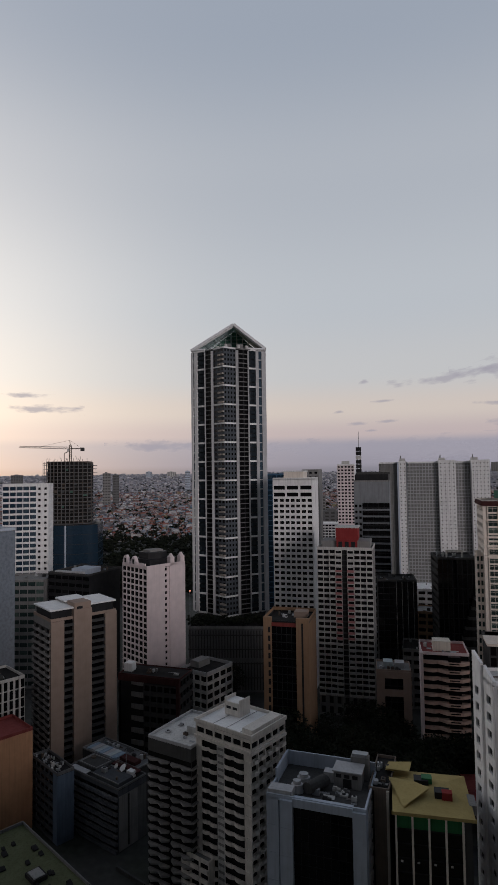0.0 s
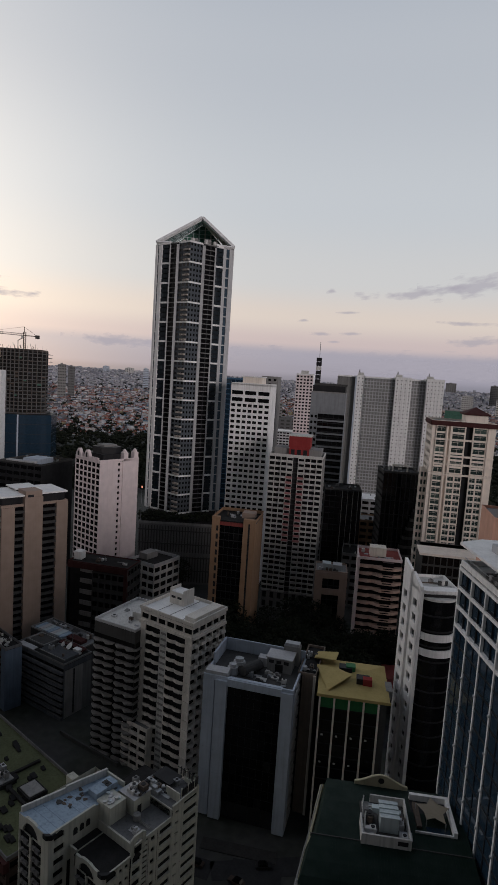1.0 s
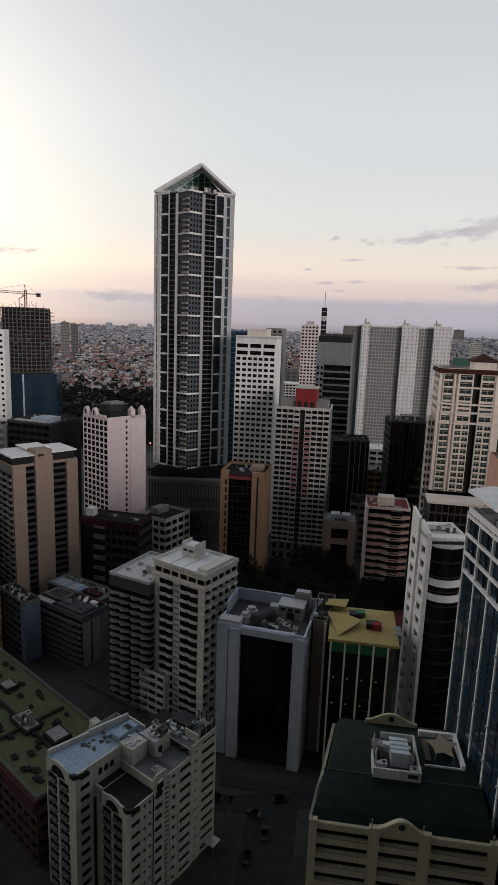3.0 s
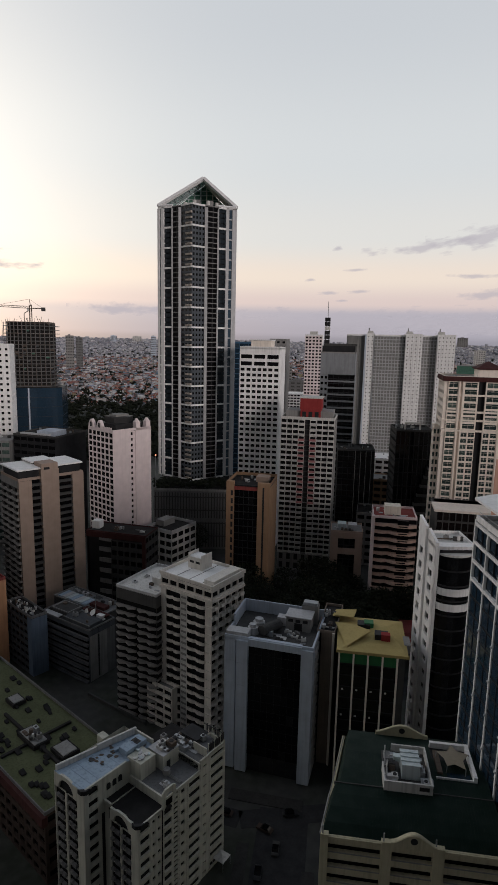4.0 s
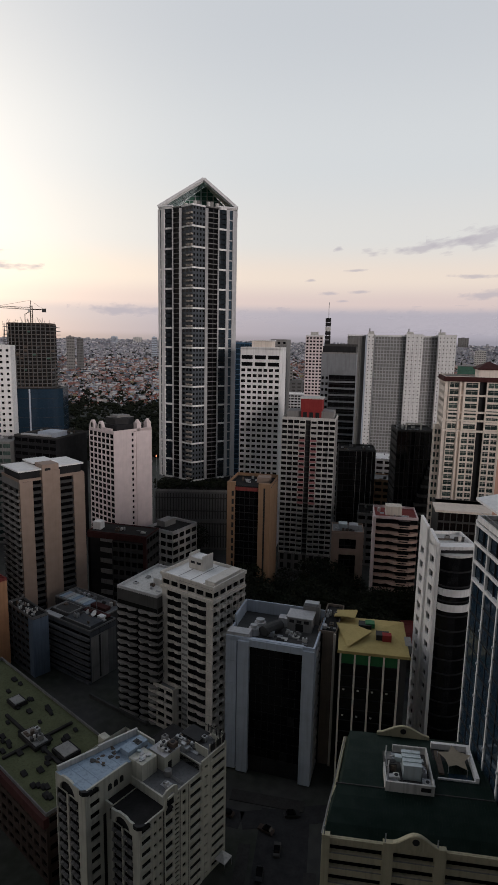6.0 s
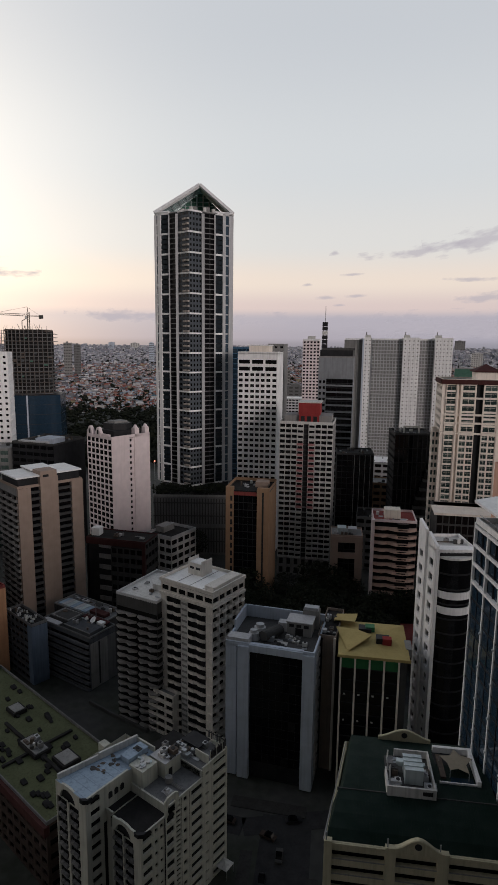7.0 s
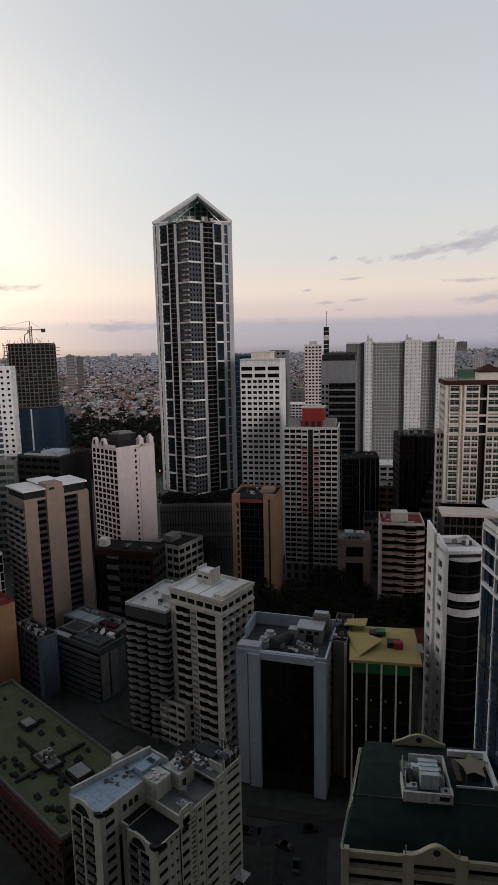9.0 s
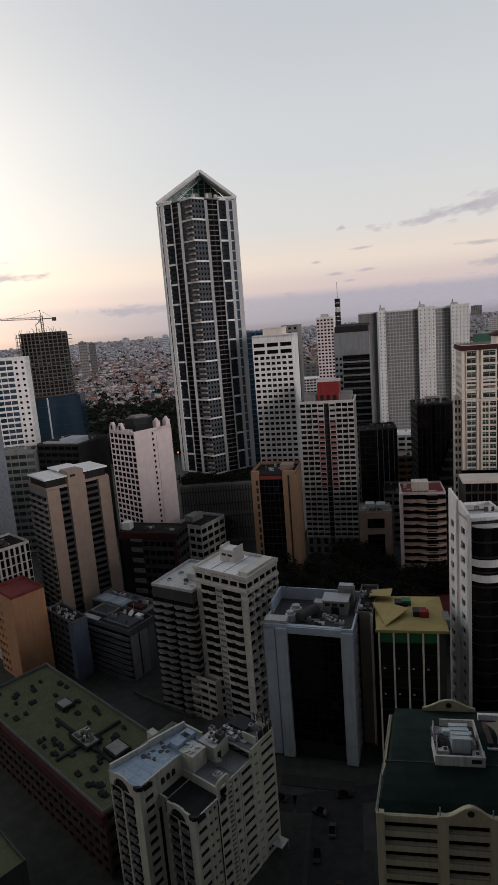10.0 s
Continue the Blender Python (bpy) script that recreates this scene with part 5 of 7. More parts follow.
def small_blocks():
    b = Building("white_grid_office", "small pale grey office with a window grid and a dark roof", -50.80, 292.62, -32.4, 16.7, 18.4, "office building")
    b.root.scale = (0.982, 1.087, 1.026)
    b.core(0, 27.5, DARKP)
    b.grid("front", 0, 28, 4, 7, OFFWHITE, (0.1, 0.9), (0.25, 0.85), 0.3, GLASS_K)
    b.grid("right", 0, 28, 4, 7, OFFWHITE, (0.1, 0.9), (0.25, 0.85), 0.3, GLASS_K)
    b.shell(0, 28, GREYL, "left back")
    b.roof(28, ROOFD, 1.4, GREYL)
    b.box("stair_house", 0.5, 6, 6, 14, 28, 31, CONC)
    b.done()
    b = Building("dark_red_building", "dark low building with a rounded corner and red edge", -75.20, 269.23, -15.1, 26.4, 14, "building")
    b.root.scale = (1.146, 1.000, 1.046)
    b.core(0, 32, DARKP)
    b.grid("front", 0, 30, 5, 7, CONC_D, (0.1, 0.9), (0.3, 0.85), 0.5, GLASS_K, 11, 25)
    for i in range(6):
        part("curved_band", Mesh().prism([(11 - 11 * math.sin(math.pi / 2 * k / 8), -0.2 + 6 * (1 - math.cos(math.pi / 2 * k / 8))) for k in range(9)] + [(11, 6)], 4 + i * 5, 6 + i * 5), CONC, b.root)
    b.slab("red_edge", "front", 25, 26.4, -1, 0.5, 0, 33, DKRED)
    b.slab("red_edge", "front", 0, 25, -1, 0.3, 30.5, 33, DKRED)
    b.shell(0, 30, DARKP, "left back")
    b.grid("right", 0, 33, 4, 7, CONC_D, (0.1, 0.9), (0.3, 0.8), 0.4, GLASS_K)
    b.roof(33, ROOFD, 0.5, DKRED)
    b.box("white_tank", 0.5, 4, 4, 8, 33, 36.5, ROOFW)
    b.clutter(61, 33, 5, 24, 2, 12, 6)
    b.done()
    b = Building("ochre_framed_office", "black glass office between two ochre pillars", -9.20, 269.80, -12, 20.4, 20, "office building")
    b.core(0, 57, DARKP)
    b.slab("pillar", "front", 0, 3.6, -1, 1.2, 0, 60, ORANGE)
    b.slab("pillar", "front", 14.8, 20.4, -1, 1.2, 0, 60, ORANGE)
    b.slab("slit", "front", 17.2, 18.0, 1.2, 1.3, 2, 58, DARKP)
    for k in range(14):
        b.slab("window", "front", 2.2, 3.2, 1.2, 1.28, 4 + k * 3.8, 6.4 + k * 3.8, DARKP)
    b.grid("front", 0, 56, 5, 16, DARKP, (0.03, 0.97), (0.05, 0.95), 0.1, GLASS_K, 3.6, 14.8, 0)
    b.slab("red_top", "front", 3.6, 14.8, -4, 0.4, 56, 57.6, REDROOF)
    b.shell(0, 60, ORANGE, "left right back")
    b.roof(58, ROOFD, 0.4, DARKP)
    b.box("stair_house", 12, 18, 9, 15, 58, 60.6, TAN)
    b.clutter(62, 58, 3, 13, 5, 18, 7)
    b.done()
    b = Building("tan_framed_office", "tan portal-fronted low office with roof gardens", 41.07, 274.53, -7.8, 14.5, 14, "office building")
    b.root.scale = (1.043, 1.000, 0.990)
    b.core(0, 34, DARKP)
    for a0, a1, z0, z1 in ((0, 3.4, 0, 35), (11.1, 14.5, 0, 35), (3.4, 11.1, 24, 27), (3.4, 11.1, 32, 35)):
        b.slab("frame", "front", a0, a1, -1, 0.3, z0, z1, TAN)
    b.grid("front", 0, 32, 3, 9, DARKP, (0.04, 0.96), (0.05, 0.95), 0.1, GLASS_K, 3.4, 11.1, -0.4)
    b.shell(0, 35, TAN, "left right back")
    b.roof(35, CONC, 0.8, TAN)
    b.box("glass_shed", 3, 7, 4, 9, 35, 38, CYAN)
    b.box("glass_shed", 8, 12, 5, 10, 35, 37.4, GREYL)
    b.clutter(63, 35, 1, 13, 1, 4, 6)
    b.done()

    b = Building("red_roofed_hall", "low hall with a dull dark red sheet roof", 61, 214, -3, 14, 26, "building")
    b.core(0, 7.5, DARKP)
    b.shell(0, 8, CONC_D, "front left right back")
    for k in range(6):
        b.box("roof_sheet", -0.4, 14.4, -0.4 + k * 4, 3.56 + k * 4, 8, 8.3 + 0.03 * (k % 2), REDROOF)
    b.done()


small_blocks()


def white_grid_tower():
    b = Building("white_grid_tower", "white tower with a close grid of dark windows", -5.57, 349.81, -11.8, 23.3, 22, "apartment building")
    b.root.scale = (1.011, 1.000, 1.012)
    z, rows = 119.0, 31
    b.core(0, 118, DARKP)
    b.grid("front", 0, 108, 2, 34, WHITE, (0.16, 0.84), (0.28, 0.8), 0.3, GLASS_K, 0, 7, 0)
    b.grid("front", 0, 108, 3, 34, WHITE, (0.14, 0.86), (0.28, 0.8), 0.3, GLASS_K, 7, 16.3, 0)
    b.grid("front", 0, 108, 2, 34, WHITE, (0.16, 0.84), (0.28, 0.8), 0.3, GLASS_K, 16.3, 23.3, 0)
    b.grid("front", 108, 116, 3, 2, WHITE, (0.08, 0.92), (0.2, 0.75), 0.3, GLASS_K)
    b.plain("front", 116, 119, WHITE)
    b.shell(0, 119, WHITE, "left right back")
    b.roof(118.4, CONC, 1.2, WHITE)
    b.box("penthouse", 6, 17.5, 3, 16, 118, 123, CREAM_L)
    b.box("penthouse_roof", 5.4, 18, 2.4, 16.6, 123, 123.6, WHITE)
    b.done()
    b = Building("red_topped_tower", "grey-white apartment tower with red balconies and a red roof house", 17.6, 313.5, -12, 28.3, 22, "apartment building")
    z, rows = 84.0, 26
    b.core(0, 83.5, DARKP)
    for a0, a1, cols in ((0, 9.4, 3), (18.9, 28.3, 3)):
        b.grid("front", 10, z, cols, rows, OFFWHITE, (0.07, 0.93), (0.3, 0.92), 0.4, GLASS_K, a0, a1, 0)
        for i in range(rows):
            zz = 10 + i * (z - 10) / rows
            b.slab("balcony", "front", a0 + 0.3, a0 + 3.2, 0, 0.9, zz, zz + 1.0, OFFWHITE)
            b.slab("balcony", "front", a1 - 3.2, a1 - 0.3, 0, 0.9, zz, zz + 1.0, OFFWHITE)
    for a0, a1 in ((9.4, 12.8), (15.4, 18.9)):
        b.grid("front", 10, z, 1, rows, OFFWHITE, (0.1, 0.9), (0.3, 0.8), 0.3, GLASS_K, a0, a1, 0.2)
        for i in range(rows):
            zz = 10 + i * (z - 10) / rows
            b.slab("balcony", "front", a0 + 0.1, a1 - 0.1, 0.2, 1.0, zz, zz + 1.05, PINK if 10 <= i <= 22 else OFFWHITE)
    b.slab("dark_recess", "front", 12.8, 15.4, -1.0, -0.8, 10, z, GLASS_K)
    for i in range(rows):
        b.slab("landing", "front", 12.8, 15.4, -0.8, -0.2, 10 + i * (z - 10) / rows, 10.5 + i * (z - 10) / rows, CONC if i < 11 else CONC_D)
    b.grid("front", 0, 10, 7, 2, CONC, (0.25, 0.75), (0.15, 0.85), 0.8, GLASS_K)
    b.grid("right", 0, z, 4, rows + 2, CONC, (0.15, 0.85), (0.3, 0.8), 0.5, GLASS_K)
    b.shell(0, z, OFFWHITE, "left back")
    b.roof(84, ROOFD, 1.3, OFFWHITE)
    b.box("attic", 2, 10.5, 3, 18, 84, 88.2, CONC)
    b.box("attic", 18, 27, 3, 18, 84, 88.2, CONC)
    b.box("red_roof_house", 9.6, 21, 2, 12, 89, 95, RED)
    b.box("red_roof_house_base", 10, 20.6, 1.6, 12, 84, 89, RED)
    for k in range(3):
        b.box("window", 11 + k * 3.3, 13 + k * 3.3, 1.5, 1.6, 85, 88, DARKP)
    b.box("roof_rim", 9.2, 21.4, 1.6, 12.4, 95, 95.7, OFFWHITE)
    b.done()


white_grid_tower()


def back_row():
    b = Building("banded_office_tower", "grey office tower with dark ribbon windows and a lattice mast", 48.0, 403, -12, 23.1, 22, "office building")
    b.core(0, 122, DARKP)
    b.slab("blank_top", "front", 0, 23.1, -0.6, 0.3, 103, 117, BANDG)
    for i in range(23):
        b.slab("band", "front", 5.4, 23.1, -0.8, 0.2, i * 4.45, i * 4.45 + 1.2, BANDG)
    b.grid("front", 0, 103, 5, 34, DARKP, (0.03, 0.97), (0.1, 0.9), 0.1, GLASS_K, 5.4, 23.1, -0.5)
    b.grid("front", 0, 103, 2, 26, BANDG, (0.2, 0.8), (0.25, 0.7), 0.4, GLASS_K, 0, 5.4, 0.1)
    b.shell(0, 117, BANDG, "left right back")
    b.roof(117, ROOFD, 1.0, CONC)
    for a in (7, 12, 17, 22):
        b.box("frame_post", a, a + 0.6, 1, 1.6, 117, 122, CONC_D)
    b.box("frame_beam", 2, 23.1, 0.8, 1.8, 122, 123.4, CONC_D)
    b.box("frame_beam", 2, 23.1, 19, 20, 122, 123.4, CONC_D)
    b.box("plant_room", 9, 21, 6, 16, 117, 121.5, CONC_D)
    m = Mesh()
    for x, y in ((2.4, 2), (4.6, 2), (2.4, 4.2), (4.6, 4.2)):
        m.box(x - 0.15, x + 0.15, y - 0.15, y + 0.15, 117, 140)
    part("mast_legs", m, RUST, b.root)
    for k in range(8):
        part("mast_panel", Mesh().box(1.7, 5.1, 1.4, 4.8, 117.6 + k * 2.9, 120.1 + k * 2.9), (DARKP, OFFWHITE)[k == 5], b.root)
    part("mast_rod", Mesh().tube((3.5, 3.1, 140), (3.5, 3.1, 151), 0.18), STEEL, b.root)
    b.done()

    # zigzag white slab of flats: volumes that step forward and back
    b = Building("white_apartment_slab", "very long white apartment slab with countless small windows", 49.89, 542.26, -9.9, 16, 22, "apartment building")
    b.root.scale = (0.960, 1.000, 0.995)
    b.core(0, 130, CONC)
    b.grid("front", 0, 130, 5, 44, PINKW, (0.2, 0.8), (0.25, 0.75), 0.4, GLASS_K)
    b.shell(0, 130, WHITE, "left right back")
    b.roof(130, CONC, 1.2, WHITE)
    b.box("roof_house", 4, 11, 4, 12, 130, 134, OFFWHITE)
    # grey walls on these white bays stand in for the shade on their balconies
    for x, y, w, d, cols, f in ((38.5, 2, 17.6, 22, 7, CONC), (63.6, -2, 27.4, 24, 10, GREYL), (106.4, 4, 13, 20, 5, GREYL)):
        b.block(x, y, w, d)
        b.core(0, 131, CONC)
        b.grid("front", 0, 131, cols, 44, f, (0.12, 0.9), (0.12, 0.86), 1.1, GLASS_K)
        b.shell(0, 131, WHITE, "left right back")
        b.roof(131, CONC, 1.2, WHITE)
    for x, y, w, d, cols in ((56.5, -1, 6.9, 24, 2), (91.2, -6, 14.6, 26, 4), (119.6, -2, 15.4, 26, 5)):
        b.block(x, y, w, d)
        b.core(0, 132, CONC)
        b.grid("front", 0, 132, cols, 40, WHITE, (0.38, 0.62), (0.35, 0.65), 0.4, GLASS)
        b.grid("right", 0, 132, 4, 40, WHITE, (0.2, 0.8), (0.25, 0.75), 0.4, GLASS)
        b.shell(0, 132, WHITE, "left back")
        b.roof(132, CONC, 1.2, WHITE)
        b.box("roof_house", x + 1, x + min(w - 1, 6), y + 4, y + 12, 132, 135.4, OFFWHITE)
        part("antenna", Mesh().tube((x + 2, y + 6, 135), (x + 2, y + 6, 138), 0.5, 6), CONC, b.root)
    b.block(55.2, -1.4, 1.2, 3)
    b.box("blue_stripe", 55.0, 56.4, -1.4, 1, 0, 132, GREYP)
    b.done()

    b = Building("black_ribbed_office", "black glass office with thin pale ribs", 53.31, 343.46, -6.6, 23.6, 20, "office building")
    b.root.scale = (0.907, 1.000, 0.953)
    b.core(0, 64, DARKP)
    b.grid("front", 0, 65, 7, 18, DARKP, (0.03, 0.97), (0.05, 0.95), 0.1, GLASS_K)
    for k in range(4):
        b.slab("rib", "front", 11 + k * 3.4, 11.4 + k * 3.4, 0, 0.6, 0, 65, CONC)
    b.shell(0, 65, DARKP, "left right back")
    b.roof(65, ROOFD, 1.0, CONC_D)
    b.clutter(71, 65, 1, 22, 1, 18, 12)
    b.done()
    b = Building("black_stepped_office", "black office tower with a pale roof frame and stepped wing", 81.54, 321.99, -4.2, 21, 22, "office building")
    b.root.scale = (0.953, 0.947, 0.990)
    b.core(0, 77, DARKP)
    b.grid("front", 0, 78, 8, 10, DARKP, (0.1, 0.9), (0.02, 0.98), 0.3, GLASS_K)
    b.grid("left", 0, 78, 6, 20, CONC_D, (0.15, 0.85), (0.3, 0.75), 0.3, GLASS_K)
    b.shell(0, 78, DARKP, "right back")
    b.roof(78, ROOFD, 1.0, CONC_D)
    for x in (4.6, 13):
        b.box("frame_post", x, x + 0.8, 0.5, 1.5, 78, 82, OFFWHITE)
    b.box("frame_beam", 4.6, 13.8, 0.5, 1.5, 82, 83, OFFWHITE)
    b.clutter(72, 78, 1, 13, 3, 20, 8)
    for i in range(12):
        w = 11 - max(0, i - 6) * 1.7
        b.box("stepped_floor", 21 - w, 21.2, -3.0, 0, i * 5.2, i * 5.2 + 1.6, CONC_D)
        b.box("stepped_glass", 21.3 - w, 21.0, -2.7, 0, i * 5.2 + 1.6, i * 5.2 + 5.2, GLASS_K)
    b.done()

    b = Building("cream_apartment_block", "cream apartment tower with dark red cornice and green-tinted windows", 93.90, 285.82, -11.3, 31, 24, "apartment building")
    b.root.scale = (0.946, 1.000, 1.004)
    b.core(0, 108, DARKP)
    for z0, z1, rows, a_off in ((84, 107, 7, 0.0), (0, 83, 28, 0.0)):
        b.plain("front", z0, z1, CREAM_L, 0, 2.0)
        b.grid("front", z0, z1, 1, rows, CREAM_L, (0.08, 0.92), (0.14, 0.86), 0.2, GLASS_G, 2.0, 7.0, 0.5, CREAM_L, 2)
        b.plain("front", z0, z1, CREAM_L, 7.0, 9.4)
        b.grid("front", z0, z1, 2 if z0 == 0 else 1, rows, CREAM_L, (0.1, 0.9), (0.16, 0.84), 0.2, GLASS_G, 9.4, 16.6, 0.5, CREAM_L, 2)
        b.grid("front", z0, z1, 1, rows, BROWN, (0.1, 0.9), (0.15, 0.85), 0.3, GLASS_K, 16.6, 20.0, -1.2)
        b.grid("front", z0, z1, 2 if z0 == 0 else 1, rows, CREAM_L, (0.1, 0.9), (0.16, 0.84), 0.2, GLASS_G, 20.0, 27.2, 0.5, CREAM_L, 2)
        b.plain("front", z0, z1, CREAM_L, 27.2, 31)
    for a in (7.0, 9.0, 20.0, 27.2):
        b.slab("pilaster", "front", a, a + 0.5, -0.5, 0.9, 0, 107, CREAM_L)
    for zz in (34, 83, 100, 88, 92):
        b.slab("string_course", "front", 0, 31, -0.2, 0.9, zz, zz + 0.9, CREAM_L)
    b.grid("left", 0, 107, 6, 28, CREAM_L, (0.2, 0.8), (0.25, 0.75), 0.2, GLASS_G)
    b.grid("right", 0, 107, 5, 28, CONC, (0.15, 0.85), (0.2, 0.8), 0.5, GLASS_K)
    b.shell(0, 107, CREAM_L, "back")
    b.slab("cornice", "front", -0.6, 31.6, -0.6, 1.2, 107, 109.2, DKRED)
    b.slab("cornice", "left", 0, 24, -0.6, 0.8, 107, 109.2, DKRED)
    b.roof(108.6, CONC, 0.8, CREAM_L)
    b.box("penthouse", 17, 28, 6, 18, 108, 112.6, CREAM_L)
    part("hip_roof", Mesh().prism([(16, 5), (29, 5), (29, 19), (16, 19)], 112.6, 113.2), DKRED, b.root)
    m = Mesh()
    for p, q in (((16, 5), (29, 5)), ((29, 5), (29, 19)), ((29, 19), (16, 19)), ((16, 19), (16, 5))):
        m.quad((*p, 113.2), (*q, 113.2), (22.5, 12, 116.5))
    part("hip_roof_top", m, DKRED, b.root)
    b.block(-3.4, 3, 3.4, 7)
    b.core(0, 83, DARKP)
    b.grid("front", 0, 84, 2, 22, CREAM_L, (0.2, 0.8), (0.2, 0.8), 0.2, GLASS_G)
    b.grid("left", 0, 84, 3, 22, CREAM_L, (0.15, 0.85), (0.2, 0.8), 0.2, GLASS_G)
    b.roof(84, CONC, 1.0, CREAM_L)
    b.done()
    b = Building("cream_roof_podium", "dark glazed podium with a flat cream roof", 83.02, 249.40, -10.9, 29, 22, "podium")
    b.root.scale = (1.000, 1.015, 0.985)
    b.core(0, 54, DARKP)
    b.grid("front", 0, 54, 11, 12, CONC_D, (0.08, 0.92), (0.1, 0.9), 0.3, GLASS_K)
    b.shell(0, 54, CONC_D, "left right back")
    b.box("roof", -1.2, 30.2, -1.2, 12, 54, 55, CREAM_L)
    b.box("roof", -0.5, 29.5, 12, 22, 53, 54, CONC_D)
    b.done()
    b = Building("pink_terraced_block", "pinkish terraced apartment block with zigzag balconies", 56.49, 253.54, -9.3, 18.6, 18, "apartment building")
    b.root.scale = (1.011, 1.000, 1.033)
    b.core(0, 46, DARKP)
    for i in range(14):
        pts = [(0, -0.4), (4.2, -1.6), (6.2, -0.6), (9.4, -2.8), (15.6, -2.8), (18.6, -0.8)]
        part("balcony", Mesh().prism(pts + [(18.6, 1), (0, 1)], 2 + i * 3.2, 3.3 + i * 3.2), ZIG, b.root)
        b.slab("dark_opening", "front", 10.6, 14.4, 2.7, 2.84, 2.5 + i * 3.2, 2.95 + i * 3.2, GLASS_K)
        b.slab("side_window", "front", 10.2, 15.0, 0.0, 2.2, 3.3 + i * 3.2, 5.2 + i * 3.2, GLASS_K)
        b.slab("window", "front", 0.3, 18.3, -0.2, 0, 3.3 + i * 3.2, 5.2 + i * 3.2, GLASS_K)
    b.shell(0, 47, PINKW, "left right back")
    b.slab("side_fin", "front", -0.6, 0.6, -1, 1.6, 0, 48, PINKW)
    b.roof(47, REDROOF, 1.0, PINKW)
    b.box("stair_house", 5, 12, 5, 11, 47, 51, CREAM)
    b.clutter(73, 47, 1, 17, 1, 16, 10)
    b.done()
    b = Building("blue_glass_tower", "blue glass tower beside a grey wing", -11.6, 480, -12, 22, 24, "office building")
    b.core(0, 121, DARKP)
    b.grid("front", 0, 122, 6, 30, BLUEP, (0.04, 0.96), (0.08, 0.92), 0.15, GLASS_B)
    b.shell(0, 122, BLUEP, "left right back")
    b.roof(122, CONC, 1.0, BLUEP)
    b.clutter(74, 122, 2, 20, 1, 10, 8)
    b.block(28, 2, 13, 20)
    b.core(0, 124, CONC)
    b.grid("front", 0, 125, 3, 34, CONC, (0.25, 0.75), (0.3, 0.75), 0.3, GLASS_K)
    b.shell(0, 125, CONC, "left right back")
    b.roof(125, CONC, 1.0, CONC)
    b.done()


back_row()


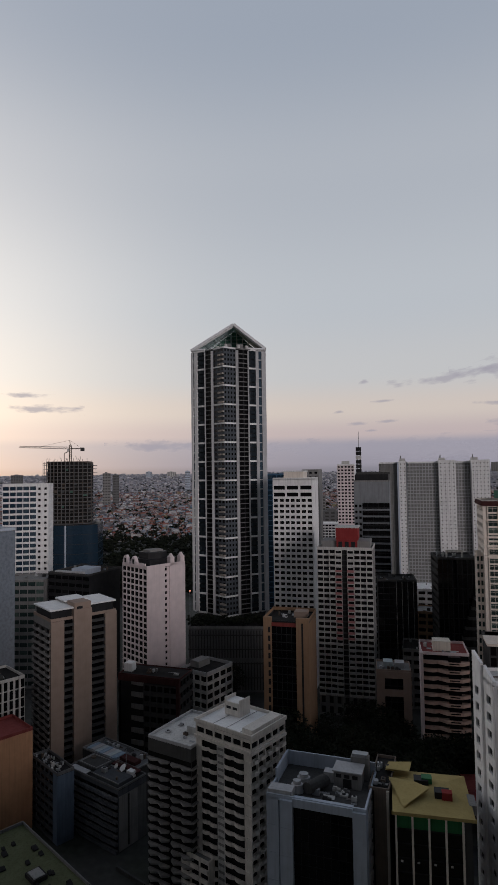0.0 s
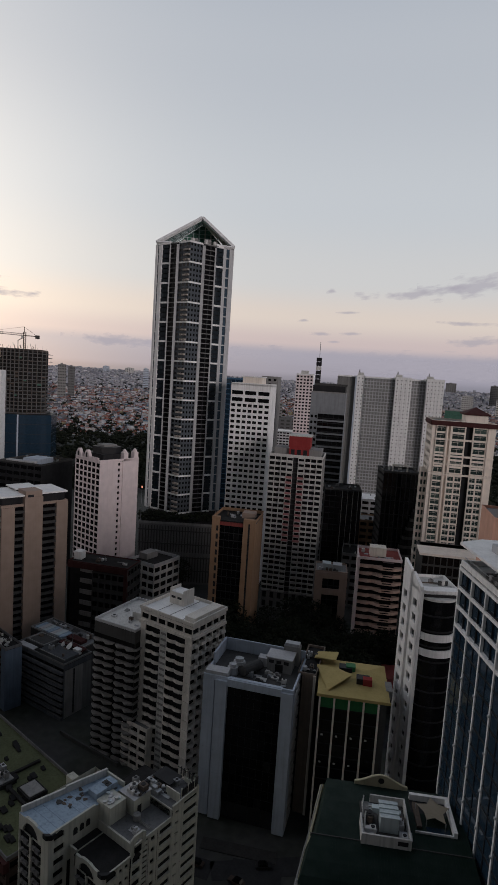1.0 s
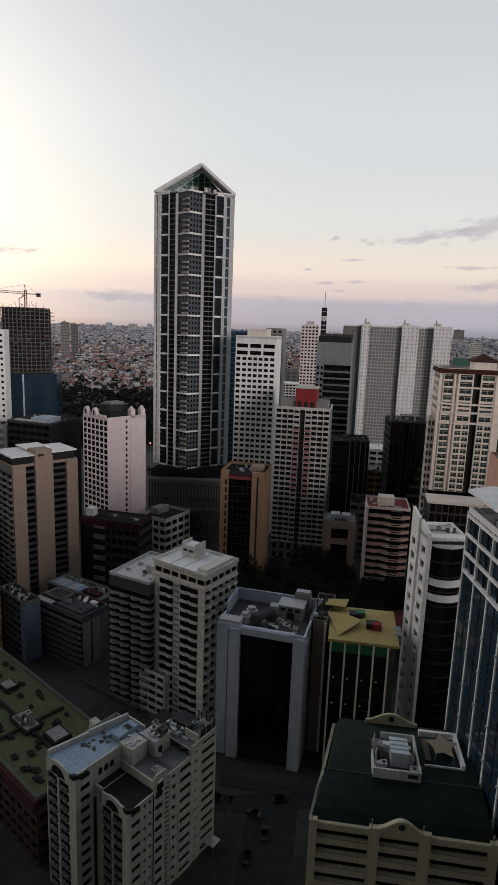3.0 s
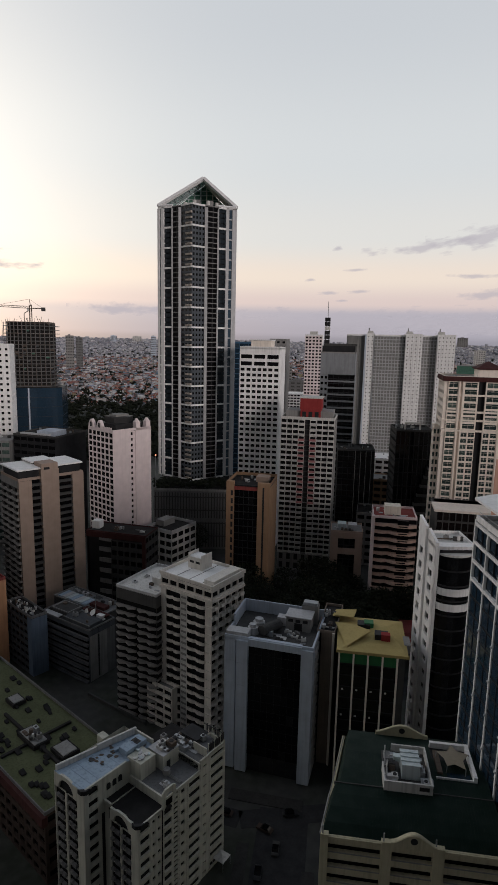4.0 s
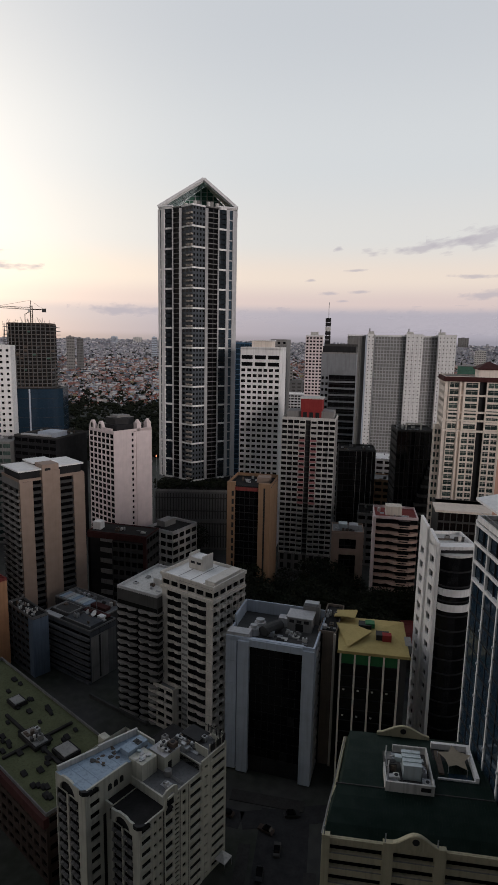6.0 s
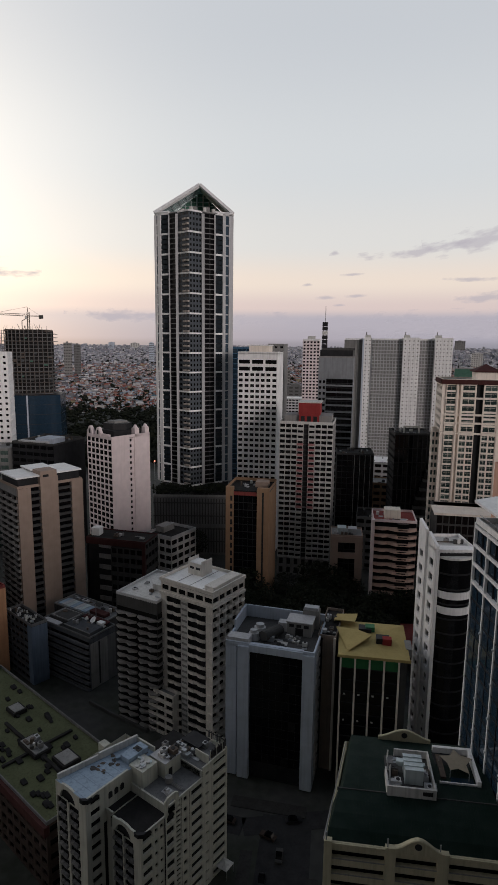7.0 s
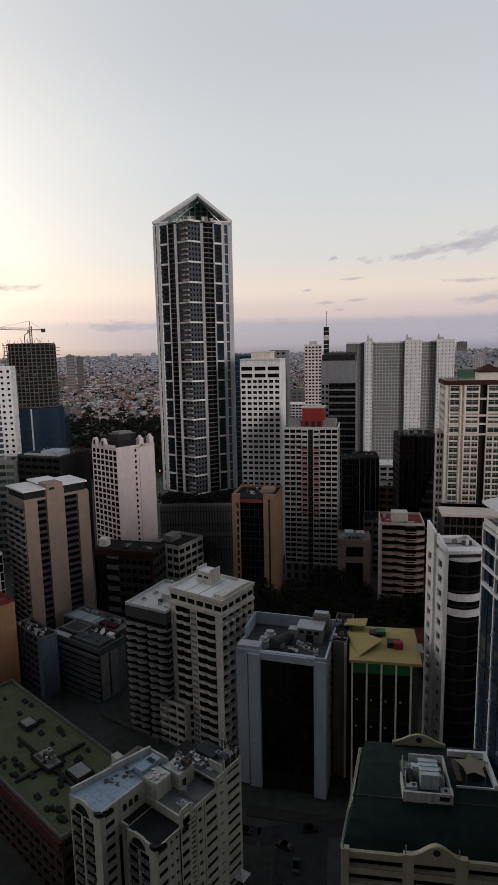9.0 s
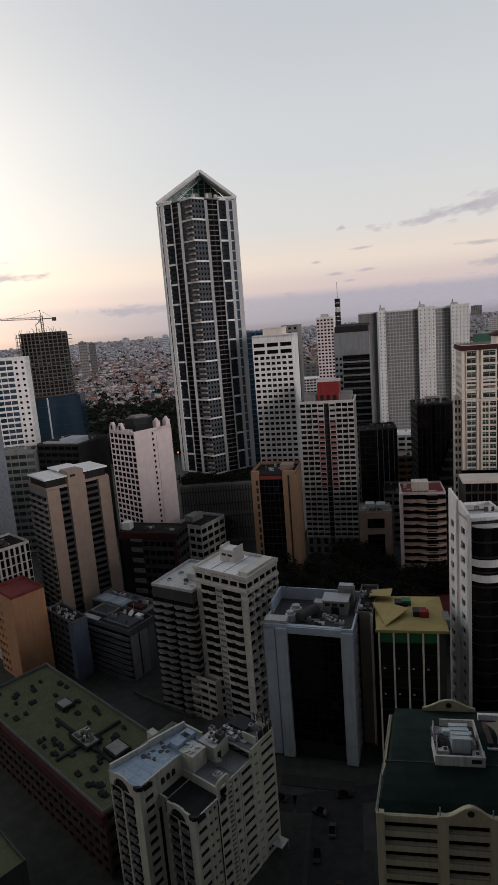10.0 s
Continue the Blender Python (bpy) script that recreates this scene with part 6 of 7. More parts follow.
def right_side():
    b = Building("glass_office_with_white_grid", "blue glass office with white frame grid and white canopy roof", 46.4, 64, -0.3, 30, 52, "office building")
    z, R = 90.0, b.root
    b.core(0, 89, DARKP)
    bays, fl = 8, 3.5
    b.grid("left", 0, z - 12.5, 16, 22, DARKP, (0.03, 0.97), (0.05, 0.95), 0.12, GLASS_B)
    for k in range(bays + 1):
        a = k * 52 / bays
        b.slab("mullion", "left", a - 0.24, a + 0.24, -0.4, 0.15, 0, z, WHITE)
    for i in range(4):
        zz = z - 0.8 - i * 3.9
        b.slab("floor_beam", "left", 0, 52, -0.6, 0.2, zz - 0.3, zz + 0.35, WHITE)
    b.grid("left", z - 12.5, z - 0.3, 16, 3, DARKP, (0.02, 0.98), (0.05, 0.95), 0.3, GLASS_B, 0, None, -0.2)
    for k in range(bays):
        for i in range(10):
            b.slab("bracket", "left", k * 6.5 + 6.3, k * 6.5 + 6.7, 0.15, 0.4, 6 + i * 7, 6.35 + i * 7, GREYL)
    b.grid("back", 0, z, 8, 24, WHITE, (0.1, 0.9), (0.2, 0.85), 0.3, GLASS_B)
    b.shell(0, z, GREYL, "front right")
    b.roof(z, CONC, 1.0, WHITE)
    b.box("penthouse", 5, 28, 3, 47, z, z + 4.8, DARKP)
    for k in range(7):
        b.box("penthouse_post", 4.8, 5.4, 3 + k * 7.2, 3.7 + k * 7.2, z, z + 4.8, GREYL)
    for i, (x, t) in enumerate(((-1.2, 4.8), (6, 7.2), (8, 9.0), (10, 10.8))):
        m = Mesh().prism([(x, 1), (29, 1), (29, 51 - i), (x + 5, 52.5 - 2 * i), (x - 0.4, 49.5 - 2 * i)], z + t, z + t + (0.5 if i == 0 else 0.9))
        part("canopy_slab", m, ROOFW if i == 0 else GREYL, R)
        part("canopy_step", Mesh().box(x + 3.5, 28, 3, 44 - i, z + t + 0.4, z + t + 2.0), GREYL, R)
    for k in range(9):
        b.box("railing_post", 0.3, 0.4, 1 + k * 6, 1.1 + k * 6, z + 1, z + 1.8, STEEL)
    b.box("railing", 0.3, 0.38, 0.5, 51, z + 1.7, z + 1.8, STEEL)
    b.clutter(81, z, 1, 4.4, 4, 50, 12)
    b.done()
    b = Building("white_finned_tower", "white tower with peaked fin wall and curved black glass bay", 51.44, 153.09, 0.4, 8.4, 17, "office building", -25.0)
    b.root.scale = (1.342, 0.816, 1.183)
    R = b.root
    b.core(0, 79.8, DARKP)
    # two side walls with slit windows and a slanted top
    for a0, a1, z0, z1, n, cols in ((0, 8.0, 85.2, 84.0, 0.5, 1), (8.0, 17, 83.6, 82.0, 0.0, 1)):
        b.grid("left", 0, 79, cols, 22, WHITE, (0.3, 0.72), (0.22, 0.74), 0.4, GLASS_K, a0, a1, n)
        p = [b.at("left", a, n, zz) for a, zz in ((a0, 79), (a1, 79), (a1, z1), (a0, z0))]
        m = Mesh()
        m.quad(*p)
        m.quad(*[(x + 0.6, y, zz) for x, y, zz in reversed(p)])
        m.quad(p[3], p[2], (p[2][0] + 0.6, p[2][1], p[2][2]), (p[3][0] + 0.6, p[3][1], p[3][2]))
        m.quad(p[1], (p[1][0] + 0.6, p[1][1], p[1][2]), (p[2][0] + 0.6, p[2][1], p[2][2]), p[2])
        part("fin_wall_top", m, WHITE, R)
    b.slab("fin_edge", "left", 8.0, 8.3, -0.3, 0.5, 0, 79, WHITE)
    b.slab("corner_pier", "front", 0, 0.7, -1, 0.4, 0, 81, WHITE)
    b.shell(0, 80.5, DARKP, "front right back")
    b.roof(80.5, OFFWHITE, 0.7, WHITE)
    arc = [(0.8 + 6.6 * k / 10, -0.2 - 2.6 * math.sin(math.pi * k / 10) ** 0.6) for k in range(11)]
    for i in range(22):
        z0 = i * 3.6
        part("glass_floor", Mesh().prism([(x, y + 0.1) for x, y in arc], z0 + 0.4, z0 + 3.6), GLASS_K, R)
        part("floor_band", Mesh().prism(arc, z0, z0 + 0.4), DARKP, R)
    for z0 in (66.2, 69.9):
        part("white_band", Mesh().prism([(0.8 + (x - 0.8) * 1.04, y * 1.12) for x, y in arc], z0, z0 + 1.7), WHITE, R)
    part("bay_roof", Mesh().prism(arc, 79.2, 79.7), OFFWHITE, R)
    part("roof_slab", Mesh().prism([(0.2, 0), (8.3, 0), (8.3, 5), (0.2, 5)], 80.6, 81.0), ROOFW, R)
    b.clutter(82, 80.5, 2, 8, 7, 15, 5)
    b.done()
    b = Building("salmon_building", "salmon and terracotta stepped block", 79.4, 176, -12, 26, 20, "building")
    b.root.scale = (1, 1, 1.065)
    b.core(0, 74, DARKP)
    b.plain("front", 0, 81, SALMON, 0, 8)
    b.grid("front", 0, 92, 4, 22, TERRA, (0.2, 0.8), (0.3, 0.75), 0.4, GLASS_K, 8, 26, 0.0)
    b.shell(0, 81, SALMON, "left right back")
    b.roof(81, CONC, 0.8, SALMON)
    b.box("terracotta_block", 8, 22, 2, 16, 81, 93, TERRA)
    b.done()

    b = Building("dark_back_block", "dark plain office block behind the cream tower", 133, 276, -12, 34, 24, "office building")
    b.root.scale = (1, 1, 1.145)
    b.core(0, 93, DARKP)
    b.grid("front", 0, 95, 8, 26, DARKP, (0.05, 0.95), (0.2, 0.85), 0.3, GLASS_K)
    b.shell(0, 95, DARKP, "left right back")
    b.roof(95, ROOFD, 1.0, CONC_D)
    b.done()


right_side()


def left_side():
    # unfinished round-fronted tower with open floors and scaffolds
    b = Building("unfinished_tower", "unfinished concrete tower with open floors, scaffolds and blue glass below", -188.99, 456.69, 8.0, 38, 34, "construction site")
    b.root.scale = (1.000, 1.000, 0.982)
    R = b.root

    def bow(r=1.0, out=0.0):
        return [(38 * k / 12, 8 * (1 - math.sin(math.pi * k / 12)) - out) for k in range(13)]

    for i in range(17):
        z0 = 86.8 + i * 2.95
        part("floor_slab", Mesh().prism(bow() + [(38, 34), (0, 34)], z0, z0 + 0.45), STAINED, R)
        for k in range(0, 13):
            x, y = bow()[k]
            part("column", box_mesh("column", (-0.22, 0.22, 0, 0.5, 0, 2.4), STAINED), None, R, "", Matrix.Translation((x if 0 < k < 12 else (0.5 if k == 0 else 37.5), y + 0.3, z0 + 0.52)))
        # near-black infill added in place of the shade within the open floor
        part("inner_wall", Mesh().prism([(x, y + 3.2) for x, y in bow()][1:-1] + [(35, 32), (3, 32)], z0 + 0.55, z0 + 2.9), ROOFD, R)
    for k, (x, y) in enumerate(bow()):
        part("scaffold_pole", Mesh().tube((x, y - 1.2, 86), (x, y - 1.2, 138 + (k % 3)), 0.12, 4), RUST, R)
    rnd = random.Random(64)
    for k in range(34):
        x, y = bow()[rnd.randrange(13)]
        z0 = 88.6 + 2.95 * rnd.randrange(16)
        w = rnd.uniform(1.5, 3.0)
        x = min(max(x, 0.4), 37.6 - w)
        part("debris_net", Mesh().box(x, x + w, 9.2 - 8 * math.sin(math.pi * (x + w / 2) / 38) - 0.6, 9.3 - 8 * math.sin(math.pi * (x + w / 2) / 38) - 0.6, z0, z0 + rnd.uniform(1.0, 2.4)), rnd.choice((CONC_D, RUST, NET, DGREY)), R)
    for k in range(10):
        x = rnd.uniform(1, 37)
        part("starter_bar", Mesh().tube((x, rnd.uniform(4, 30), 135), (x + rnd.uniform(-0.6, 0.6), 12, 139 + rnd.uniform(0, 3)), 0.14, 4), RUST, R)
    part("hoist_frame", Mesh().tube((15, 14, 137), (15, 14, 144), 0.3, 5).tube((15, 14, 144), (19, 14, 146.5), 0.3, 5).tube((19, 14, 146.5), (19, 14, 137), 0.3, 5), RUST, R)
    for i in range(-4, 9, 2):
        m = Mesh()
        for (xa, ya), (xb, yb) in zip(bow(), bow()[1:]):
            m.tube((xa, ya - 1.2, 104 + i * 4), (xb, yb - 1.2, 104 + i * 4), 0.12, 4)
        part("scaffold_rail", m, RUST, R)["kind"] = "stuff"
    for i in range(6):
        z0 = 40 + i * 7.7
        part("glass_band", Mesh().prism([(x * 1.12, y + 0.3) for x, y in bow()] + [(42.5, 34), (0, 34)], z0, z0 + 7.4), GLASS_B, R)
        part("spandrel", Mesh().prism([(x * 1.12, y) for x, y in bow()] + [(42.5, 34), (0, 34)], z0 + 7.4, z0 + 7.7), DARKP, R)
    for k in (6, 9):
        x, y = bow()[k]
        b.box("white_fin", x - 0.5, x + 0.5, y - 0.6, y + 1, 40, 86, GREYP)
    b.box("base", 0, 38, 6, 34, 0, 40, DARKP)
    b.box("formwork", 3, 35, 8, 30, 135.8, 137.4, RUST)
    b.done()
    c = new("tower_crane")
    c.matrix_world = pose(-170, 470, 129, 0, 0, -172)
    tagged(c, "yellowish tower crane with a long lattice jib", "crane")
    m = Mesh()
    for x in (-0.8, 0.8):
        for y in (-0.8, 0.8):
            m.tube((x, y, 0), (x, y, 19), 0.16, 4)
    for k in range(12):
        m.tube((-0.8, -0.8, k * 1.55), (0.8, -0.8, k * 1.55 + 1.5), 0.1, 4)
        m.tube((0.8, 0.8, k * 1.55), (-0.8, 0.8, k * 1.55 + 1.5), 0.1, 4)
    part("mast", m, RUST, c)
    m = Mesh().tube((0, -0.6, 16), (40, -0.6, 17.5), 0.18, 4).tube((0, 0.6, 16), (40, 0.6, 17.5), 0.18, 4).tube((0, 0, 17.6), (40, 0, 18.6), 0.16, 4)
    for k in range(20):
        m.tube((2 * k, -0.6, 16 + 0.075 * k), (2 * k + 1, 0, 17.6 + 0.05 * k), 0.1, 4).tube((2 * k + 1, 0, 17.6 + 0.05 * k), (2 * k + 2, 0.6, 16.1 + 0.075 * k), 0.1, 4)
    part("jib", m, RUST, c)
    part("counter_jib", Mesh().tube((0, 0, 16.2), (-10, 0, 16.2), 0.35, 4), RUST, c)
    part("counterweight", Mesh().box(-11, -8, -0.8, 0.8, 14.2, 17), CONC_D, c)
    part("peak", Mesh().tube((0, 0, 18), (0.6, 0, 23), 0.25, 4), RUST, c)
    part("cab", Mesh().box(0.9, 2.4, -0.8, 0.8, 14, 16), OFFWHITE, c)
    part("tie_rod", Mesh().tube((0.6, 0, 23), (24, 0, 18.2), 0.08, 4).tube((0.6, 0, 23), (-9, 0, 16.4), 0.08, 4), RUST, c)

    b = Building("white_and_blue_tower", "white tower with blue glass bands", -189.99, 395.07, 14.0, 30, 24, "office building")
    b.root.scale = (1.000, 1.000, 1.009)
    b.core(0, 115, DARKP)
    b.grid("front", 0, 116, 5, 30, WHITE, (0.05, 0.95), (0.25, 0.9), 0.3, GLASS_B, 0, 22)
    b.grid("front", 0, 116, 2, 30, WHITE, (0.3, 0.7), (0.3, 0.7), 0.3, GLASS_K, 22, 30)
    b.grid("right", 0, 116, 4, 30, WHITE, (0.3, 0.7), (0.3, 0.7), 0.3, GLASS_K)
    b.shell(0, 116, WHITE, "left back")
    b.roof(116, CONC, 1.4, WHITE)
    b.done()
    b = Building("pale_glass_slab", "pale grey-blue glass slab tower", -150, 258, -35, 30, 16, "office building")
    b.core(0, 100, DARKP)
    b.grid("front", 0, 101, 8, 28, GLASS_P, (0.02, 0.98), (0.02, 0.98), 0.04, GLASS_P)
    b.grid("right", 0, 101, 4, 28, GLASS_P, (0.02, 0.98), (0.02, 0.98), 0.04, GLASS_P)
    b.shell(0, 101, GREYP, "left back")
    b.roof(101, CONC, 1.0, GREYP)
    b.done()
    b = Building("green_white_office", "low office with pale bands and green glass", -175, 345, 2, 34, 22, "office building")
    b.core(0, 60, DARKP)
    b.grid("front", 0, 62, 7, 14, CONC, (0.04, 0.96), (0.35, 0.9), 0.4, GLASS_G)
    b.shell(0, 62, CONC, "left right back")
    b.roof(62, CONC, 1.0, CONC)
    b.clutter(91, 62, 2, 32, 2, 20, 10)
    b.done()
    b = Building("dark_slab_office", "dark office slab with a flat grey roof", -140, 350, -20, 30, 30, "office building")
    b.core(0, 64, DARKP)
    b.grid("front", 0, 66, 6, 16, DARKP, (0.06, 0.94), (0.3, 0.8), 0.3, GLASS_K)
    b.shell(0, 66, DARKP, "left right back")
    b.roof(66, ROOFD, 1.0, CONC_D)
    b.box("blue_shed", 14, 26, 4, 16, 66, 69, GREYP)
    b.box("roof_slab", 4, 24, 1, 4, 66, 67.6, GREYL)
    b.clutter(92, 66, 2, 28, 16, 28, 8)
    b.done()
    b = Building("white_striped_block", "small white and dark striped block", -128, 232, -42, 18, 18, "building")
    b.core(0, 44, DARKP)
    b.grid("front", 0, 45, 7, 12, WHITE, (0.3, 0.95), (0.1, 0.9), 0.4, GLASS_K)
    b.grid("right", 0, 45, 8, 12, OFFWHITE, (0.3, 0.95), (0.05, 0.95), 0.4, GLASS_K)
    b.shell(0, 45, CONC_D, "left back")
    b.roof(45, ROOFD, 1.0, OFFWHITE)
    b.clutter(93, 45, 2, 16, 2, 16, 8)
    b.done()


left_side()


def low_fill():
    """Low roofs that show in the gaps between the towers."""
    for name, label, x, y, ang, w, d, z, wall, roof in (
            ("white_roof_warehouse", "low white-roofed warehouse in a gap between towers", 84, 410, -12, 34, 26, 44, GREYL, ROOFW),
            ("ochre_roof_block", "low block with an ochre roof band", 76, 372, -12, 26, 18, 38, ORANGE, CONC),
            ("grey_roof_block", "low grey block with a flat roof", 62, 322, -12, 15, 20, 30, CONC, ROOFD),
            ("pale_market_hall", "wide pale hall with a light roof among houses", 52, 885, -6, 60, 40, 46, GREYL, ROOFW),
            ("mossy_corner_block", "low block with a greenish roof", -98, 112, -42, 30, 24, 14, CONC_D, ROOFM),
            ("dark_parking_block", "dark low parking block beside the trees", -30, 205, -20, 26, 14, 16, CONC_D, ROOFD),
            ("red_roof_shed", "long low shed with a dull red roof", 60, 186, -12, 10, 40, 12, CONC_D, DKRED)):
        b = Building(name, label, x, y, ang, w, d, "building")
        b.core(0, z - 0.5, DARKP)
        b.grid("front", 0, z, max(3, int(w / 5)), max(2, int(z / 4)), wall, (0.12, 0.88), (0.3, 0.8), 0.4, GLASS_K)
        b.shell(0, z, wall, "left right back")
        b.roof(z, roof, 0.8, wall)
        b.clutter(int(x + y), z, 1, w - 2, 1, d - 2, 7)
        b.done()
    lamp = new("roof_lamp")
    lamp.matrix_world = pose(-54.2, 344.2, 36.0)
    tagged(lamp, "small orange lamp on a tall thin mast", "lamp")
    part("post", Mesh().tube((0, 0, 0), (0, 0, 20.2), 0.12), STEEL, lamp)
    m = bpy.data.materials.new("orange_lamp_glow")
    n, l, p = nodes_of(m)
    p.inputs["Emission Color"].default_value = (1, 0.2, 0.04, 1)
    p.inputs["Emission Strength"].default_value = 1.0
    part("lamp_head", Mesh().tube((0, 0, 20.2), (0, 0, 21.0), 0.42, 10), m, lamp, "glowing orange lamp head")


low_fill()


# ---- trees ----
def tree_mesh(seed, r, h):
    rnd = random.Random(seed)
    leaf = Mesh()
    for _ in range(900):
        a, k, t = rnd.uniform(0, 2 * math.pi), rnd.random() ** 0.45, rnd.random()
        z = h * (0.35 + 0.62 * t)
        rr = r * k * (0.55 + 0.6 * math.sin(math.pi * min(1, 0.15 + t * 0.85)))
        c = Vector((rr * math.cos(a), rr * math.sin(a), z + rnd.uniform(-0.5, 0.5)))
        s = rnd.uniform(0.5, 1.15) * r * 0.105
        pts = [c + Vector((rnd.uniform(-1, 1), rnd.uniform(-1, 1), rnd.uniform(-0.7, 0.7))) * s for _ in range(4)]
        i = len(leaf.v)
        leaf.v += [tuple(p) for p in pts]
        leaf.f += [(i, i + 1, i + 2), (i, i + 2, i + 3), (i, i + 3, i + 1), (i + 1, i + 3, i + 2)]
    wood = Mesh().tube((0, 0, 0), (0.1, 0, h * 0.5), r * 0.09, 8, r * 0.05)
    for k in range(5):
        a = k * 1.26 + rnd.random()
        wood.tube((0, 0, h * (0.3 + 0.04 * k)), (r * 0.6 * math.cos(a), r * 0.6 * math.sin(a), h * (0.6 + 0.05 * k)), r * 0.04, 5, r * 0.015)
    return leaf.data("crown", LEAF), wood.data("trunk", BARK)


def make_tree(seed, r, h):
    crown, trunk = tree_mesh(seed, r, h)
    t = new("tree")
    tagged(t, "dark green broad-leaved street tree in dusk shade", "tree", "street trees")
    part("trunk", trunk, None, t)
    part("crown", crown, None, t)
    return t


TREES = [make_tree(k, 5.5 + 0.7 * k, 15 + 1.5 * k) for k in range(4)]


def plant_trees():
    rnd = random.Random(77)
    spots = []
    # grove beside the avenue, street rows, green gap before the tower
    for _ in range(75):
        spots.append((rnd.uniform(10, 57), rnd.uniform(218, 247)))
    for k in range(22):
        spots.append((rnd.uniform(14, 52), rnd.uniform(262, 302) if k % 2 else rnd.uniform(246, 268)))
    for k in range(24):
        spots.append((rnd.uniform(-20, 14), rnd.uniform(232, 262)))
    for k in range(12):
        spots.append((-46 + rnd.uniform(0, 18), 300 + rnd.uniform(0, 36)))
    for k in range(12):
        spots.append((rnd.uniform(52, 60), rnd.uniform(236, 246)))
    for k in range(9):
        spots.append((59.5 + 2.1 * k, rnd.uniform(243.5, 246.5)))
    first = list(TREES)
    for x, y in spots:
        m = pose(x, y, 0, 0, 0, rnd.uniform(0, 360))
        if first:
            first.pop().matrix_world = m
        else:
            t = copy_thing(TREES[rnd.randrange(4)], m)
            t.scale = [rnd.uniform(0.75, 1.15)] * 3


plant_trees()


def woods(name, label, seed, count, area, size, lift=0.0):
    """Tree crowns too many to count, joined."""
    rnd = random.Random(seed)
    b = Mesh()
    for _ in range(count):
        x, y = area(rnd)
        r = rnd.uniform(*size)
        z0 = rise(math.hypot(x, y)) + lift
        for _ in range(9):
            c = Vector((x + rnd.uniform(-r, r), y + rnd.uniform(-r, r), z0 + rnd.uniform(0.5, 1.6) * r))
            s = r * rnd.uniform(0.3, 0.62)
            i = len(b.v)
            for dx, dy, dz in ((1, 0, 0), (0, 1, 0), (-1, 0, 0), (0, -1, 0), (0, 0, 0.8), (0, 0, -0.8)):
                k = rnd.uniform(0.7, 1.2) * s
                b.v.append((c.x + dx * k, c.y + dy * k, c.z + dz * k))
            b.f += [(i, i + 1, i + 4), (i + 1, i + 2, i + 4), (i + 2, i + 3, i + 4), (i + 3, i, i + 4), (i + 1, i, i + 5), (i + 2, i + 1, i + 5), (i + 3, i + 2, i + 5), (i, i + 3, i + 5)]
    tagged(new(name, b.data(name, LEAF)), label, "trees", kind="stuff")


def polar(rnd, a0, a1, r0, r1, k=1.0):
    a, r = radians(rnd.uniform(a0, a1)), r0 + (r1 - r0) * rnd.random() ** k
    return r * math.sin(a), r * math.cos(a)


woods("wood_belt", "dense dark belt of trees beyond the office blocks", 5, 2600, lambda r: polar(r, -36, 36, 590, 1120), (4, 7.5))
woods("podium_hedge", "dark hedge and palms round the tower base", 8, 90, lambda r: (r.uniform(-56, -12), r.uniform(345, 362)), (1.2, 2.2), 36)
woods("scattered_trees", "dark trees scattered among far houses", 6, 5200, lambda r: polar(r, -40, 40, 1100, 4300), (3.6, 7.0), -1)


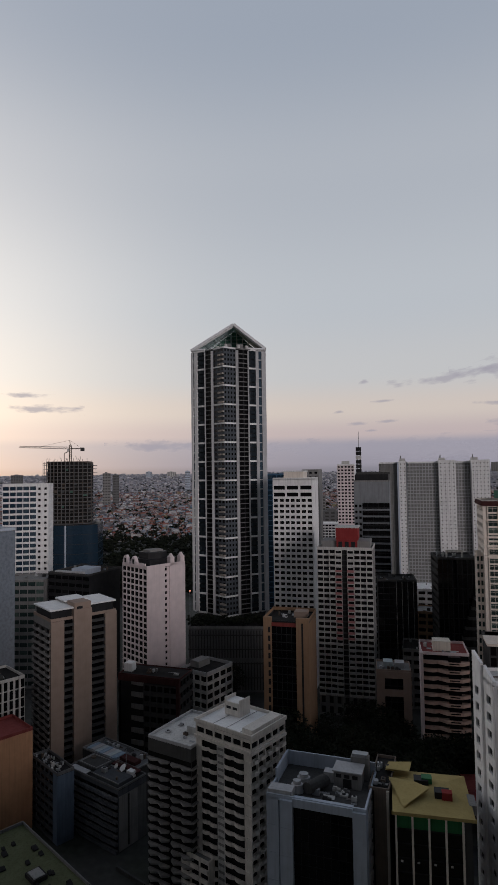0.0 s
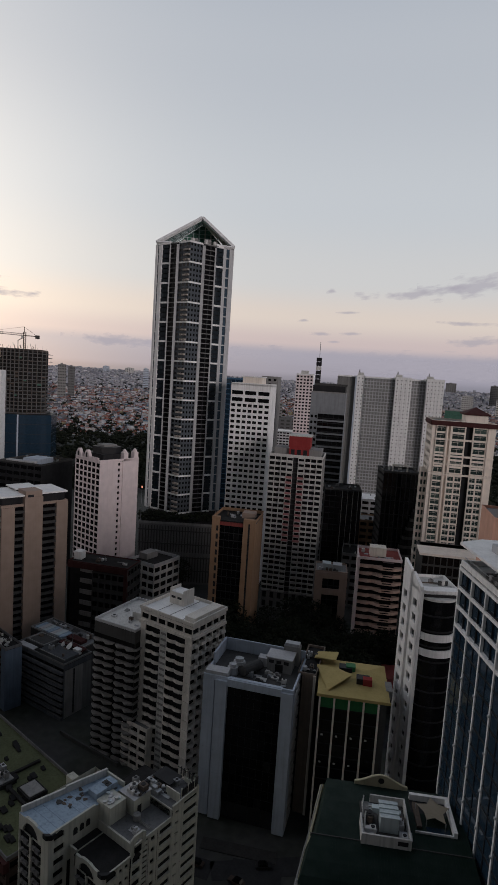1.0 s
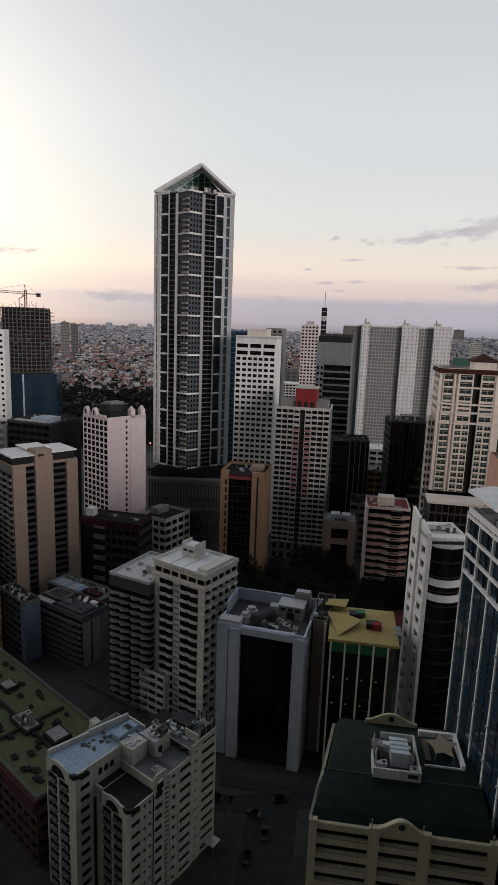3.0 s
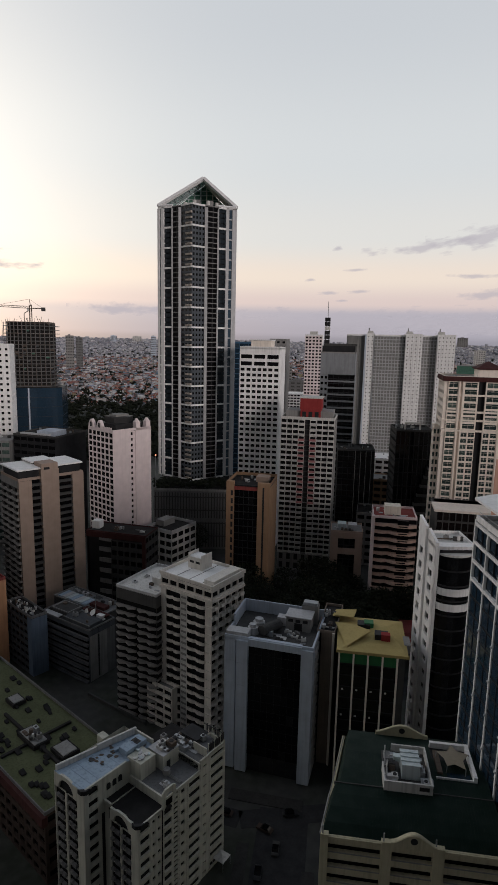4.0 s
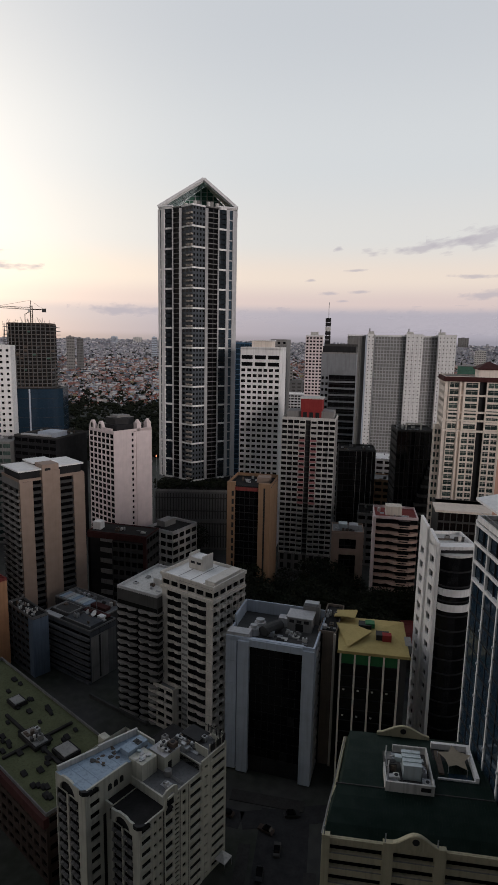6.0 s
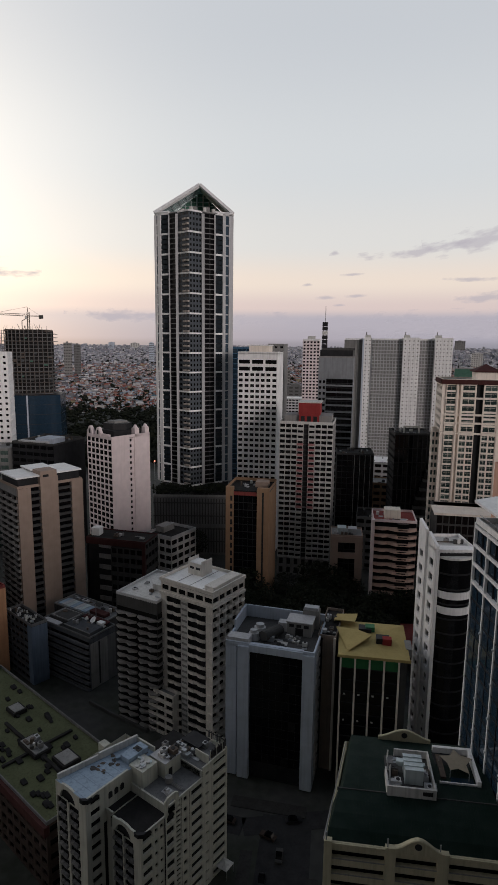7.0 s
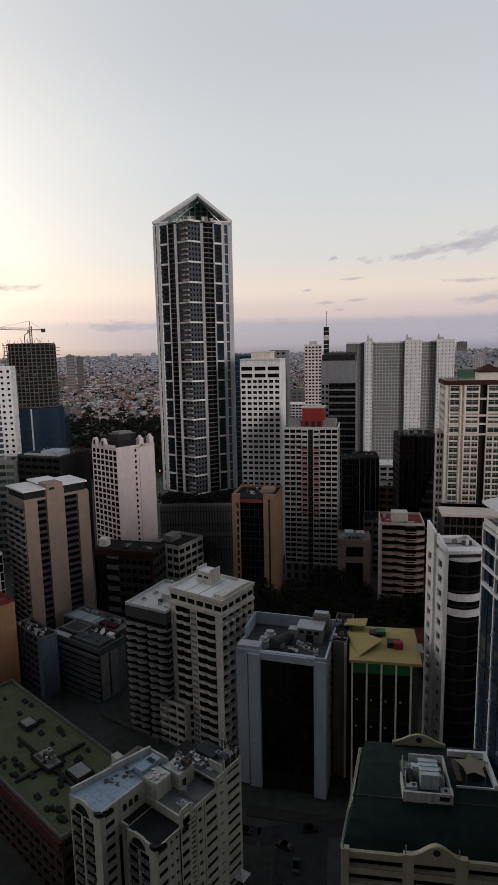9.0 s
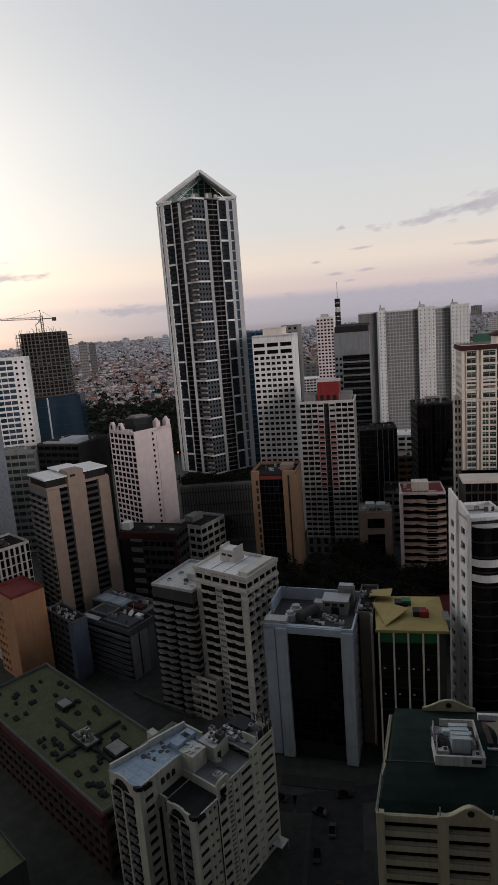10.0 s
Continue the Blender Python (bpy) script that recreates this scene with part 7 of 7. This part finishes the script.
# ---- the low houses of the plain ----
def low_houses():
    rnd = random.Random(15)
    near = (island("house_walls", [(0, (0.62, 0.61, 0.63)), (0.24, (0.20, 0.195, 0.21)), (0.40, (0.74, 0.71, 0.70)), (0.60, (0.20, 0.23, 0.29)), (0.72, (0.46, 0.34, 0.31)), (0.84, (0.80, 0.80, 0.83)), (0.95, (0.40, 0.35, 0.22))]),
            island("house_roofs", [(0, (0.33, 0.15, 0.12)), (0.2, (0.30, 0.31, 0.35)), (0.36, (0.28, 0.09, 0.07)), (0.52, (0.15, 0.15, 0.165)), (0.62, (0.35, 0.39, 0.48)), (0.74, (0.36, 0.22, 0.18)), (0.84, (0.68, 0.68, 0.71)), (0.96, (0.10, 0.21, 0.29))]))
    # far palette is pale and bluish: distance haze is put into the colours
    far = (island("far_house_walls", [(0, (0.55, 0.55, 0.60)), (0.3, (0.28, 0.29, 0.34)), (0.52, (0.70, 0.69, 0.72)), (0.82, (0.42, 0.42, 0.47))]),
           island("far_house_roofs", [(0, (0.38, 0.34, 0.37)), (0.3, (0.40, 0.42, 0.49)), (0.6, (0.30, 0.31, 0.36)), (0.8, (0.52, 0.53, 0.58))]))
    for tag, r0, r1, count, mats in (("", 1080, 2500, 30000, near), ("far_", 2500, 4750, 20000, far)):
        walls, roofs = Mesh(), Mesh()
        for _ in range(count):
            x, y = polar(rnd, -40, 40, r0, r1, 0.9)
            r = math.hypot(x, y)
            z0 = rise(r) - 1
            big = 0.34 + r / 5600
            w, d, h = rnd.uniform(3, 7) * big, rnd.uniform(3, 6) * big, rnd.uniform(5, 13) * big
            if rnd.random() < 0.05:
                w, d, h = w * 2.2, d * 1.6, h * 1.6
            a = rnd.choice((0.2, 0.2 + math.pi / 2, 0.7)) + rnd.uniform(-0.2, 0.2)
            ca, sa = math.cos(a), math.sin(a)
            P = lambda u, v, z: (x + u * ca - v * sa, y + u * sa + v * ca, z0 + z)
            c = [(-w, -d), (w, -d), (w, d), (-w, d)]
            i = len(walls.v)
            walls.v += [P(*p, 0) for p in c] + [P(*p, h) for p in c]
            walls.f += [(i + k, i + (k + 1) % 4, i + 4 + (k + 1) % 4, i + 4 + k) for k in range(4)]
            g = h + rnd.choice((0.3, 0.4, 1.5, 2.5, 3.0))
            e = 1.06
            j = len(roofs.v)
            roofs.v += [P(-w * e, -d * e, h), P(w * e, -d * e, h), P(w * e, d * e, h), P(-w * e, d * e, h), P(-w * 0.9, 0, g), P(w * 0.9, 0, g)]
            roofs.f += [(j, j + 1, j + 5, j + 4), (j + 2, j + 3, j + 4, j + 5), (j + 1, j + 2, j + 5), (j + 3, j, j + 4)]
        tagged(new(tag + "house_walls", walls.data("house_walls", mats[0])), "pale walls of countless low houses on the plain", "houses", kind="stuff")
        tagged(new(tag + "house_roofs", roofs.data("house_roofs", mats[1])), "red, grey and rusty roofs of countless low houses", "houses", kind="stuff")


low_houses()


def far_towers():
    """Single towers that stand out of the far plain."""
    spots = [(-17.0, 1900, 24, 124), (-16.1, 1925, 20, 119), (-9.3, 2600, 22, 128), (20.5, 2400, 40, 100), (22.8, 3000, 40, 150), (24.0, 3400, 60, 150), (25.2, 2900, 40, 165),
             (23.4, 2200, 60, 95), (26.5, 3600, 70, 170), (28.0, 3100, 60, 150), (29.5, 3500, 50, 190), (31, 3000, 60, 160), (2.6, 1500, 40, 62), (3.4, 1250, 60, 40),
             (-13, 4000, 40, 130), (-11, 4200, 60, 128), (-22, 3800, 50, 140), (-25, 3300, 60, 120), (-28, 3000, 50, 130), (13, 4300, 60, 150), (19, 4400, 70, 165)]
    for k, (az, r, w, top) in enumerate(spots):
        a = radians(az)
        x, y, z0 = r * math.sin(a), r * math.cos(a), rise(r) - 2
        b = Building("distant_building", "pale distant tower block standing out of the low houses", x, y, -az, w, w * 0.6, "building", z0)
        h = max(20, top - z0)
        wall = (CONC, STAINED, GREYP, OFFWHITE)[k % 4]
        b.core(0, h - 0.5, wall, 0.8)
        # panes in dark concrete, not black glass: haze is put into their colour
        b.grid("front", 0, h, 5, max(5, min(12, int(h / 7))), wall, (0.2, 0.8), (0.3, 0.75), 0.6, CONC_D)
        b.shell(0, h, wall, "left right back")
        b.roof(h, CONC, 1.5, wall, 0.6)
        b.box("roof_house", w * 0.3, w * 0.6, 2, w * 0.4, h, h + 5, wall)
        b.done()
    b = Building("netted_building", "half-built block wrapped in green safety netting", 315, 905, -18, 40, 26, "construction site")
    b.core(0, 92, DARKP)
    for i in range(12):
        b.box("net_band", -0.3, 40.3, -0.5, 26.5, 20 + i * 6, 25.8 + i * 6, NET)
    b.box("floor", 0, 40, 0, 26, 92, 93, CONC)
    b.done()


far_towers()


# ---- vehicles on the street ----
def make_car(mat):
    c = new("car")
    tagged(c, "small dark parked car on the street", "car", "cars on the street")
    body = Mesh().extrude_y([(-2.1, 0.35), (2.1, 0.35), (2.15, 0.8), (1.3, 0.92), (-1.9, 0.95), (-2.15, 0.75)], -0.85, 0.85)
    part("body", body, mat, c)
    part("cabin", Mesh().extrude_y([(-1.5, 0.94), (1.0, 0.92), (0.4, 1.45), (-1.1, 1.48)], -0.75, 0.75), GLASS_K, c)
    w = Mesh().tube((0, -0.1, 0), (0, 0.1, 0), 0.32, 12).data("wheel", DARKP)
    for x in (-1.3, 1.3):
        for y in (-0.8, 0.8):
            part("wheel", w, None, c, "", Matrix.Translation((x, y, 0.38)))
    return c


def park_cars():
    rnd = random.Random(4)
    kinds = [make_car(m) for m in (DBLUE, DARKP, CONC_D, BROWN)]
    spots = [(-0.5, 88, 82), (7.5, 92, 82), (2.5, 104, 262), (8.6, 112, 82), (4.5, 121, 262), (9.0, 128, 82), (3.8, 96, 82), (6.5, 134, 150), (-4, 139.2, 160), (13.5, 139.2, 5),
             (0.5, 96, 262), (5.2, 110, 82)]
    for k, (x, y, a) in enumerate(spots):
        m = pose(x, y, 0.06, 0, 0, a)
        if k < 4:
            kinds[k].matrix_world = m
        else:
            copy_thing(kinds[rnd.randrange(4)], m)


park_cars()


# ---- clouds low over the horizon ----
def cloud_material():
    m = bpy.data.materials.new("dusk_cloud")
    n, l, p = nodes_of(m)
    out = n["Material Output"]
    tc = n.new("ShaderNodeTexCoord")
    g = n.new("ShaderNodeTexGradient")
    g.gradient_type = "SPHERICAL"
    mp = n.new("ShaderNodeMapping")
    mp.inputs["Location"].default_value = (-1, 0, -1)
    mp.inputs["Scale"].default_value = (2, 0, 2)
    l.new(tc.outputs["Generated"], mp.inputs[0])
    l.new(mp.outputs[0], g.inputs[0])
    f = clamp_range(n, l, tex(n, l, 0.006, 7, (1, 1, 3.2)), 0.3, 0.75, -0.55, 0.75)
    s = n.new("ShaderNodeMath")
    s.operation = "ADD"
    l.new(g.outputs["Fac"], s.inputs[0])
    l.new(f, s.inputs[1])
    a = clamp_range(n, l, s.outputs[0], 0.25, 0.85, 0, 0.65)
    em, tr, mx = n.new("ShaderNodeEmission"), n.new("ShaderNodeBsdfTransparent"), n.new("ShaderNodeMixShader")
    em.inputs["Color"].default_value = (*lin(182, 176, 184), 1)
    l.new(a, mx.inputs[0])
    l.new(tr.outputs[0], mx.inputs[1])
    l.new(em.outputs[0], mx.inputs[2])
    l.new(mx.outputs[0], out.inputs[0])
    return m


CLOUD = cloud_material()


def cloud(az, el, wide, high, lean):
    r = 4700
    a, e = radians(az), radians(el)
    b = Mesh()
    b.quad((-wide / 2, 0, -high / 2), (wide / 2, 0, -high / 2), (wide / 2, 0, high / 2), (-wide / 2, 0, high / 2))
    o = new("backdrop_cloud", b.data("backdrop_cloud", CLOUD))
    o.matrix_world = pose(r * math.sin(a) * math.cos(e), r * math.cos(a) * math.cos(e), EYE + r * math.sin(e), 0, lean, -az)
    tagged(o, "thin mauve-grey evening cloud above the horizon", "cloud", kind="structure")
    o.visible_shadow = False


for row in ((16.0, 8.5, 1000, 95, -7), (21.2, 9.3, 900, 190, -8), (20.2, 5.9, 560, 45, 2), (21.5, 4.4, 700, 90, -3), (27, 5.0, 700, 90, -3), (-22.5, 6.0, 640, 80, 2), (-23.8, 7.2, 420, 55, 2), (5.6, 5.6, 110, 32, 0), (7.4, 4.45, 230, 40, 2), (10.2, 4.6, 260, 36, -1), (8.6, 3.75, 150, 26, 0), (9.8, 6.5, 300, 30, -2),
            (-12, 2.6, 800, 110, 2), (14, 2.0, 3000, 190, 0), (26, 2.0, 2200, 260, -1), (20, 1.4, 2200, 160, 0), (8, 8.4, 90, 50, 0)):
    cloud(*row)
